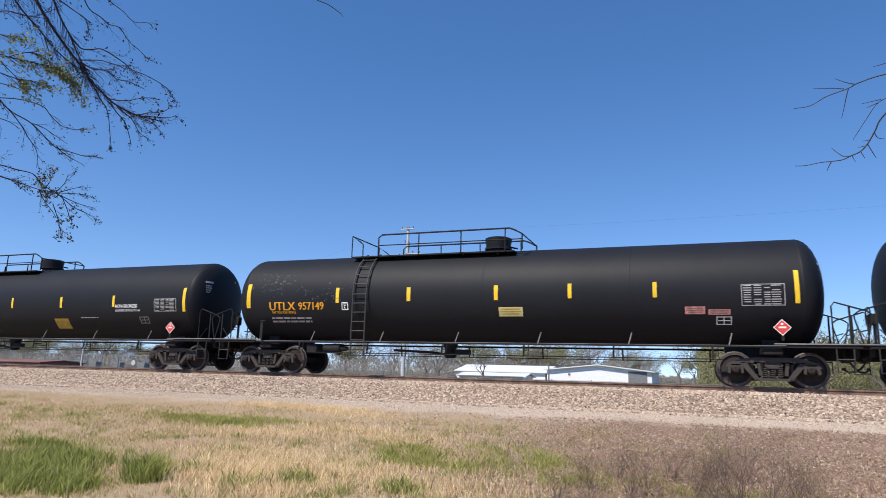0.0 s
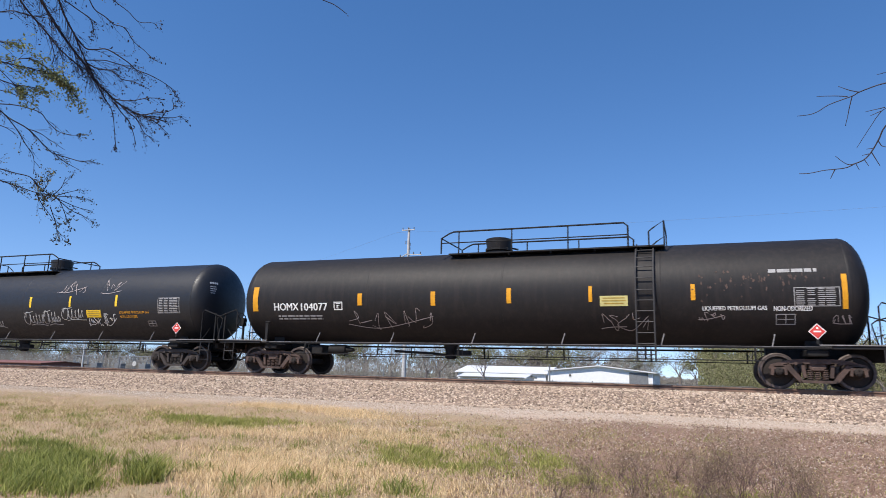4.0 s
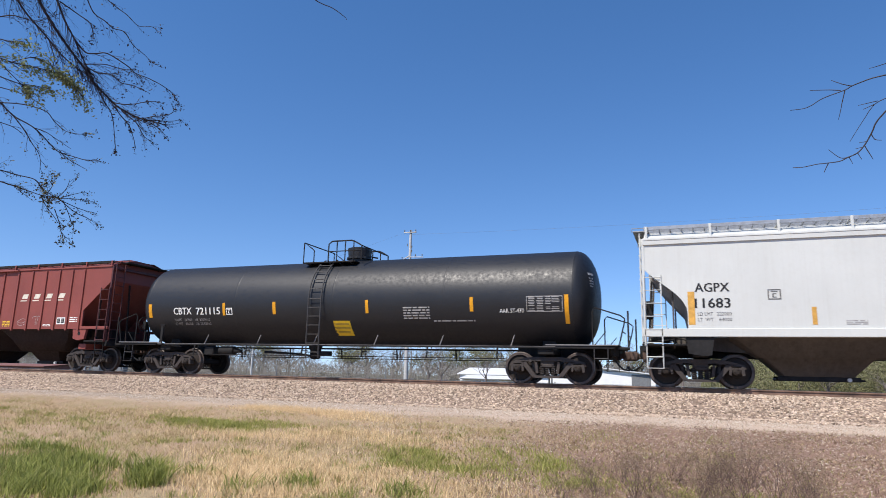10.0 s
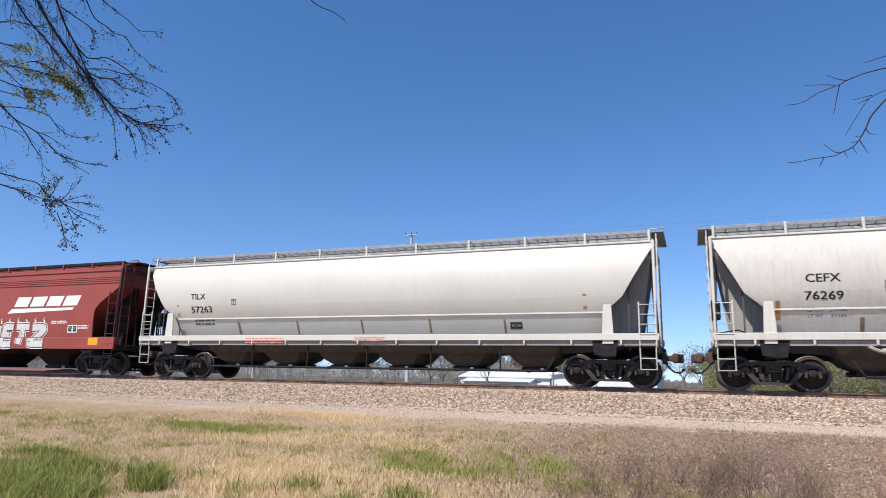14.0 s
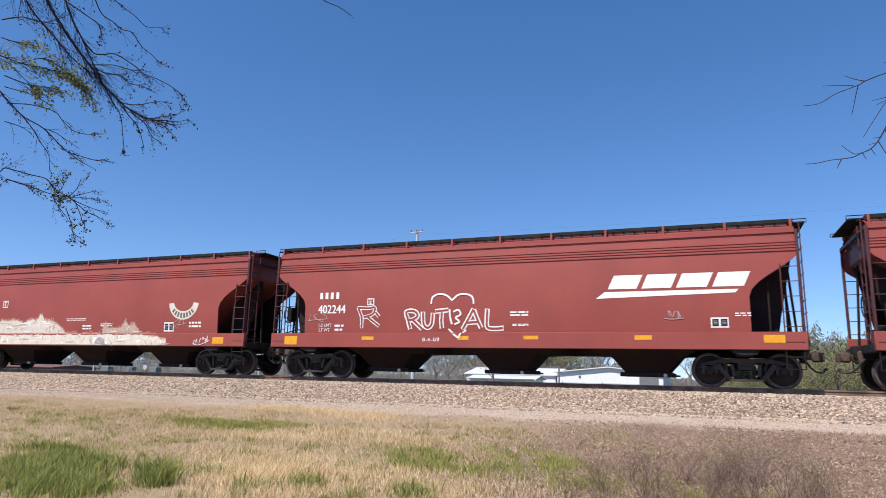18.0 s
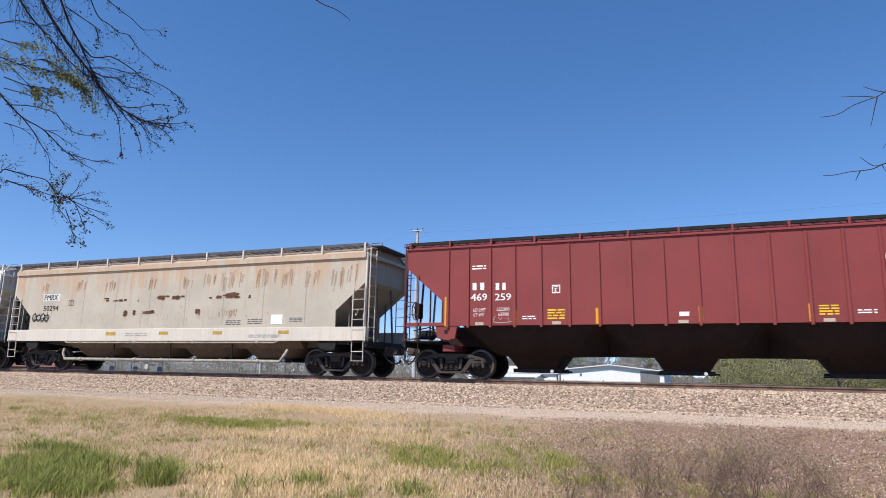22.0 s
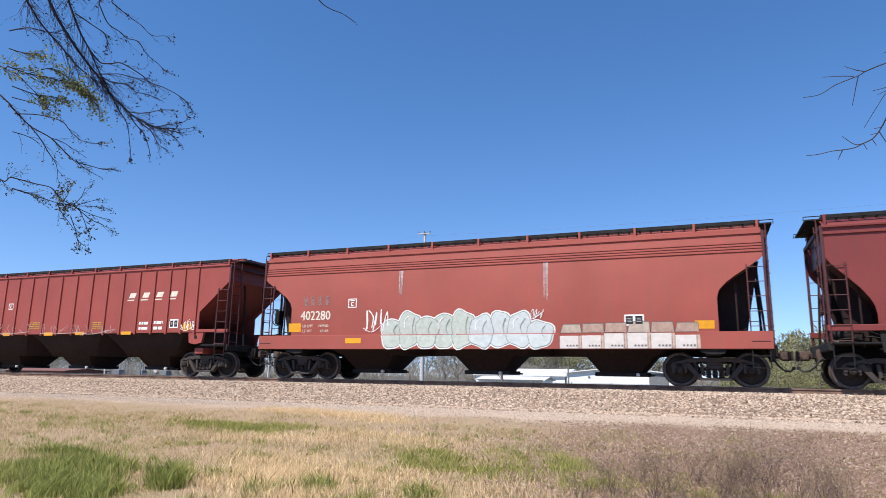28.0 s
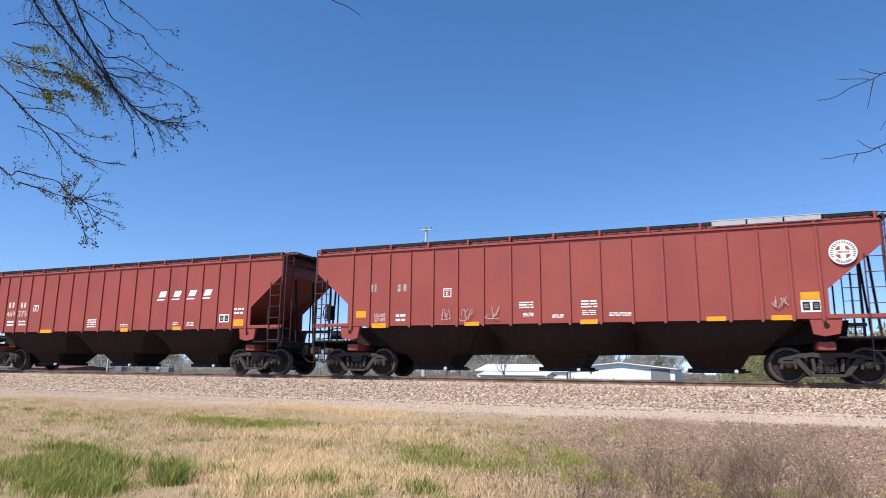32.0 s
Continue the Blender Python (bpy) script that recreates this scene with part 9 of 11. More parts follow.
patch(ribbed_b, 3.04, 1.85, 0.10, 0.45, AMBER, 'reflector')
patch(ribbed_b, 5.44, 1.87, 0.08, 0.43, AMBER, 'reflector')
patch(ribbed_b, 6.85, 2.07, 0.10, 0.86, AMBER, 'reflector')
data_plate(ribbed_b, 5.82, 1.96, 0.47, 0.31)
bars(ribbed_b, -3.45, 1.91, 0.53, 0.32, 4, YELLOW)
bars(ribbed_b, 3.44, 1.91, 0.46, 0.28, 4, YELLOW)
bars(ribbed_b, -4.25, 1.82, 0.44, 0.13, 2, WHITE_MARK)
bars(ribbed_b, 4.26, 1.86, 0.43, 0.13, 2, WHITE_MARK)
bars(ribbed_b, -5.81, 3.38, 0.47, 0.16, 2, WHITE_MARK)
bars(ribbed_b, 5.03, 1.93, 0.47, 0.32, 5, WHITE_MARK)
bars(ribbed_b, 6.50, 2.24, 0.47, 0.26, 3, WHITE_MARK)
patch(ribbed_b, 0.03, 1.86, 0.25, 0.12, WHITE_MARK, 'label')
patch(rust_pipe, -6.17, 2.91, 0.98, 0.30, GREY_PATCH, 'number_patch')
words(rust_pipe, -6.21, 2.91, 0.77, 0.21, 'PMRX', INK)
words(rust_pipe, -6.15, 2.47, 0.85, 0.21, '50294', INK)
stencil_box(rust_pipe, -5.03, 2.67, 0.29, 0.24, INK_SOFT)
tag(rust_pipe, -6.71, 2.12, 0.86, 0.42, INK, 170)
decal(rust_pipe, "graffiti_piece", strokes_of(INK, [[(-7.10 + 0.24 * i, 1.96), (-7.16 + 0.24 * i, 2.12), (-7.04 + 0.24 * i, 2.26 - 0.06 * (i % 2)), (-6.92 + 0.24 * i, 2.14), (-6.98 + 0.24 * i, 1.98), (-7.10 + 0.24 * i, 1.96)] for i in range(4)], 0.045, 0.012), "bold black rounded spray letters")
peel(rust_pipe, ((-3.10, 2.80, 0.28, 0.05), (-3.05, 2.72, 0.16, 0.10), (-2.62, 2.70, 0.30, 0.05), (-2.35, 2.71, 0.22, 0.10), (-2.12, 2.72, 0.14, 0.08), (-1.45, 2.68, 0.06, 0.05)), 175)
peel(rust_pipe, ((-0.30, 2.77, 0.42, 0.17), (-0.02, 2.81, 0.20, 0.07), (0.42, 2.75, 0.44, 0.16), (0.72, 2.79, 0.22, 0.06)), 176)
peel(rust_pipe, ((2.02, 2.70, 0.12, 0.06), (2.40, 2.72, 0.26, 0.12), (2.62, 2.77, 0.12, 0.05), (2.98, 2.77, 0.58, 0.21), (3.22, 2.70, 0.24, 0.08), (3.76, 2.70, 0.12, 0.12)), 177)
peel(rust_pipe, ((-2.06, 2.20, 0.20, 0.22), (-1.60, 2.23, 0.18, 0.20), (-0.90, 2.22, 0.60, 0.11), (-0.70, 2.26, 0.22, 0.08)), 178)
peel(rust_pipe, ((1.48, 2.22, 0.24, 0.18), (1.56, 2.12, 0.06, 0.08)), 179)
for x, z, w, h, k in ((2.55, 3.28, 0.22, 0.62, 190), (2.9, 3.32, 0.30, 0.70, 191), (3.3, 3.36, 0.24, 0.56, 192), (4.0, 3.34, 0.22, 0.60, 193), (4.35, 3.38, 0.34, 0.66, 194), (4.75, 3.40, 0.18, 0.50, 195), (6.1, 3.26, 0.20, 0.60, 196), (6.45, 3.30, 0.16, 0.5, 197),
                      (7.3, 3.2, 0.5, 0.8, 203), (7.8, 3.3, 0.4, 0.8, 204), (5.3, 3.3, 0.5, 0.6, 205), (1.9, 3.36, 0.5, 0.5, 206), (-4.6, 3.34, 0.6, 0.5, 207), (-3.0, 3.30, 0.5, 0.5, 198), (-0.9, 3.30, 0.6, 0.46, 199), (0.9, 3.28, 0.5, 0.5, 200), (-6.6, 3.3, 0.4, 0.5, 201), (2.8, 2.1, 0.8, 0.36, 202)):
    bleed(rust_pipe, x, z, w, h, k)
patch(rust_pipe, 4.97, 1.88, 0.48, 0.33, WHITE_MARK, 'blank_patch')
patch(rust_pipe, -2.65, 1.42, 0.50, 0.12, YELLOW_DULL, 'reflector')
patch(rust_pipe, 0.0, 1.43, 0.43, 0.11, YELLOW_DULL, 'reflector')
patch(rust_pipe, 2.5, 1.43, 0.41, 0.11, YELLOW_DULL, 'reflector')
patch(rust_pipe, 5.31, 1.44, 0.43, 0.10, YELLOW_DULL, 'reflector')
bars(rust_pipe, -1.33, 1.38, 1.14, 0.15, 2, MARK_GREY)
bars(rust_pipe, 4.50, 1.31, 1.3, 0.13, 2, MARK_GREY)
bars(rust_pipe, 3.12, 1.79, 0.67, 0.19, 3, INK_SOFT)
bars(rust_pipe, 4.06, 1.82, 0.64, 0.21, 3, INK_SOFT)
bars(rust_pipe, 5.75, 1.86, 0.53, 0.16, 3, INK_SOFT)
words(white_b, -6.71, 2.54, 0.90, 0.24, 'SHQX', INK)
words(white_b, -6.68, 2.20, 0.89, 0.22, '15097', INK)
stencil_box(white_b, -5.87, 2.45, 0.27, 0.22, INK_SOFT)
bars(white_b, 5.98, 2.38, 1.26, 0.61, 7, GREY_FAINT)
data_plate(white_b, 5.65, 1.77, 0.49, 0.30)
patch(white_b, -0.16, 1.75, 0.48, 0.20, MARK_GREY, 'label')
bars(white_b, 4.42, 1.71, 0.80, 0.18, 3, MARK_GREY)
words(white_b, -6.86, 1.79, 0.38, 0.085, 'LD LMT', INK_SOFT)
words(white_b, -6.38, 1.79, 0.40, 0.085, '220200', INK_SOFT)
words(white_b, -6.86, 1.65, 0.36, 0.085, 'LT WT', INK_SOFT)
words(white_b, -6.35, 1.65, 0.34, 0.085, '65700', INK_SOFT)
bars(white_b, 6.57, 1.29, 0.61, 0.09, 3, MARK_GREY)
patch(white_b, -8.25, 1.14, 0.65, 0.12, MUSTARD, 'reflector')
patch(white_b, -5.31, 1.12, 0.40, 0.12, MUSTARD, 'reflector')
patch(white_b, -2.77, 1.13, 0.39, 0.11, MUSTARD, 'reflector')
patch(white_b, -0.15, 1.12, 0.41, 0.11, MUSTARD, 'reflector')
patch(white_b, 2.35, 1.13, 0.41, 0.12, MUSTARD, 'reflector')
patch(white_b, 5.03, 1.13, 0.47, 0.13, MUSTARD, 'reflector')
patch(white_b, 7.72, 1.14, 0.65, 0.12, MUSTARD, 'reflector')
frame_box(white_b, -6.49, 1.19, 0.27, 0.18, BLUE_MARK)
block_letters(maroon_a, -6.12, 2.51, 1.42, 0.30, 4, WHITE_MARK)
words(maroon_a, -6.11, 2.08, 1.37, 0.31, '450329', WHITE_MARK)
stencil_box(maroon_a, -3.61, 2.14, 0.24, 0.24, WHITE_MARK)
round_emblem(maroon_a, 5.50, 2.91, 1.50, 1.50, RED_DARK)
tag(maroon_a, -2.17, 2.08, 0.93, 0.46, WHITE_MARK, 190)
tag(maroon_a, 0.60, 1.91, 1.45, 0.50, WHITE_MARK, 191)
tag(maroon_a, 1.05, 1.48, 0.62, 0.17, WHITE_MARK, 192)
words(maroon_a, -2.14, 1.84, 0.97, 0.09, 'OPEN HATCH COVER', YELLOW_DULL)
words(maroon_a, -2.08, 1.71, 1.37, 0.09, 'BEFORE UNLOADING CAR', YELLOW_DULL)
words(maroon_a, 2.24, 1.81, 0.98, 0.08, 'OPEN HATCH COVER', YELLOW_DULL)
words(maroon_a, 2.24, 1.69, 1.25, 0.08, 'BEFORE UNLOADING CAR', YELLOW_DULL)
data_plate(maroon_a, 4.91, 1.80, 0.44, 0.33)
patch(maroon_a, 6.87, 1.69, 0.45, 0.24, AMBER, 'reflector')
patch(maroon_a, -6.08, 1.46, 0.89, 0.15, AMBER, 'reflector')
patch(maroon_a, -2.18, 1.45, 0.43, 0.14, AMBER, 'reflector')
patch(maroon_a, 0.06, 1.45, 0.47, 0.14, AMBER, 'reflector')
patch(maroon_a, 2.30, 1.45, 0.47, 0.13, AMBER, 'reflector')
patch(maroon_a, 4.54, 1.46, 0.43, 0.13, AMBER, 'reflector')
bars(maroon_a, -0.63, 1.77, 0.43, 0.14, 3, WHITE_MARK)
bars(maroon_a, 3.60, 1.83, 0.66, 0.26, 3, WHITE_MARK)
bars(maroon_a, 6.12, 1.88, 0.60, 0.23, 3, WHITE_MARK)
bars(maroon_a, -6.16, 1.71, 0.92, 0.27, 3, WHITE_MARK)
block_letters(maroon_b, -5.92, 2.60, 1.08, 0.32, 4, CREAM_MARK)
words(maroon_b, -5.75, 2.17, 1.36, 0.27, '450342', CREAM_MARK)
stencil_box(maroon_b, -3.53, 2.13, 0.25, 0.25, WHITE_MARK)
words(maroon_b, -6.44, 1.83, 0.34, 0.08, 'LC LMT', WHITE_MARK)
words(maroon_b, -6.46, 1.68, 0.31, 0.09, 'LT WT', WHITE_MARK)
bars(maroon_b, -5.95, 1.74, 0.38, 0.23, 2, WHITE_MARK)
tag(maroon_b, -2.49, 3.01, 0.99, 0.21, CHALK, 195)
words(maroon_b, -2.24, 1.82, 0.69, 0.07, 'OPEN HATCH COVER', YELLOW_DULL)
words(maroon_b, -2.07, 1.70, 1.27, 0.07, 'BEFORE UNLOADING CAR', YELLOW_DULL)
bars(maroon_b, -0.69, 1.72, 0.45, 0.19, 3, YELLOW_DULL)
patch(maroon_b, -5.50, 1.48, 0.59, 0.09, AMBER, 'reflector')
patch(maroon_b, -1.83, 1.45, 0.50, 0.11, AMBER, 'reflector')
round_emblem(maroon_b, 5.33, 2.89, 1.55, 1.52, RED_DARK)
data_plate(maroon_b, 4.84, 1.80, 0.47, 0.35)
bars(maroon_b, 2.15, 1.76, 1.40, 0.18, 2, YELLOW_DULL)
bars(maroon_b, 6.06, 1.84, 0.65, 0.21, 3, WHITE_MARK)
patch(maroon_b, 6.87, 1.71, 0.44, 0.21, AMBER, 'reflector')
block_letters(red_g, -5.77, 2.60, 1.15, 0.33, 4, GHOST)
words(red_g, -5.80, 2.11, 1.17, 0.31, '402280', CREAM_MARK)
stencil_box(red_g, -4.37, 2.49, 0.32, 0.30, WHITE_MARK)
bubble_piece(red_g, -0.45, 1.60, 5.4, 1.12, MINT, MINT_DARK, 9, 200)
roller_piece(red_g, 4.42, 1.38, 3.75, 0.80, 201)
patch(red_g, -6.62, 1.71, 0.49, 0.29, AMBER, 'reflector')
patch(red_g, -4.26, 1.25, 0.59, 0.17, AMBER, 'reflector')
patch(red_g, -1.11, 1.26, 0.51, 0.16, AMBER, 'reflector')
patch(red_g, 6.43, 1.63, 0.49, 0.22, AMBER, 'reflector')
data_plate(red_g, 4.62, 1.78, 0.53, 0.31)
tag(red_g, -3.50, 1.88, 0.89, 0.77, WHITE_MARK, 205)
tag(red_g, 1.80, 2.00, 0.54, 0.28, WHITE_MARK, 206)
streak(red_g, 2.14, 2.92, 0.17, 1.31, CHALK)
streak(red_g, -2.62, 3.03, 0.14, 0.92, CHALK)
words(red_g, -6.10, 1.76, 0.42, 0.09, 'LD LMT', CREAM_MARK)
words(red_g, -5.48, 1.76, 0.40, 0.09, '199900', CREAM_MARK)
words(red_g, -6.12, 1.59, 0.38, 0.09, 'LT WT', CREAM_MARK)
words(red_g, -5.44, 1.59, 0.32, 0.09, '63100', CREAM_MARK)
block_letters(ribbed_c, -5.83, 2.82, 0.46, 0.27, 2, CREAM_MARK)
block_letters(ribbed_c, -5.04, 2.80, 0.40, 0.27, 2, CREAM_MARK)
words(ribbed_c, -5.82, 2.41, 0.51, 0.27, '469', CREAM_MARK)
words(ribbed_c, -5.04, 2.39, 0.48, 0.26, '201', CREAM_MARK)
stencil_box(ribbed_c, -3.44, 2.80, 0.29, 0.26, WHITE_MARK)
emblem_spaced(ribbed_c, 4.60, 3.00, 2.81, 0.38, CREAM_MARK)
patch(ribbed_c, -6.50, 2.01, 0.42, 0.23, AMBER, 'reflector')
patch(ribbed_c, -3.49, 1.61, 0.42, 0.14, AMBER, 'reflector')
patch(ribbed_c, -0.91, 1.60, 0.52, 0.13, AMBER, 'reflector')
patch(ribbed_c, 0.90, 1.61, 0.49, 0.13, AMBER, 'reflector')
patch(ribbed_c, 3.43, 1.60, 0.52, 0.12, AMBER, 'reflector')
patch(ribbed_c, 6.48, 1.81, 0.39, 0.23, AMBER, 'reflector')
data_plate(ribbed_c, 5.81, 1.93, 0.42, 0.33)
tag(ribbed_c, -3.03, 1.79, 2.09, 0.50, CHALK, 210)
tag(ribbed_c, -0.26, 1.76, 2.11, 0.52, CHALK, 211)
tag(ribbed_c, 1.87, 1.73, 2.15, 0.50, CHALK, 212)
tag(ribbed_c, 6.55, 1.86, 0.70, 0.44, WHITE_MARK, 213)
bars(ribbed_c, -1.80, 1.96, 0.60, 0.30, 4, YELLOW_DULL)
bars(ribbed_c, 1.82, 1.92, 0.53, 0.30, 4, YELLOW_DULL)
words(ribbed_c, -5.82, 2.04, 0.44, 0.10, 'LD LMT', WHITE_MARK)
words(ribbed_c, -5.84, 1.88, 0.36, 0.10, 'LT WT', WHITE_MARK)
bars(ribbed_c, -5.04, 1.96, 0.45, 0.28, 2, WHITE_MARK)
bars(ribbed_c, -4.29, 2.02, 0.44, 0.16, 2, WHITE_MARK)
bars(ribbed_c, 4.29, 1.87, 0.48, 0.39, 2, WHITE_MARK)
bars(ribbed_c, 5.04, 1.88, 0.47, 0.42, 2, WHITE_MARK)
bars(ribbed_c, -5.83, 3.31, 0.47, 0.13, 2, WHITE_MARK)
block_letters(ribbed_d, -5.85, 2.88, 0.43, 0.25, 2, WHITE_MARK)
block_letters(ribbed_d, -5.09, 2.85, 0.37, 0.24, 2, WHITE_MARK)
words(ribbed_d, -5.85, 2.42, 0.51, 0.27, '469', WHITE_MARK)
words(ribbed_d, -5.08, 2.40, 0.47, 0.26, '158', WHITE_MARK)
stencil_box(ribbed_d, -3.50, 2.66, 0.26, 0.24, WHITE_MARK)
round_emblem(ribbed_d, 7.33, 3.37, 0.60, 0.64, RED)
patch(ribbed_d, -6.56, 2.07, 0.42, 0.25, AMBER, 'reflector')
patch(ribbed_d, -4.27, 1.59, 0.58, 0.12, AMBER, 'reflector')
patch(ribbed_d, 4.42, 1.62, 0.38, 0.10, AMBER, 'reflector')
patch(ribbed_d, 6.50, 2.23, 0.45, 0.21, AMBER, 'reflector')
data_plate(ribbed_d, 6.47, 1.89, 0.45, 0.31)
bars(ribbed_d, -0.95, 2.09, 0.54, 0.19, 3, WHITE_MARK)
bars(ribbed_d, -0.02, 2.07, 0.48, 0.18, 3, WHITE_MARK)
bars(ribbed_d, 0.86, 1.83, 0.50, 0.16, 3, WHITE_MARK)
bars(ribbed_d, 1.78, 1.76, 0.62, 0.12, 3, WHITE_MARK)
bars(ribbed_d, -1.86, 1.74, 0.66, 0.09, 3, WHITE_MARK)
bars(ribbed_d, 5.78, 1.83, 0.46, 0.13, 3, WHITE_MARK)
words(ribbed_d, -5.85, 1.95, 0.41, 0.10, 'LD LMT', WHITE_MARK)
words(ribbed_d, -5.86, 1.79, 0.35, 0.10, 'LT WT', WHITE_MARK)
block_letters(ribbed_e, -5.99, 2.84, 0.25, 0.26, 2, MARK_GREY)
block_letters(ribbed_e, -4.96, 2.81, 0.41, 0.24, 2, MARK_GREY)
stencil_box(ribbed_e, -3.38, 2.60, 0.27, 0.28, WHITE_MARK)
round_emblem(ribbed_e, 7.35, 3.25, 0.61, 0.63, RED_PALE)
patch(ribbed_e, -6.44, 1.99, 0.38, 0.22, AMBER, 'reflector')
patch(ribbed_e, -5.77, 1.61, 0.52, 0.15, AMBER, 'reflector')
patch(ribbed_e, -2.57, 1.62, 0.48, 0.12, AMBER, 'reflector')
patch(ribbed_e, 0.98, 1.62, 0.49, 0.13, AMBER, 'reflector')
patch(ribbed_e, 4.32, 1.64, 0.48, 0.12, AMBER, 'reflector')
patch(ribbed_e, 5.87, 1.64, 0.49, 0.13, AMBER, 'reflector')
patch(ribbed_e, 6.55, 2.18, 0.45, 0.20, AMBER, 'reflector')
data_plate(ribbed_e, 6.55, 1.92, 0.46, 0.31)
bars(ribbed_e, -0.85, 2.15, 0.46, 0.22, 3, WHITE_MARK)
bars(ribbed_e, 1.00, 2.13, 0.48, 0.24, 3, WHITE_MARK)
bars(ribbed_e, 0.99, 1.88, 0.41, 0.16, 3, WHITE_MARK)
bars(ribbed_e, -0.79, 1.86, 0.34, 0.12, 3, WHITE_MARK)
bars(ribbed_e, 0.09, 1.80, 0.35, 0.10, 3, WHITE_MARK)
bars(ribbed_e, 1.86, 1.82, 0.64, 0.11, 3, WHITE_MARK)
words(ribbed_e, -5.74, 1.94, 0.39, 0.11, 'LD LMT', WHITE_MARK)
words(ribbed_e, -5.72, 1.79, 0.37, 0.11, 'LT WT', WHITE_MARK)
bars(ribbed_e, -4.99, 1.85, 0.36, 0.29, 2, WHITE_MARK)
for x in (4.78, 5.66, 6.54):
    part("walkway_panel", Shape().box(x, -1.60, 4.20, 0.84, 0.03, 0.13, 0.008), GALV_PALE, ribbed_e, "new pale galvanised walkway panel")
part("walkway_edge", Shape().box(5.66, -1.585, 4.285, 2.66, 0.06, 0.03, 0.006), GALV_PALE, ribbed_e, "new pale galvanised walkway edge")
tag(ribbed_e, -3.39, 1.94, 0.34, 0.53, CHALK, 220)
tag(ribbed_e, -2.72, 1.88, 0.48, 0.50, CHALK, 221)
tag(ribbed_e, -1.89, 1.93, 0.45, 0.48, CHALK, 222)
tag(ribbed_e, 5.83, 2.06, 0.36, 0.36, CHALK, 223)
block_letters(ribbed_f, -5.81, 2.76, 0.44, 0.25, 2, CREAM_MARK)
block_letters(ribbed_f, -5.06, 2.74, 0.40, 0.24, 2, CREAM_MARK)
words(ribbed_f, -5.80, 2.38, 0.51, 0.22, '469', CREAM_MARK)
words(ribbed_f, -5.06, 2.38, 0.54, 0.24, '275', CREAM_MARK)
emblem_spaced(ribbed_f, 3.84, 2.88, 2.93, 0.43, WHITE_MARK)
patch(ribbed_f, -3.50, 1.61, 0.68, 0.14, AMBER, 'reflector')
patch(ribbed_f, 0.95, 1.62, 0.39, 0.15, AMBER, 'reflector')
patch(ribbed_f, 3.62, 1.64, 0.41, 0.13, AMBER, 'reflector')
patch(ribbed_f, 6.48, 1.80, 0.45, 0.24, AMBER, 'reflector')
data_plate(ribbed_f, 5.82, 1.97, 0.44, 0.29)
bars(ribbed_f, -0.86, 1.90, 0.51, 0.36, 4, WHITE_MARK)
stencil_box(ribbed_f, -4.25, 2.59, 0.32, 0.26, WHITE_MARK)
bars(ribbed_f, 3.53, 1.81, 0.28, 0.13, 2, WHITE_MARK)
bars(ribbed_f, 4.25, 1.79, 0.35, 0.17, 2, WHITE_MARK)
bars(ribbed_f, 6.47, 2.22, 0.46, 0.28, 2, WHITE_MARK)
bars(ribbed_f, -5.72, 1.97, 0.51, 0.27, 2, WHITE_MARK)
bars(ribbed_f, -5.00, 1.98, 0.50, 0.26, 2, WHITE_MARK)
bars(ribbed_f, 0.91, 1.79, 0.42, 0.11, 2, WHITE_MARK)

flecks(tank_a, -7.6, 3.05, 2.2, 0.8, 80, CHIP, 1)
flecks(tank_a, -5.6, 2.60, 2.0, 0.8, 50, CHIP, 2)
flecks(tank_e, -7.0, 2.85, 1.7, 0.5, 60, CHIP, 3, 3.0)
flecks(tank_e, -4.7, 2.95, 0.6, 0.6, 24, CHIP, 4, 3.0)
rng = random.Random(77)
decal(tank_c, "spill_stain", [(SPILL, [blob(4.9, 3.32, 1.75, 0.52, rng, 3.0)], 0.003), (SPILL_RUN, [[(x - 0.06, 3.3), (x + 0.09, 3.3), (x + 0.03, 2.85 - 0.3 * rng.random()), (x - 0.03, 2.85 - 0.2 * rng.random())] for x in [3.35 + 0.145 * i for i in range(24)]], 0.0045), (SPILL, [blob(2.0, 2.86, 0.55, 0.32, rng, 2.2)], 0.004)], "dark glossy spill run down the shell")["kind"] = "stuff"
flecks(tank_c, 4.3, 3.10, 3.6, 0.7, 120, INK, 5, 1.8)
flecks(tank_c, 4.9, 2.95, 3.0, 0.3, 30, CHIP, 6)
flecks(tank_d, 6.9, 2.75, 2.6, 0.8, 60, IRON_WARM, 7, 2.0)
for x, w in ((-3.6, 0.9), (0.6, 3.6), (4.2, 1.8), (6.6, 2.2)):
    decal(soiled, "primer_patch", [(PRIMER_WORN, [quad(x, 3.93, w, 0.13, 0.05)], 0.042)], "worn maroon primer on the roof edge")
rust(soiled, -2.2, 3.96, 2.6, 0.14, 301)
rust(soiled, 1.2, 3.95, 2.2, 0.14, 302)
rust(soiled, 4.4, 3.96, 3.2, 0.16, 303)
flecks(soiled, 0.5, 1.95, 5.0, 1.0, 120, SMOKE_PALE, 8, 2.0)
flecks(soiled, 5.4, 1.98, 1.8, 0.7, 80, SMOKE, 9)
flecks(soiled, 4.1, 1.84, 1.1, 0.7, 110, SMOKE, 10)
flecks(rust_tube, 1.5, 2.2, 10.0, 0.5, 70, RUST_WASH, 10, 2.5)
flecks(rust_pipe, 1.0, 2.0, 11.0, 0.7, 80, RUST_WASH, 11, 3.0)
flecks(maroon_b, 0.0, 2.4, 9.0, 1.2, 140, CHALK, 12)


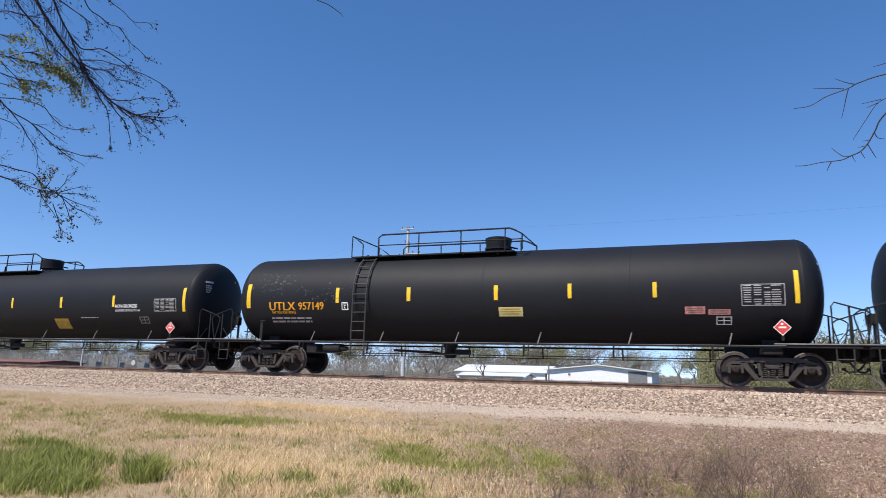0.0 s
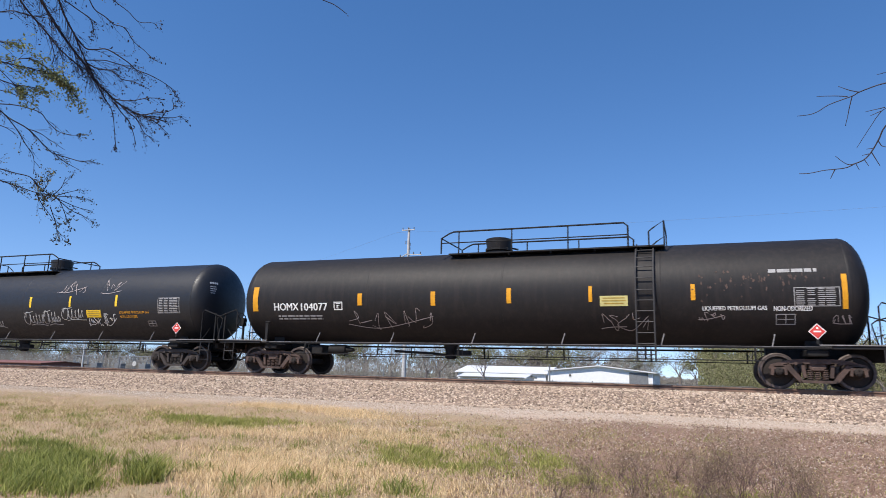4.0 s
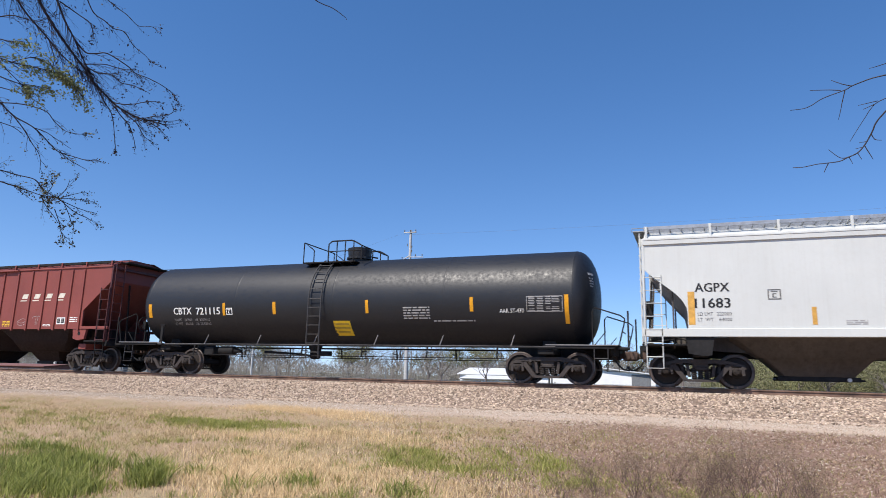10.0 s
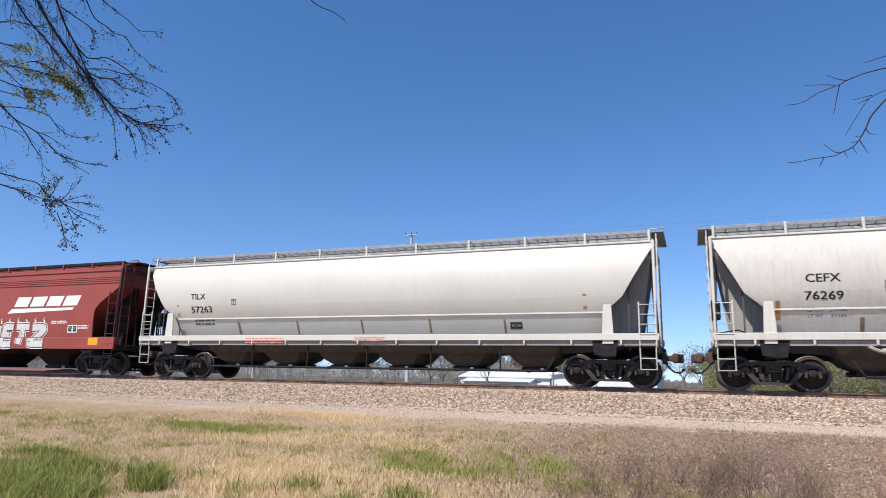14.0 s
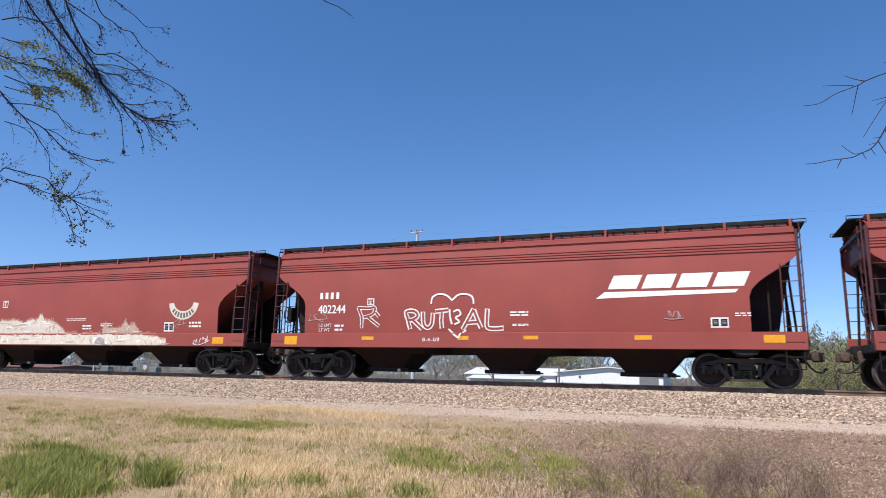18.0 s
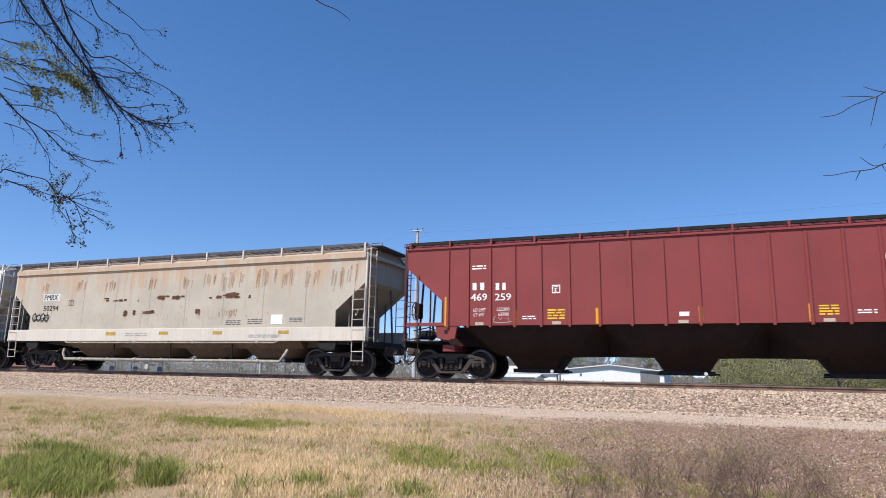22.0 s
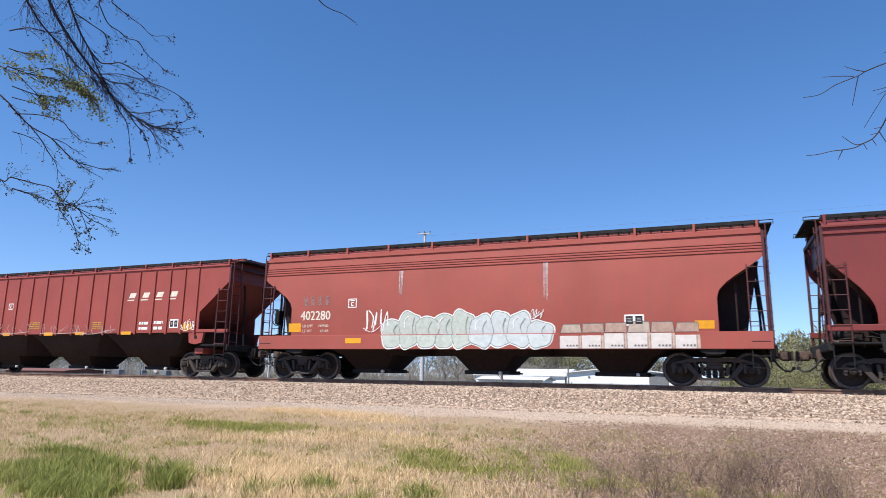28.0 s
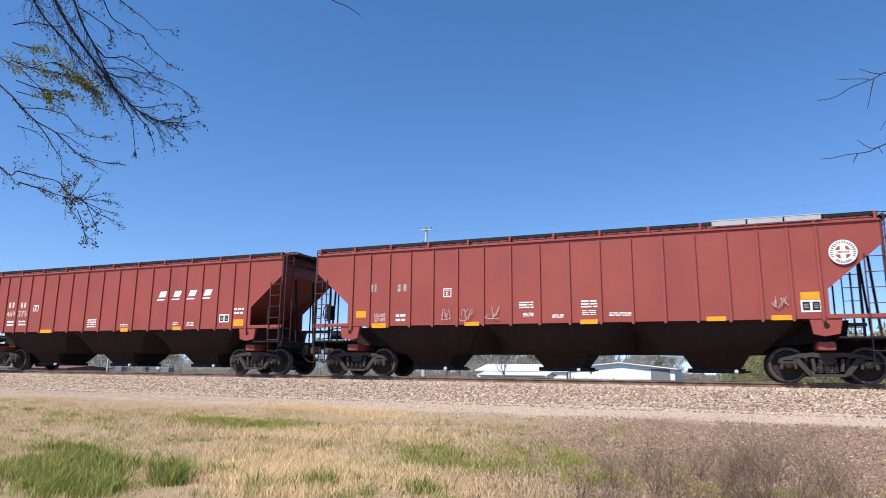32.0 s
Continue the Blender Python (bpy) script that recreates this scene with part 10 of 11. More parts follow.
# far side: buildings, poles, woods -------------------------------------------
WALL_WHITE = surface("white_sheet_wall", (0.80, 0.80, 0.79), 0.6, 0, 0.05, 2, 12, 0.1)
ROOF_PALE = surface("pale_roof", (0.74, 0.74, 0.74), 0.5, 0.1, 0.06, 2, 12, 0.1)
POLE_WOOD = surface("bleached_pole", (0.50, 0.49, 0.48), 0.85, 0, 0.2, 8, 40, 0.3)
GALV = surface("galvanised_steel", (0.20, 0.205, 0.21), 0.6, 0.3, 0.12, 4, 30, 0.1)
BRICK_RED = surface("brown_red_wall", (0.20, 0.085, 0.065), 0.8, 0, 0.2, 3, 20, 0.2)
BARK = surface("grey_bark", (0.15, 0.12, 0.105), 0.9, 0, 0.3, 9, 60, 0.5, (0.20, 0.175, 0.155))
STEM = surface("shrub_stem", (0.125, 0.078, 0.062), 0.85, 0, 0.3, 20, 90, 0.3)
TWIG = surface("dark_twig", (0.047, 0.044, 0.056), 0.85, 0, 0.3, 20, 90, 0.3)
FAR_Z = -1.2


def shed(x0, x1, y0, y1, eave, ridge, label, along=True):
    ob = tagged(new("shed"), label, "building", "sheds by the line")
    ob.location = ((x0 + x1) / 2, (y0 + y1) / 2, FAR_Z)
    w, d = x1 - x0, y1 - y0
    e, r = eave - FAR_Z, ridge - FAR_Z
    g = Shape()
    prof = [(-w / 2, 0), (w / 2, 0), (w / 2, e), (0, r), (-w / 2, e)] if not along else None
    if along:
        g.loft([[(x, -d / 2, 0), (x, d / 2, 0), (x, d / 2, e), (x, 0, r - 0.05), (x, -d / 2, e)] for x in (-w / 2, w / 2)])
    else:
        g.plate(prof, -d / 2, d / 2)
    wall = part("wall", g, WALL_WHITE, ob)
    if along:
        for s in (-1, 1):
            part("roof", Shape().loft([[(x, s * (d / 2 + 0.4), e - 0.1), (x, 0, r + 0.02), (x, 0, r + 0.14), (x, s * (d / 2 + 0.4), e + 0.02)] for x in (-w / 2 - 0.4, w / 2 + 0.4)]), ROOF_PALE, ob, "pale sheet-metal roof")
    else:
        for s in (-1, 1):
            part("roof", Shape().loft([[(s * (w / 2 + 0.5), y, e - 0.13), (0, y, r + 0.02), (0, y, r + 0.16), (s * (w / 2 + 0.5), y, e + 0.02)] for y in (-d / 2 - 0.5, d / 2 + 0.5)]), ROOF_PALE, ob, "pale sheet-metal roof")
    return ob


main_shed = shed(-20.3, -5.2, 78, 100, 1.05, 1.78, "large white sheet-metal gabled shed behind the track", False)
part("side_door", Shape().box(5.6, -11.05, 1.1, 2.6, 0.08, 2.2, 0.02), GALV, main_shed, "grey roller door")
part("vent", Shape().box(-4.2, -11.06, 1.6, 0.3, 0.1, 0.3, 0.02), INK_SOFT, main_shed)
low_shed = shed(-35.4, -21.0, 80, 92, 0.55, 1.50, "long low white shed with a pale roof")
annex = shed(-31.5, -22.0, 70, 76, -0.15, 0.22, "low white lean-to with grey gutters")
part("gutter", Shape().box(0, -3.45, 1.02, 9.8, 0.12, 0.14, 0.02), GALV, annex)
part("gutter", Shape().box(0.8, -3.2, 0.62, 7.8, 0.12, 0.10, 0.02), GALV, annex)
red_store = shed(-140.0, -122.0, 74, 84, 0.0, 0.35, "low brown-red storage building far along the line")
for o in red_store.children:
    o.data.materials.clear()
    o.data.materials.append(BRICK_RED)


def utility_pole(x, y, high, label, arms=1, wood=POLE_WOOD):
    ob = tagged(new("utility_pole"), label, "utility pole", "poles behind the line")
    ob.location = (x, y, FAR_Z)
    part("pole", Shape().turned([(0, 0.15), (high * 0.5, 0.125), (high, 0.095)], 10, "z"), wood, ob)
    for i in range(arms):
        z = high - 0.35 - 1.1 * i
        part("crossarm", Shape().box(0, -0.14, z, 1.5, 0.08, 0.09, 0.01).bar((-0.7, -0.12, z), (0, -0.12, z - 0.6), 0.03, 0.03).bar((0.7, -0.12, z), (0, -0.12, z - 0.6), 0.03, 0.03), wood, ob)
        for d in (-0.68, -0.3, 0.3, 0.68):
            part("insulator", lambda: Shape().turned([(0, 0.02), (0.06, 0.035), (0.08, 0.02), (0.12, 0.04), (0.16, 0.02)], 8, "z"), INK_SOFT, ob, key="insulator", at=(d, -0.14, z + 0.06))
    return ob


main_pole = tagged(new("utility_pole"), "bleached wooden utility pole with a short top arm", "utility pole", "poles behind the line")
main_pole.location = (-18.0, 19.9, FAR_Z)
part("pole", Shape().turned([(0, 0.15), (5.5, 0.12), (11.25, 0.085)], 12, "z"), POLE_WOOD, main_pole)
part("crossarm", Shape().box(0.0, -0.11, 11.08, 0.95, 0.07, 0.07, 0.01), POLE_WOOD, main_pole)
for d in (-0.42, 0.0, 0.42):
    part("insulator", lambda: Shape().turned([(0, 0.02), (0.06, 0.04), (0.08, 0.02), (0.12, 0.045), (0.16, 0.02)], 8, "z"), INK_SOFT, main_pole, key="insulator", at=(d, -0.11, 11.11))
for d, z in ((0.16, 10.05), (0.16, 9.75), (-0.16, 10.2)):
    part("spool", lambda: Shape().turned([(-0.08, 0.05), (-0.03, 0.03), (0.03, 0.03), (0.08, 0.05)], 8, "z"), INK_SOFT, main_pole, key="spool", at=(d, -0.1, z))
part("lower_arm", Shape().bar((-0.62, -0.1, 9.12), (0.0, -0.1, 9.42), 0.06, 0.06).bar((0.0, -0.1, 9.34), (1.05, -0.1, 9.30), 0.05, 0.06), POLE_WOOD, main_pole)
for d, z in ((0.45, 9.36), (0.95, 9.34), (-0.55, 9.2)):
    part("insulator", lambda: Shape().turned([(0, 0.02), (0.06, 0.04), (0.08, 0.02), (0.12, 0.045), (0.16, 0.02)], 8, "z"), INK_SOFT, main_pole, key="insulator", at=(d, -0.1, z))
utility_pole(-92.0, 58.0, 8.2, "distant wooden utility pole")
utility_pole(-61.0, 60.0, 8.0, "distant wooden utility pole")
utility_pole(-150.0, 75.0, 8.6, "distant wooden utility pole")


def wire(a, b, sag, name="overhead_wire"):
    pts = []
    for i in range(25):
        u = i / 24
        p = Vector(a).lerp(Vector(b), u)
        pts.append((p.x, p.y, p.z - sag * 4 * u * (1 - u)))
    tagged(new(name, Shape().tube(pts, 0.0035, 4).mesh(name, GALV)), "thin pale overhead wire strung between poles", "cable", "overhead wires")


wire((-18.9, 19.8, FAR_Z + 10.95), (62, 14.0, 11.2), 1.2)
wire((-18.9, 19.8, FAR_Z + 10.95), (-92.9, 57.9, FAR_Z + 7.9), 1.0)


def short_post(x, y, high, label, sign=False):
    ob = tagged(new("sign_post" if sign else "marker_post"), label, "post", "posts by the line")
    ob.location = (x, y, ground_z(x, y))
    part("post", Shape().box(0, 0, high / 2, 0.09, 0.09, high, 0.01), GALV, ob)
    if sign:
        part("sign_plate", Shape().turned([(-0.02, 0.20), (0.02, 0.20)], 20, "y", (0, -0.07, high - 0.3)), POLE_WOOD, ob, "round pale sign with a red rim")
    return ob


short_post(-8.3, 20.5, 2.1, "thin grey steel marker post beyond the track")
short_post(-43.5, 20.2, 1.9, "grey marker post beyond the track")
short_post(-42.0, 20.4, 1.75, "pale round crossing sign on a thin post", True)
short_post(-27.5, 22.0, 1.6, "thin pale marker post beyond the track")
short_post(-34.0, 28.0, 1.9, "thin pale marker post beyond the track")
short_post(-21.5, 24.0, 1.8, "thin pale marker post beyond the track")


def substation():
    ob = tagged(new("substation"), "grey steel lattice frames of a small substation", "substation")
    ob.location = (-128.0, 92.0, FAR_Z)
    for i in range(5):
        x = -14 + 7 * i
        def gantry():
            g = Shape()
            for s in (-1, 1):
                g.box(s * 2.2, 0, 1.6, 0.16, 0.16, 3.2, 0.02)
                for k in range(4):
                    g.bar((s * 2.2, -0.3, 0.3 + 0.75 * k), (s * 2.2, 0.3, 0.9 + 0.75 * k), 0.05, 0.05)
            g.box(0, 0, 3.2, 4.8, 0.2, 0.2, 0.02)
            g.box(0, 0, 2.2, 4.4, 0.12, 0.12, 0.02)
            for d in (-1.4, 0, 1.4):
                g.turned([(2.4, 0.1), (2.5, 0.18), (2.7, 0.1), (2.8, 0.18), (3.1, 0.08)], 8, "z", (d, 0, 0))
            return g
        part("gantry", gantry, GALV, ob, key="gantry", at=(x, 2 * (i % 2), 0))
        part("transformer", lambda: Shape().box(0, 0, 0.8, 1.8, 1.4, 1.6, 0.06).turned([(1.6, 0.12), (2.1, 0.08)], 8, "z", (0.4, 0, 0)), GALV, ob, key="substation_box", at=(x + 3.2, -2.5, 0))
    part("fence", Shape().box(0, -6, 0.9, 36, 0.04, 0.06, 0.01).box(0, -6, 1.75, 36, 0.04, 0.06, 0.01), GALV, ob)


substation()


def far_fence():
    ob = tagged(new("wire_fence"), "long low wire fence on thin steel posts", "fence")
    ob.location = (-70, 30, FAR_Z)
    for i in range(40):
        part("post", lambda: Shape().box(0, 0, 0.55, 0.06, 0.06, 1.1, 0.008), GALV, ob, key="fence_post", at=(-45 + 3 * i, 0, 0))
    for z in (0.35, 0.7, 1.02):
        part("strand", lambda: Shape().tube([(-46, 0, 0), (74, 0, 0)], 0.01, 5), GALV, ob, key="strand", at=(0, 0, z))


far_fence()

LEAF_SPRING = island_mat("spring_leaves", [(0.165, 0.168, 0.075), (0.225, 0.228, 0.10), (0.19, 0.172, 0.10), (0.24, 0.215, 0.125)], 0.8)
LEAF_HAZE = island_mat("hazy_twigs", [(0.22, 0.20, 0.185), (0.27, 0.245, 0.225), (0.23, 0.225, 0.17), (0.33, 0.30, 0.28)], 0.9)
LEAF_BUD = island_mat("olive_buds", [(0.17, 0.20, 0.085), (0.29, 0.34, 0.15), (0.36, 0.39, 0.19), (0.16, 0.17, 0.10)], 0.7, 0.3)


def grow(g, p, d, length, r, depth, rng, tips, spread=0.55, droop=0.0):
    """Branches that fork into ever thinner ones."""
    pts, radii = [p], [r]
    steps = 3
    for i in range(steps):
        d = (d + Vector((rng.uniform(-1, 1), rng.uniform(-1, 1), rng.uniform(-1, 1) - droop)) * 0.16).normalized()
        p = p + d * (length / steps)
        pts.append(p)
        radii.append(r * (1 - 0.42 * (i + 1) / steps))
    g.tube(pts, radii, 5 if depth > 1 else 4, False)
    if depth == 0:
        tips.append(p)
        return
    for i in range(rng.choice((2, 3, 3))):
        q = pts[-1] if i == 0 else pts[rng.choice((1, 2))]
        s = (d + Vector((rng.uniform(-1, 1), rng.uniform(-1, 1), rng.uniform(-0.7, 1))) * spread).normalized()
        grow(g, q, s, length * rng.uniform(0.62, 0.82), radii[-1] * (0.95 if i == 0 else 0.7), depth - 1, rng, tips, spread, droop)


def leaves(tips, n, reach, size, rng, flat=False):
    v, f = [], []
    for p in tips:
        for _ in range(n):
            c = p + Vector((rng.gauss(0, reach), rng.gauss(0, reach), rng.gauss(0, reach * 0.8)))
            a = Vector((rng.uniform(-1, 1), rng.uniform(-1, 1), rng.uniform(-1, 1))).normalized()
            b = a.cross(Vector((rng.uniform(-1, 1), rng.uniform(-1, 1), rng.uniform(-1, 1)))).normalized()
            s = size * rng.uniform(0.6, 1.4)
            k = len(v)
            v += [c - a * s, c - b * s * 0.5, c + a * s, c + b * s * 0.5]
            f.append((k, k + 1, k + 2, k + 3))
    return Shape().add(v, f)


TREES = {}


def far_tree(x, y, size, kind, seed):
    """A tree of the woods behind; a few shapes serve them all."""
    key = (kind, seed % 4)
    if key not in TREES:
        rng = random.Random(50 + seed % 4 + (10 if kind == "green" else 0))
        g, tips = Shape(), []
        g.tube([(0, 0, -0.1), (0.02, 0, 0.9), (0.05, 0.03, 1.7)], [0.16, 0.12, 0.10], 7)
        for k in range(4):
            a = k * 1.57 + rng.uniform(-0.5, 0.5)
            grow(g, Vector((0.03, 0.01, 1.0 + 0.22 * k)), Vector((math.cos(a) * 0.7, math.sin(a) * 0.7, 1)).normalized(), 1.25, 0.06, 4, rng, tips, 0.6)
        trunk = g.mesh("trunk", BARK, 60, False)
        crown = leaves(tips, 3 if kind == "bare" else 9, 0.16 if kind == "bare" else 0.22, 0.05 if kind == "bare" else 0.075, rng).mesh("crown", LEAF_HAZE if kind == "bare" else LEAF_SPRING, 0, False)
        TREES[key] = (trunk, crown)
    trunk, crown = TREES[key]
    ob = tagged(new("tree", trunk), "bare hazy spring tree beyond the track" if kind == "bare" else "tree with fresh green spring leaves", "tree", "trees behind the line")
    ob.location = (x, y, ground_z(x, y) - 0.05)
    ob.scale = (size * 1.15, size * 1.15, size)
    ob.rotation_euler = (0, 0, seed * 1.7)
    c = new("crown", crown)
    c.parent = ob
    return ob


def woods():
    rng = random.Random(8)
    i = 0
    # far hazy line on the left, nearer green edge on the right
    for k in range(170):
        u = k / 169
        x = -330 + 300 * u + rng.uniform(-4, 4)
        y = 150 + rng.uniform(-15, 40)
        far_tree(x, y, rng.uniform(1.5, 2.4) * (0.9 if rng.random() < 0.7 else 1.3), "bare" if rng.random() < 0.72 else "green", i)
        i += 1
    for k in range(46):
        u = k / 45
        x = -40 + 62 * u + rng.uniform(-2, 2)
        y = 112 + rng.uniform(-6, 16) - 30 * max(0, u - 0.6)
        if not -0.052 < x / (y - EYE[1]) < 0.002:
            far_tree(x, y, rng.uniform(1.3, 2.1), "bare" if rng.random() < 0.6 - 0.4 * u else "green", i)
        i += 1
    for x, y, s, kind in ((-26.0, 64, 1.0, "bare"), (-34.0, 68, 1.15, "bare"), (-38.5, 74, 1.1, "bare"), (2.0, 62, 1.35, "green"), (7.5, 58, 1.5, "green"), (12.5, 60, 1.55, "bare"), (16.0, 52, 1.5, "bare"), (17.5, 46, 1.25, "green"), (21.0, 56, 1.6, "green"), (26.0, 50, 1.5, "green"),
                          (-1.5, 74, 1.2, "bare"), (10.0, 40, 0.8, "green"), (13.5, 38, 0.75, "green"), (15.0, 43, 0.9, "green"), (19.0, 40, 1.0, "green"), (5.0, 48, 0.7, "green"), (8.5, 45, 0.8, "bare"), (22.5, 42, 1.0, "bare")):
        far_tree(x, y, s, kind, i)
        i += 1


woods()


def brush(name, label, n, x0, x1, near, far, low, high, material, seed, size, wide=0.12):
    """Fine tangled growth behind the line, one joined mesh; its top follows a rough noise."""
    rng = np.random.default_rng(seed)
    x = rng.uniform(x0, x1, n)
    y = rng.uniform(near, far, n)
    ph = rng.uniform(0, 6.28, 4)
    top = low + (high - low) * (0.5 + 0.2 * np.sin(x * 0.31 + ph[0]) + 0.18 * np.sin(x * 0.83 + y * 0.3 + ph[1]) + 0.14 * np.sin(x * 2.1 + ph[2]) + 0.1 * np.sin(x * 4.7 + ph[3]))
    z = np.array([ground_z(p, q) for p, q in zip(x, y)]) + top * rng.random(n) ** 0.75
    s = size * rng.uniform(0.4, 1.5, n)
    d = rng.normal(0, 1, (n, 3)) * np.array([0.55, 0.55, 1.0])
    d *= (s / np.linalg.norm(d, axis=1))[:, None]
    a = rng.uniform(0, 6.28, n)
    w = np.stack([np.cos(a), np.sin(a) * 0.4, rng.normal(0, 0.4, n)], 1) * (s * wide)[:, None]
    c = np.stack([x, y, z], 1)
    v = np.stack([c - d, c - w, c + d, c + w], 1)
    f = np.array([(0, 1, 2, 3)])
    big_mesh(name, label, v.reshape(-1, 3), (f[None] + 4 * np.arange(n)[:, None, None]).reshape(-1, 4), material, "brush")


brush("brush", "olive-green bushes along the far side", 140000, 0.6, 36, 40, 58, 1.8, 5.2, LEAF_SPRING, 21, 0.085, 0.4)
brush("thicket", "dull olive thicket behind the bushes", 40000, 1.5, 46, 62, 72, 3.5, 8.0, LEAF_SPRING, 25, 0.30, 0.25)
brush("low_scrub", "low grey scrub beyond the sheds", 9000, -8, 3, 103, 116, 0.9, 2.0, LEAF_HAZE, 26, 0.25, 0.14)
brush("dead_brush", "hazy grey-brown scrub and bare trees far off", 130000, -360, -16, 120, 165, 1.6, 5.4, LEAF_HAZE, 22, 0.42, 0.13)
brush("near_scrub", "brown scrub beside the sheds", 36000, -48, -7.5, 103, 118, 1.5, 5.0, LEAF_HAZE, 24, 0.30, 0.14)


# near shrubs and overhanging branches ----------------------------------------
LEAF_DULL = island_mat("dull_young_leaves", [(0.09, 0.10, 0.07), (0.16, 0.17, 0.11), (0.12, 0.12, 0.09), (0.07, 0.065, 0.06)], 0.7)
DEAD_BUD = island_mat("dead_buds", [(0.13, 0.085, 0.06), (0.24, 0.165, 0.11), (0.20, 0.17, 0.075), (0.32, 0.24, 0.17)], 0.85)


def shrub(x, y, high, seed, n=9):
    rng = random.Random(seed)
    z = ground_z(x, y)
    ob = tagged(new("shrub"), "bare dark twiggy shrub in the dry verge", "shrub", "shrubs in the verge")
    ob.location = (x, y, z - 0.02)
    tips = []
    for k in range(n):
        g = Shape()
        d = Vector((rng.uniform(-0.7, 0.7), rng.uniform(-0.7, 0.7), 1)).normalized()
        grow(g, Vector((rng.uniform(-0.06, 0.06), rng.uniform(-0.06, 0.06), 0)), d, high * 0.42, 0.0036, 4, rng, tips, 0.7)
        part("stem", g, STEM, ob)
    part("foliage", leaves(tips, 2, 0.035, 0.007, rng), DEAD_BUD, ob)["kind"] = "stuff"


for i, (x, y, h) in enumerate(((0.50, -11.9, 0.86), (0.18, -11.6, 0.62), (-0.05, -11.7, 0.62), (0.85, -11.4, 0.8), (-0.75, -11.8, 0.60), (-0.55, -11.3, 0.5), (0.42, -11.6, 0.95), (0.6, -10.6, 0.62), (1.15, -10.9, 0.45), (-1.5, -12.3, 0.38), (-1.05, -12.5, 0.42), (0.95, -12.2, 0.6), (0.2, -12.5, 0.5), (0.3, -10.4, 0.36), (-0.95, -10.9, 0.45), (-0.30, -10.7, 0.50), (-1.25, -11.6, 0.46), (1.25, -11.8, 0.55), (-0.35, -12.3, 0.48), (0.05, -11.1, 0.62), (0.75, -12.6, 0.45))):
    shrub(x, y, h, 300 + i)


def branch(parent, name, limbs, seed, r0, twigs, leaf, leaf_mat, reach=1.0, size=0.0075):
    """One overhanging bough: main limbs with side twigs, catkins and leaves."""
    rng = random.Random(seed)
    g, tips = Shape(), []
    for pts, k in limbs:
        if (Vector(pts[0]) - Vector(pts[1])).length > 0.6:
            lead = Vector(pts[1]) * 1.8 - Vector(pts[2]) * 0.8
            pts = (pts[0], tuple(lead.lerp(Vector(pts[0]), 0.35)), tuple(lead), *pts[1:])
        path = [Vector(p) for p in curve_pts(pts, 5)]
        n = len(path)
        g.tube(path, [r0 * k * (1 - 0.72 * i / (n - 1)) + 0.0006 for i in range(n)], 6, False)
        for i in range(int(twigs * k * n / 10)):
            j = rng.randint(2, n - 2)
            d = (path[j + 1] - path[j - 1]).normalized()
            s = (d * 1.0 + Vector((rng.uniform(-1, 1), rng.uniform(-1, 1), rng.uniform(-1.0, 0.7))) * 0.55).normalized()
            grow(g, path[j], s, rng.uniform(0.07, 0.20) * reach * (1.08 - 0.62 * j / n), 0.0017 * (0.6 + 0.4 * k), 2 if rng.random() < 0.3 else 1, rng, tips, 0.4, 0.3)
        tips.append(path[-1])
    ob = part(name, g, TWIG, parent)
    if not leaf:
        return ob
    ob_l = part("leaves", leaves(tips, leaf, 0.010, size, rng), leaf_mat, ob, "small dark buds and young leaves")
    ob_l["kind"] = "stuff"
    return ob


def near_tree(x, y, high, lean, label):
    z = ground_z(x, y)
    ob = tagged(new("tree"), label, "tree", "trees over the verge")
    part("trunk", Shape().tube([(x, y, z - 0.1), (x + lean[0] * 0.2, y + lean[1] * 0.2, z + high * 0.4), (x + lean[0] * 0.6, y + lean[1] * 0.6, z + high * 0.75), (x + lean[0], y + lean[1], z + high)], [0.17, 0.14, 0.11, 0.06], 12), BARK, ob)
    rng = random.Random(int(x * 10))
    tips = []
    for k in range(7):
        u = 0.55 + 0.45 * k / 6
        g = Shape()
        d = Vector((math.copysign(1, x) * rng.uniform(0.35, 1.0), rng.uniform(-1.0, -0.2), rng.uniform(0.5, 1.2))).normalized()
        grow(g, Vector((x + lean[0] * u ** 1.6, y + lean[1] * u ** 1.6, z + high * u)), d, 1.15, 0.045, 4, rng, tips, 0.5)
        part("limb", g, BARK, ob)
    part("foliage", leaves(tips, 4, 0.06, 0.014, rng), LEAF_BUD, ob)["kind"] = "stuff"
    return ob


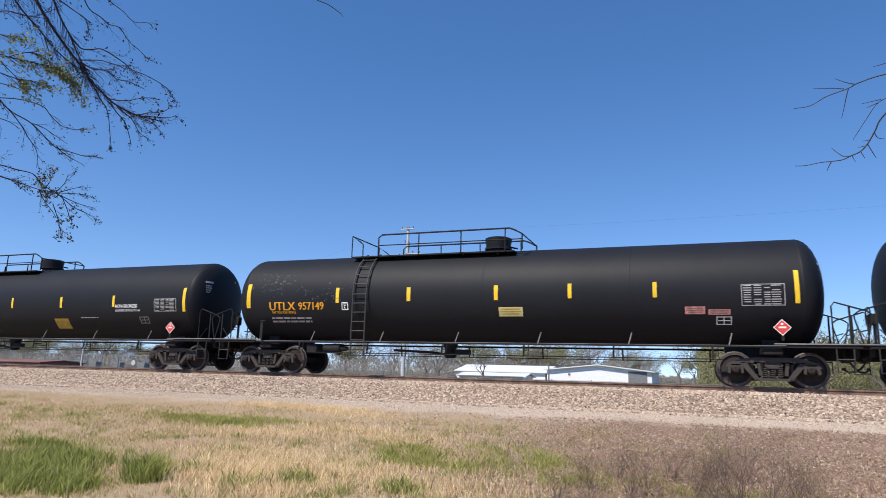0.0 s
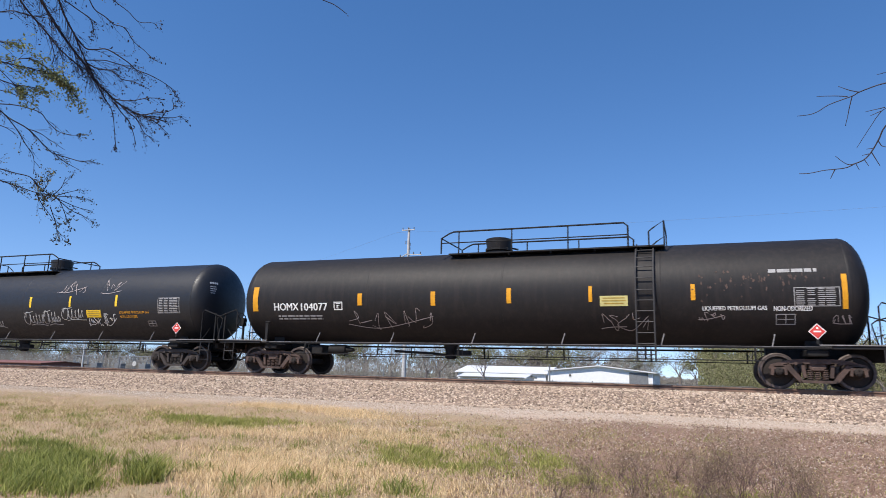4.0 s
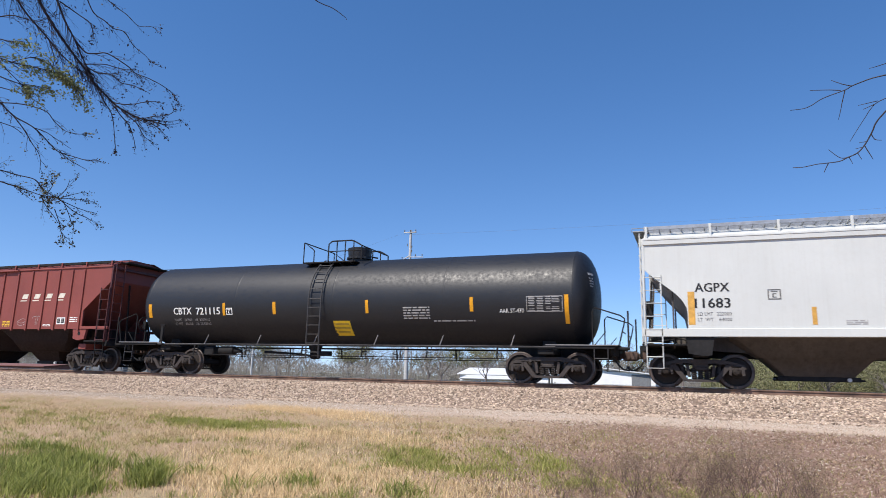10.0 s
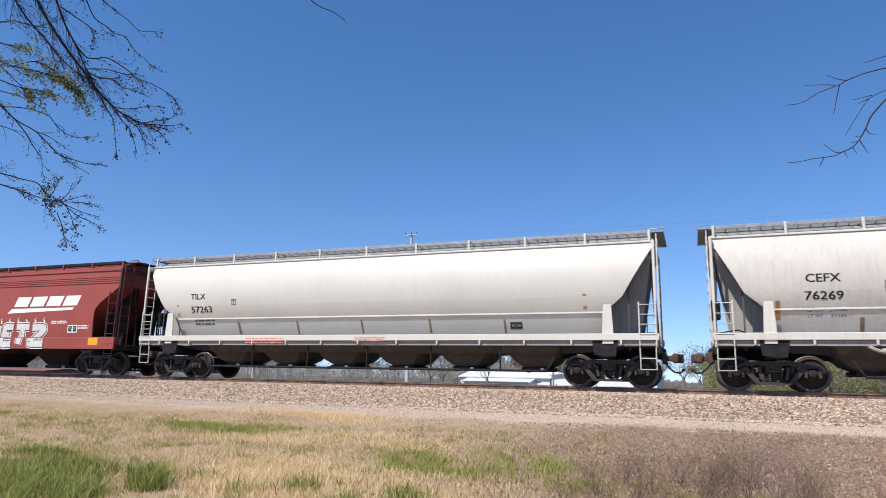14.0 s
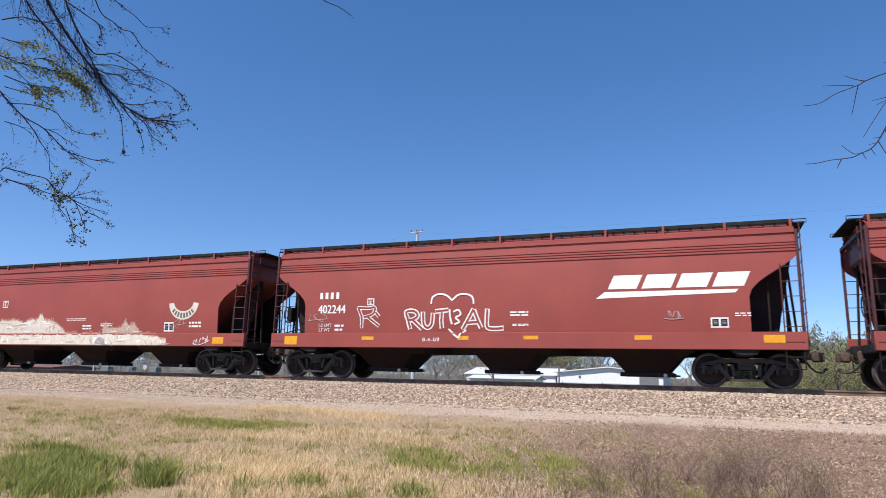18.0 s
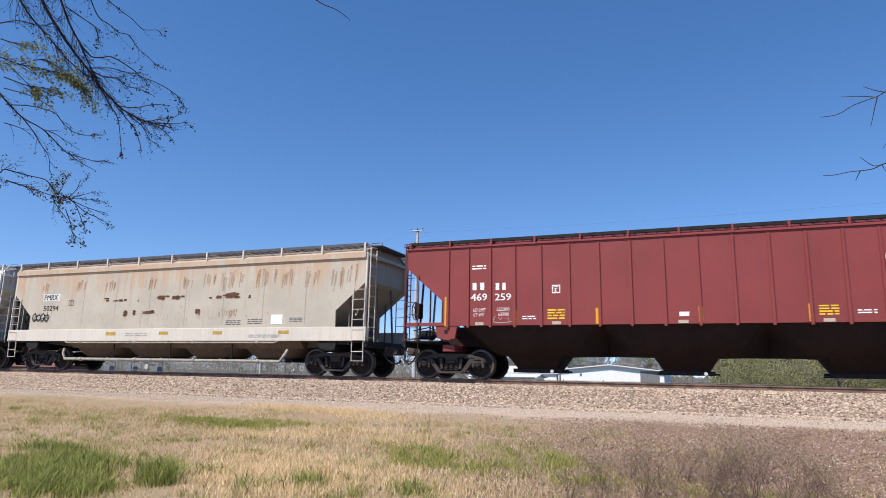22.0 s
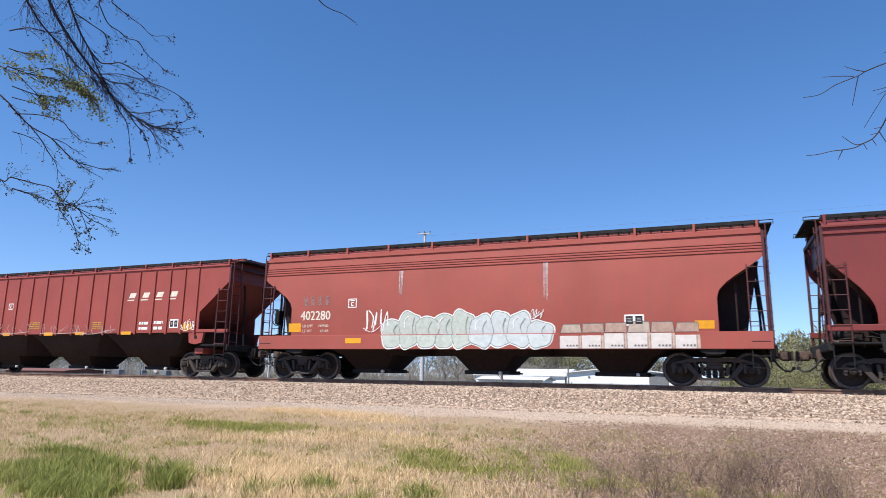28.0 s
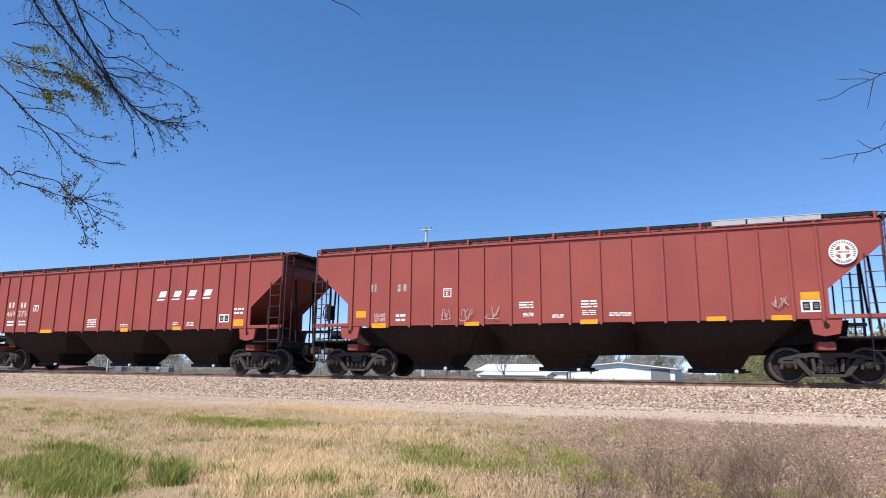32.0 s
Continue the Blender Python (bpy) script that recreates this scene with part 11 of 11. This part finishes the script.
SWAY_TOP = [
    (0, -6.5, -1.3), (0.5, -12.5, -8.7), (1, -4.3, 0.2), (1.5, -6.4, -1.3), (2, -7.3, -1.2), (2.5, -6.3, 2.8), (3, -10.2, -3.8),
    (3.5, 0.9, -2.4), (5.5, 6.1, 3.0), (6, -3.8, -7.8), (6.5, -1.6, -1.9), (7, -0.9, -3.3), (7.5, -4.2, -4.2), (8, -2.7, 2.3),
    (8.5, -8.9, -3.5), (9, 0.0, 0.0), (9.5, -4.3, -2.7), (10, -2.6, 0.0), (10.5, -6.9, 1.1), (11, -2.3, 3.4), (11.5, -6.6, 1.1),
    (12, -4.5, -0.1), (12.5, 0.3, 2.8), (13, -4.5, -0.9), (13.5, 2.6, 1.2), (14, -1.8, -0.9), (14.5, -0.5, 4.9), (16.5, -11.8, 7.2),
    (17, -5.9, 4.6), (17.5, -10.9, -4.6), (18, -0.8, 3.2), (18.5, -2.9, -2.8), (19, 7.1, 3.4), (19.5, -4.1, 0.3), (20, -8.1, -1.3),
    (20.5, -7.1, -0.3), (21, -7.3, 5.2), (21.5, -2.6, 4.7), (22, -7.6, -3.6), (22.5, -2.0, -1.2), (23, 4.9, 0.6), (23.5, -1.8, -1.5),
    (24, 9.9, 6.4), (24.5, 2.6, -3.5), (25, 15.0, 3.2), (25.5, 6.2, -0.7), (27.5, -6.1, -4.3), (28, -6.0, -4.5), (28.5, -5.7, -5.4),
    (29, -1.3, -0.9), (29.5, -1.5, 0.5), (30, -2.3, 2.3), (30.5, 0.1, -0.8), (31, 2.4, -0.3), (31.5, 2.0, -1.6), (32, 3.6, 0.8),
]
SWAY_MID = [
    (0, -1.3, -0.2), (0.5, -5.8, -4.2), (1, -5.6, -4.2), (1.5, -5.8, -1.9), (2, -4.4, -2.1), (2.5, -8.1, -1.5), (3, -8.4, -0.6),
    (3.5, -12.8, -9.3), (5.5, -4.3, -4.3), (6, 2.6, 2.9), (6.5, -6.1, -1.8), (7, -3.5, 0.7), (7.5, -2.0, -0.6), (8, -5.1, 2.6),
    (8.5, -7.0, -2.0), (9, 0.0, 0.0), (9.5, -2.7, -0.9), (10, -3.2, 0.2), (10.5, -5.4, 2.9), (11, -3.1, 3.6), (11.5, -7.7, 1.5),
    (12, -1.0, 3.9), (12.5, -0.3, 1.5), (13, -1.1, 1.2), (13.5, -0.6, 0.5), (14, -0.8, 1.7), (14.5, -1.6, 3.8), (16.5, -10.8, 9.6),
    (17, -7.1, 7.4), (17.5, -1.1, 6.8), (18, -1.7, 4.3), (18.5, 2.9, 3.5), (19, 4.5, 2.9), (19.5, 1.4, 6.8), (20, -3.2, 5.1),
    (20.5, -4.3, 4.6), (21, 0.9, 7.8), (21.5, -6.3, 2.7), (22, -2.5, 1.2), (22.5, -0.7, -2.0), (23, -0.9, -1.1), (23.5, -0.7, -1.9),
    (24, 7.0, 3.1), (24.5, 8.0, 1.8), (25, 9.3, 0.3), (25.5, 6.4, 1.4), (27.5, -0.7, -0.9), (28, -8.0, -4.4), (28.5, -5.5, -3.4),
    (29, -3.2, -0.3), (29.5, 1.0, 4.8), (30, -1.9, 0.9), (30.5, 2.7, 3.7), (31, 2.8, 2.7), (31.5, -0.3, -0.3), (32, 1.3, 2.2),
]
SWAY_LOW = [
    (0, 3.8, 3.5), (0.5, 1.5, 1.2), (1, -3.1, -0.5), (1.5, 1.8, 3.4), (2, -4.5, 1.7), (2.5, -5.8, 1.9), (3, -6.3, 2.8),
    (3.5, -6.4, -0.1), (5.5, -7.0, -0.5), (6, 8.5, 4.4), (6.5, 1.3, 3.4), (7, 1.5, 4.2), (7.5, 3.0, 3.0), (8, -2.6, 4.3),
    (8.5, -2.5, 3.4), (9, 0.0, 0.0), (9.5, 1.3, 4.4), (10, -0.9, 1.7), (10.5, -0.9, 6.1), (11, 1.7, 5.0), (11.5, -0.9, 4.7),
    (12, 0.8, 5.6), (12.5, 6.5, 4.7), (13, 3.2, 2.8), (13.5, 3.2, 4.1), (14, 3.4, 3.3), (14.5, 5.0, 7.2), (16.5, -2.8, 11.7),
    (17, -2.0, 9.8), (17.5, 6.9, 9.3), (18, 6.0, 7.0), (18.5, 7.7, 6.5), (19, 6.9, 4.2), (19.5, 8.7, 7.5), (20, 1.2, 6.1),
    (20.5, 2.2, 7.4), (21, 2.5, 7.1), (21.5, 2.5, 5.4), (22, 3.9, 4.2), (22.5, 3.2, -0.7), (23, 0.1, 0.4), (23.5, 7.3, 5.0),
    (24, 2.7, 3.1), (24.5, 13.7, 5.1), (25, 10.2, -0.1), (25.5, 14.7, 4.3), (27.5, 1.1, 1.6), (28, -9.6, 0.2), (28.5, 0.8, 3.0),
    (29, 0.6, 2.3), (29.5, 4.6, 7.6), (30, 6.2, 7.4), (30.5, 3.7, 2.7), (31, 10.8, 7.3), (31.5, 2.3, 2.5), (32, 6.0, 7.0),
]
SWAY_TWIG = [
    (0, -2.7, 9.1), (0.5, -7.4, 13.5), (1, -0.4, 2.1), (1.5, -14.4, 23.8), (2, 1.2, -1.1), (2.5, -4.7, 7.2), (3, 0.2, -1.1),
    (3.5, -3.5, 3.8), (5.5, 16.5, -26.4), (6, -12.3, 14.2), (6.5, -6.1, 3.1), (7, -1.6, 1.0), (7.5, -3.7, 1.9), (8, -8.1, 8.5),
    (8.5, -8.4, 12.2), (9, 0.0, 0.0), (9.5, -2.6, 4.1), (10, -9.3, 10.3), (10.5, -5.8, 7.7), (11, -1.3, 1.0), (11.5, -11.2, 14.5),
    (12, -11.8, 17.4), (12.5, -14.9, 16.4), (13, -3.7, 0.7), (13.5, -8.2, 9.9), (14, -14.6, 19.5), (14.5, 0.5, 1.9), (16.5, -0.5, 14.5),
    (17, -0.5, 11.7), (17.5, -2.0, 9.9), (18, -4.0, 11.7), (18.5, -3.2, 6.4), (19, 5.3, -4.2), (19.5, 6.6, -0.1), (20, -9.6, 27.7),
    (20.5, -1.1, 16.6), (21, 8.3, -2.2), (21.5, -8.0, 19.8), (22, 14.4, -10.8), (22.5, -1.7, 16.9), (23, 6.2, -0.8), (23.5, -5.0, 7.7),
    (24, -0.8, 8.4), (24.5, 21.5, -16.2), (25, 3.6, 1.4), (25.5, 2.4, -0.8), (27.5, -9.9, 18.1), (28, -13.4, 21.5), (28.5, -4.5, 12.1),
    (29, -4.7, 11.0), (29.5, 2.4, 1.1), (30, 1.5, 8.5), (30.5, -2.7, 12.3), (31, 19.4, -18.8), (31.5, -2.8, 12.4), (32, 0.0, 6.9),
]
tree_left = near_tree(-5.1, -19.2, 4.6, (0.6, 0.3), "bare-twigged tree whose boughs hang over the verge")
top = branch(tree_left, "top_bough", [
    (((-4.62, -18.95, 2.85), (-3.414, -17.908, 2.261), (-3.414, -17.824, 2.168), (-3.401, -17.729, 2.075), (-3.381, -17.638, 1.991), (-3.361, -17.568, 1.93), (-3.349, -17.508, 1.863), (-3.321, -17.443, 1.814), (-3.291, -17.377, 1.763), (-3.246, -17.306, 1.73), (-3.195, -17.239, 1.712), (-3.105, -17.139, 1.702)), 1.0),
    (((-4.62, -18.95, 2.85), (-3.35, -17.84, 2.29), (-3.362, -17.748, 2.166), (-3.357, -17.672, 2.079), (-3.355, -17.611, 2.0), (-3.351, -17.557, 1.933), (-3.344, -17.498, 1.856)), 0.8),
    (((-4.62, -18.95, 2.85), (-3.484, -17.986, 2.228), (-3.477, -17.894, 2.14), (-3.453, -17.796, 2.066), (-3.436, -17.727, 2.009), (-3.422, -17.678, 1.97), (-3.389, -17.602, 1.925), (-3.36, -17.544, 1.897), (-3.342, -17.492, 1.851)), 0.7)], 401, 0.0092, 26, 1, TWIG, 0.66, 0.006)
top_side = branch(tree_left, "side_bough", [
    (((-3.357, -17.672, 2.079), (-3.337, -17.601, 2.02), (-3.299, -17.556, 2.026), (-3.257, -17.514, 2.04), (-3.197, -17.413, 1.998), (-3.173, -17.365, 1.967), (-3.123, -17.3, 1.952), (-3.073, -17.229, 1.924), (-3.045, -17.18, 1.891), (-3.028, -17.131, 1.835)), 0.45),
    (((-4.62, -18.95, 2.85), (-3.247, -17.725, 2.321), (-3.248, -17.652, 2.236), (-3.219, -17.593, 2.208), (-3.198, -17.546, 2.181), (-3.16, -17.496, 2.176), (-3.145, -17.436, 2.118), (-3.113, -17.373, 2.08), (-3.09, -17.323, 2.044), (-3.063, -17.293, 2.042)), 0.4),
    (((-4.62, -18.95, 2.85), (-3.195, -17.675, 2.341), (-3.154, -17.583, 2.295), (-3.123, -17.523, 2.267), (-3.094, -17.458, 2.226), (-3.037, -17.404, 2.238), (-3.025, -17.371, 2.212)), 0.35)], 407, 0.0090, 10, 1, TWIG, 0.45, 0.008)
top_fine = branch(tree_left, "fine_twig", [
    (((-3.344, -17.498, 1.856), (-3.331, -17.427, 1.767), (-3.319, -17.389, 1.725), (-3.321, -17.356, 1.663), (-3.331, -17.326, 1.582), (-3.34, -17.292, 1.49)), 0.35),
    (((-3.302, -17.388, 1.76), (-3.282, -17.334, 1.705), (-3.263, -17.289, 1.663), (-3.258, -17.252, 1.601), (-3.259, -17.218, 1.53)), 0.35),
    (((-3.248, -17.302, 1.72), (-3.205, -17.252, 1.716), (-3.156, -17.211, 1.738), (-3.107, -17.169, 1.756), (-3.067, -17.142, 1.782), (-3.058, -17.151, 1.816)), 0.35),
    (((-3.195, -17.239, 1.712), (-3.137, -17.181, 1.72), (-3.076, -17.124, 1.732), (-3.044, -17.101, 1.748)), 0.3),
    (((-3.299, -17.394, 1.776), (-3.257, -17.346, 1.779), (-3.211, -17.303, 1.795), (-3.151, -17.253, 1.824), (-3.093, -17.193, 1.826)), 0.35),
    (((-3.195, -17.238, 1.709), (-3.145, -17.167, 1.677), (-3.123, -17.126, 1.64)), 0.3)], 408, 0.0088, 13, 1, TWIG, 0.35, 0.009)
top_twig = branch(tree_left, "inner_twig", [
    (((-3.313, -17.588, 1.92), (-3.279, -17.534, 1.904), (-3.239, -17.49, 1.911), (-3.207, -17.43, 1.878), (-3.166, -17.381, 1.876), (-3.113, -17.309, 1.855)), 0.35),
    (((-3.318, -17.605, 1.935), (-3.247, -17.531, 1.959), (-3.209, -17.482, 1.955), (-3.168, -17.435, 1.956), (-3.133, -17.405, 1.972)), 0.3),
    (((-3.313, -17.822, 2.221), (-3.267, -17.724, 2.18), (-3.24, -17.666, 2.153), (-3.247, -17.633, 2.099)), 0.35),
    (((-3.24, -17.375, 1.72), (-3.197, -17.299, 1.67), (-3.178, -17.239, 1.596), (-3.152, -17.202, 1.577)), 0.3),
    (((-3.405, -17.79, 2.024), (-3.415, -17.732, 1.931), (-3.435, -17.718, 1.87)), 0.3),
    (((-3.547, -18.025, 2.044), (-3.486, -17.962, 2.085), (-3.456, -17.918, 2.087), (-3.408, -17.853, 2.097), (-3.321, -17.79, 2.17)), 0.35)], 409, 0.0090, 24, 1, TWIG, 0.55, 0.007)
mid_bough = branch(tree_left, "middle_bough", [
    (((-4.62, -18.95, 2.85), (-3.526, -17.971, 1.618), (-3.513, -17.926, 1.579), (-3.489, -17.855, 1.525), (-3.443, -17.764, 1.484), (-3.408, -17.675, 1.41), (-3.388, -17.632, 1.378), (-3.346, -17.572, 1.367), (-3.302, -17.512, 1.358), (-3.265, -17.47, 1.368)), 0.8),
    (((-3.513, -17.926, 1.579), (-3.452, -17.843, 1.596), (-3.392, -17.75, 1.586), (-3.376, -17.703, 1.544), (-3.35, -17.645, 1.501), (-3.307, -17.586, 1.497), (-3.281, -17.56, 1.511)), 0.45),
    (((-3.494, -17.868, 1.534), (-3.476, -17.806, 1.472), (-3.465, -17.753, 1.405), (-3.452, -17.7, 1.337), (-3.465, -17.676, 1.245)), 0.45),
    (((-3.386, -17.635, 1.387), (-3.366, -17.59, 1.349), (-3.318, -17.51, 1.31)), 0.4),
    (((-3.547, -17.919, 1.48), (-3.507, -17.849, 1.469), (-3.482, -17.797, 1.442)), 0.4),
    (((-3.443, -17.764, 1.484), (-3.413, -17.716, 1.475), (-3.385, -17.663, 1.446), (-3.348, -17.595, 1.408)), 0.35),
    (((-3.51, -17.973, 1.658), (-3.441, -17.859, 1.648), (-3.395, -17.77, 1.612)), 0.4)], 402, 0.0058, 8, 1, LEAF_DULL, 0.4, 0.007)
green_bough = branch(tree_left, "leafy_bough", [
    (((-4.62, -18.95, 2.85), (-3.401, -18.081, 1.77), (-3.357, -18.003, 1.759), (-3.314, -17.939, 1.761), (-3.269, -17.873, 1.762), (-3.231, -17.816, 1.756), (-3.205, -17.762, 1.726)), 0.7),
    (((-3.376, -18.112, 1.857), (-3.345, -18.058, 1.854), (-3.315, -18.018, 1.863)), 0.5),
    (((-3.417, -18.04, 1.679), (-3.366, -17.949, 1.664), (-3.321, -17.886, 1.67), (-3.282, -17.832, 1.672)), 0.5),
    (((-3.231, -17.816, 1.756), (-3.2, -17.792, 1.78), (-3.199, -17.747, 1.715), (-3.176, -17.684, 1.664)), 0.4),
    (((-3.357, -18.003, 1.759), (-3.287, -17.934, 1.809), (-3.246, -17.861, 1.788), (-3.216, -17.791, 1.748)), 0.45),
    (((-3.393, -18.053, 1.75), (-3.372, -17.983, 1.699), (-3.353, -17.925, 1.657)), 0.45)], 403, 0.0055, 22, 4, LEAF_BUD, 0.55, 0.0085)
low_bough = branch(tree_left, "low_bough", [
    (((-4.62, -18.95, 2.85), (-3.673, -17.801, 1.248), (-3.612, -17.702, 1.233), (-3.566, -17.631, 1.223), (-3.546, -17.585, 1.176), (-3.507, -17.518, 1.139), (-3.453, -17.449, 1.146), (-3.405, -17.391, 1.148)), 0.7),
    (((-3.681, -17.786, 1.187), (-3.65, -17.733, 1.176), (-3.605, -17.661, 1.159), (-3.559, -17.588, 1.141), (-3.507, -17.518, 1.139)), 0.7),
    (((-3.559, -17.588, 1.141), (-3.548, -17.551, 1.081), (-3.527, -17.503, 1.022), (-3.52, -17.484, 0.991)), 0.4),
    (((-3.507, -17.518, 1.139), (-3.475, -17.496, 1.195), (-3.455, -17.494, 1.254)), 0.4),
    (((-3.508, -17.516, 1.132), (-3.46, -17.466, 1.167), (-3.416, -17.421, 1.194)), 0.4),
    (((-3.507, -17.518, 1.139), (-3.46, -17.432, 1.07), (-3.424, -17.379, 1.045), (-3.406, -17.353, 1.032)), 0.4),
    (((-3.508, -17.516, 1.132), (-3.439, -17.413, 1.091), (-3.383, -17.339, 1.077)), 0.4)], 404, 0.0056, 9, 2, LEAF_DULL, 0.4, 0.007)
low_twig = branch(tree_left, "low_twig", [
    (((-3.523, -17.514, 1.071), (-3.513, -17.47, 0.977), (-3.51, -17.453, 0.928), (-3.487, -17.414, 0.9)), 0.3),
    (((-3.541, -17.566, 1.146), (-3.518, -17.555, 1.199), (-3.519, -17.566, 1.224)), 0.3),
    (((-3.566, -17.631, 1.223), (-3.553, -17.599, 1.189), (-3.537, -17.543, 1.099)), 0.35),
    (((-3.491, -17.492, 1.127), (-3.48, -17.45, 1.049), (-3.475, -17.428, 1.001)), 0.3)], 410, 0.007, 20, 3, LEAF_DULL, 0.4, 0.009)
high_twig = branch(tree_left, "high_twig", [
    (((-4.60, -18.90, 2.95), (-3.4, -18.0, 3.05), (-2.38, -17.16, 2.71), (-2.21, -16.92, 2.56), (-2.11, -16.83, 2.52), (-2.05, -16.76, 2.48)), 0.6)], 405, 0.0095, 1, 1, TWIG)
tree_right = near_tree(2.1, -17.6, 4.2, (-0.1, 0.1), "bare tree whose thin twigs reach over the verge")
thin = branch(tree_right, "thin_bough", [
    (((2.03, -17.53, 1.5), (0.857, -17.22, 1.386), (0.799, -17.204, 1.385), (0.765, -17.193, 1.382), (0.711, -17.175, 1.37), (0.687, -17.165, 1.36), (0.607, -17.141, 1.343), (0.565, -17.126, 1.323), (0.533, -17.117, 1.315), (0.484, -17.109, 1.317)), 0.9),
    (((0.711, -17.175, 1.37), (0.678, -17.173, 1.384), (0.638, -17.174, 1.407)), 0.5),
    (((0.671, -17.162, 1.361), (0.627, -17.157, 1.372), (0.559, -17.148, 1.383)), 0.5),
    (((0.687, -17.165, 1.36), (0.677, -17.147, 1.318), (0.671, -17.133, 1.286), (0.662, -17.117, 1.247)), 0.5)], 406, 0.0035, 0, 0, TWIG)
thin_low = branch(tree_right, "low_thin_bough", [
    (((2.03, -17.53, 1.5), (0.858, -17.179, 1.281), (0.798, -17.139, 1.218), (0.779, -17.12, 1.177), (0.753, -17.098, 1.13), (0.727, -17.083, 1.102), (0.693, -17.072, 1.089), (0.663, -17.061, 1.078), (0.622, -17.053, 1.077), (0.58, -17.045, 1.078), (0.527, -17.034, 1.073), (0.486, -17.028, 1.076)), 0.9),
    (((0.703, -17.075, 1.092), (0.667, -17.066, 1.091), (0.623, -17.07, 1.132)), 0.5),
    (((0.622, -17.053, 1.077), (0.611, -17.044, 1.055), (0.604, -17.038, 1.039)), 0.5),
    (((0.775, -17.117, 1.171), (0.788, -17.112, 1.146), (0.811, -17.115, 1.138)), 0.5),
    (((0.753, -17.097, 1.125), (0.768, -17.091, 1.093), (0.781, -17.086, 1.066)), 0.5)], 411, 0.0035, 0, 0, TWIG)
thin_side = branch(tree_right, "side_twig", [
    (((2.03, -17.53, 1.5), (0.858, -17.188, 1.307), (0.799, -17.165, 1.289), (0.774, -17.15, 1.266), (0.755, -17.135, 1.237), (0.729, -17.115, 1.197), (0.701, -17.093, 1.152)), 0.6),
    (((0.799, -17.167, 1.294), (0.765, -17.158, 1.292), (0.732, -17.149, 1.29)), 0.4),
    (((0.787, -17.16, 1.283), (0.749, -17.146, 1.271)), 0.4),
    (((0.857, -17.24, 1.432), (0.798, -17.22, 1.425), (0.77, -17.212, 1.423)), 0.4),
    (((0.763, -17.104, 1.142), (0.734, -17.098, 1.142)), 0.4),
    (((0.743, -17.093, 1.122), (0.72, -17.087, 1.119)), 0.4),
    (((0.727, -17.083, 1.102), (0.742, -17.078, 1.072)), 0.4),
    (((0.697, -17.072, 1.089), (0.709, -17.067, 1.061)), 0.4)], 412, 0.0032, 0, 0, TWIG)


def sway_branches():
    """The wind moves the boughs; rows give thousandths of the distance, sideways and up."""
    for ob, rows, far in ((top, SWAY_TOP, 2.9), (top_side, SWAY_TOP, 2.9), (top_fine, SWAY_TOP, 2.9), (top_twig, SWAY_TOP, 2.9), (mid_bough, SWAY_MID, 2.7), (green_bough, SWAY_MID, 2.5), (low_bough, SWAY_LOW, 2.8), (low_twig, SWAY_LOW, 2.8),
                          (high_twig, SWAY_TOP, 3.3), (thin, SWAY_TWIG, 3.3), (thin_low, SWAY_TWIG, 3.3), (thin_side, SWAY_TWIG, 3.3)):
        walk(ob, [(t, pose(a * far / 1000, 0, b * far / 1000)) for t, a, b in rows])


# movement -----------------------------------------------------------------
def motions():
    seen_from, seen_to = -32.0, 9.0
    times = [float(t) for t in range(33)]
    for car, c, half in CARS:
        walk(car, [(t, pose(c + train_pos(t), 0, 0)) for t in times])
    steps = [i / FPS for i in range(32 * FPS + 1)]
    for w, car, off, tx in WHEELSETS:
        c = next(q for o, q, h in CARS if o is car)
        near = [t for t in steps if seen_from < c + tx + train_pos(t) < seen_to]
        rows = [(0.0, 0.0)]
        if near:
            start = train_pos(near[0])
            rows = [(0.0, 0.0)] if near[0] > 0.01 else []
            rows += [(t, (train_pos(t) - start) / WHEEL_R) for t in near]
        if rows[-1][0] < 31.99:
            rows.append((32.0, rows[-1][1]))
        walk(w, [(t, pose(off, 0, WHEEL_R, 0, math.degrees(a), 0)) for t, a in rows])
    sway_branches()


motions()
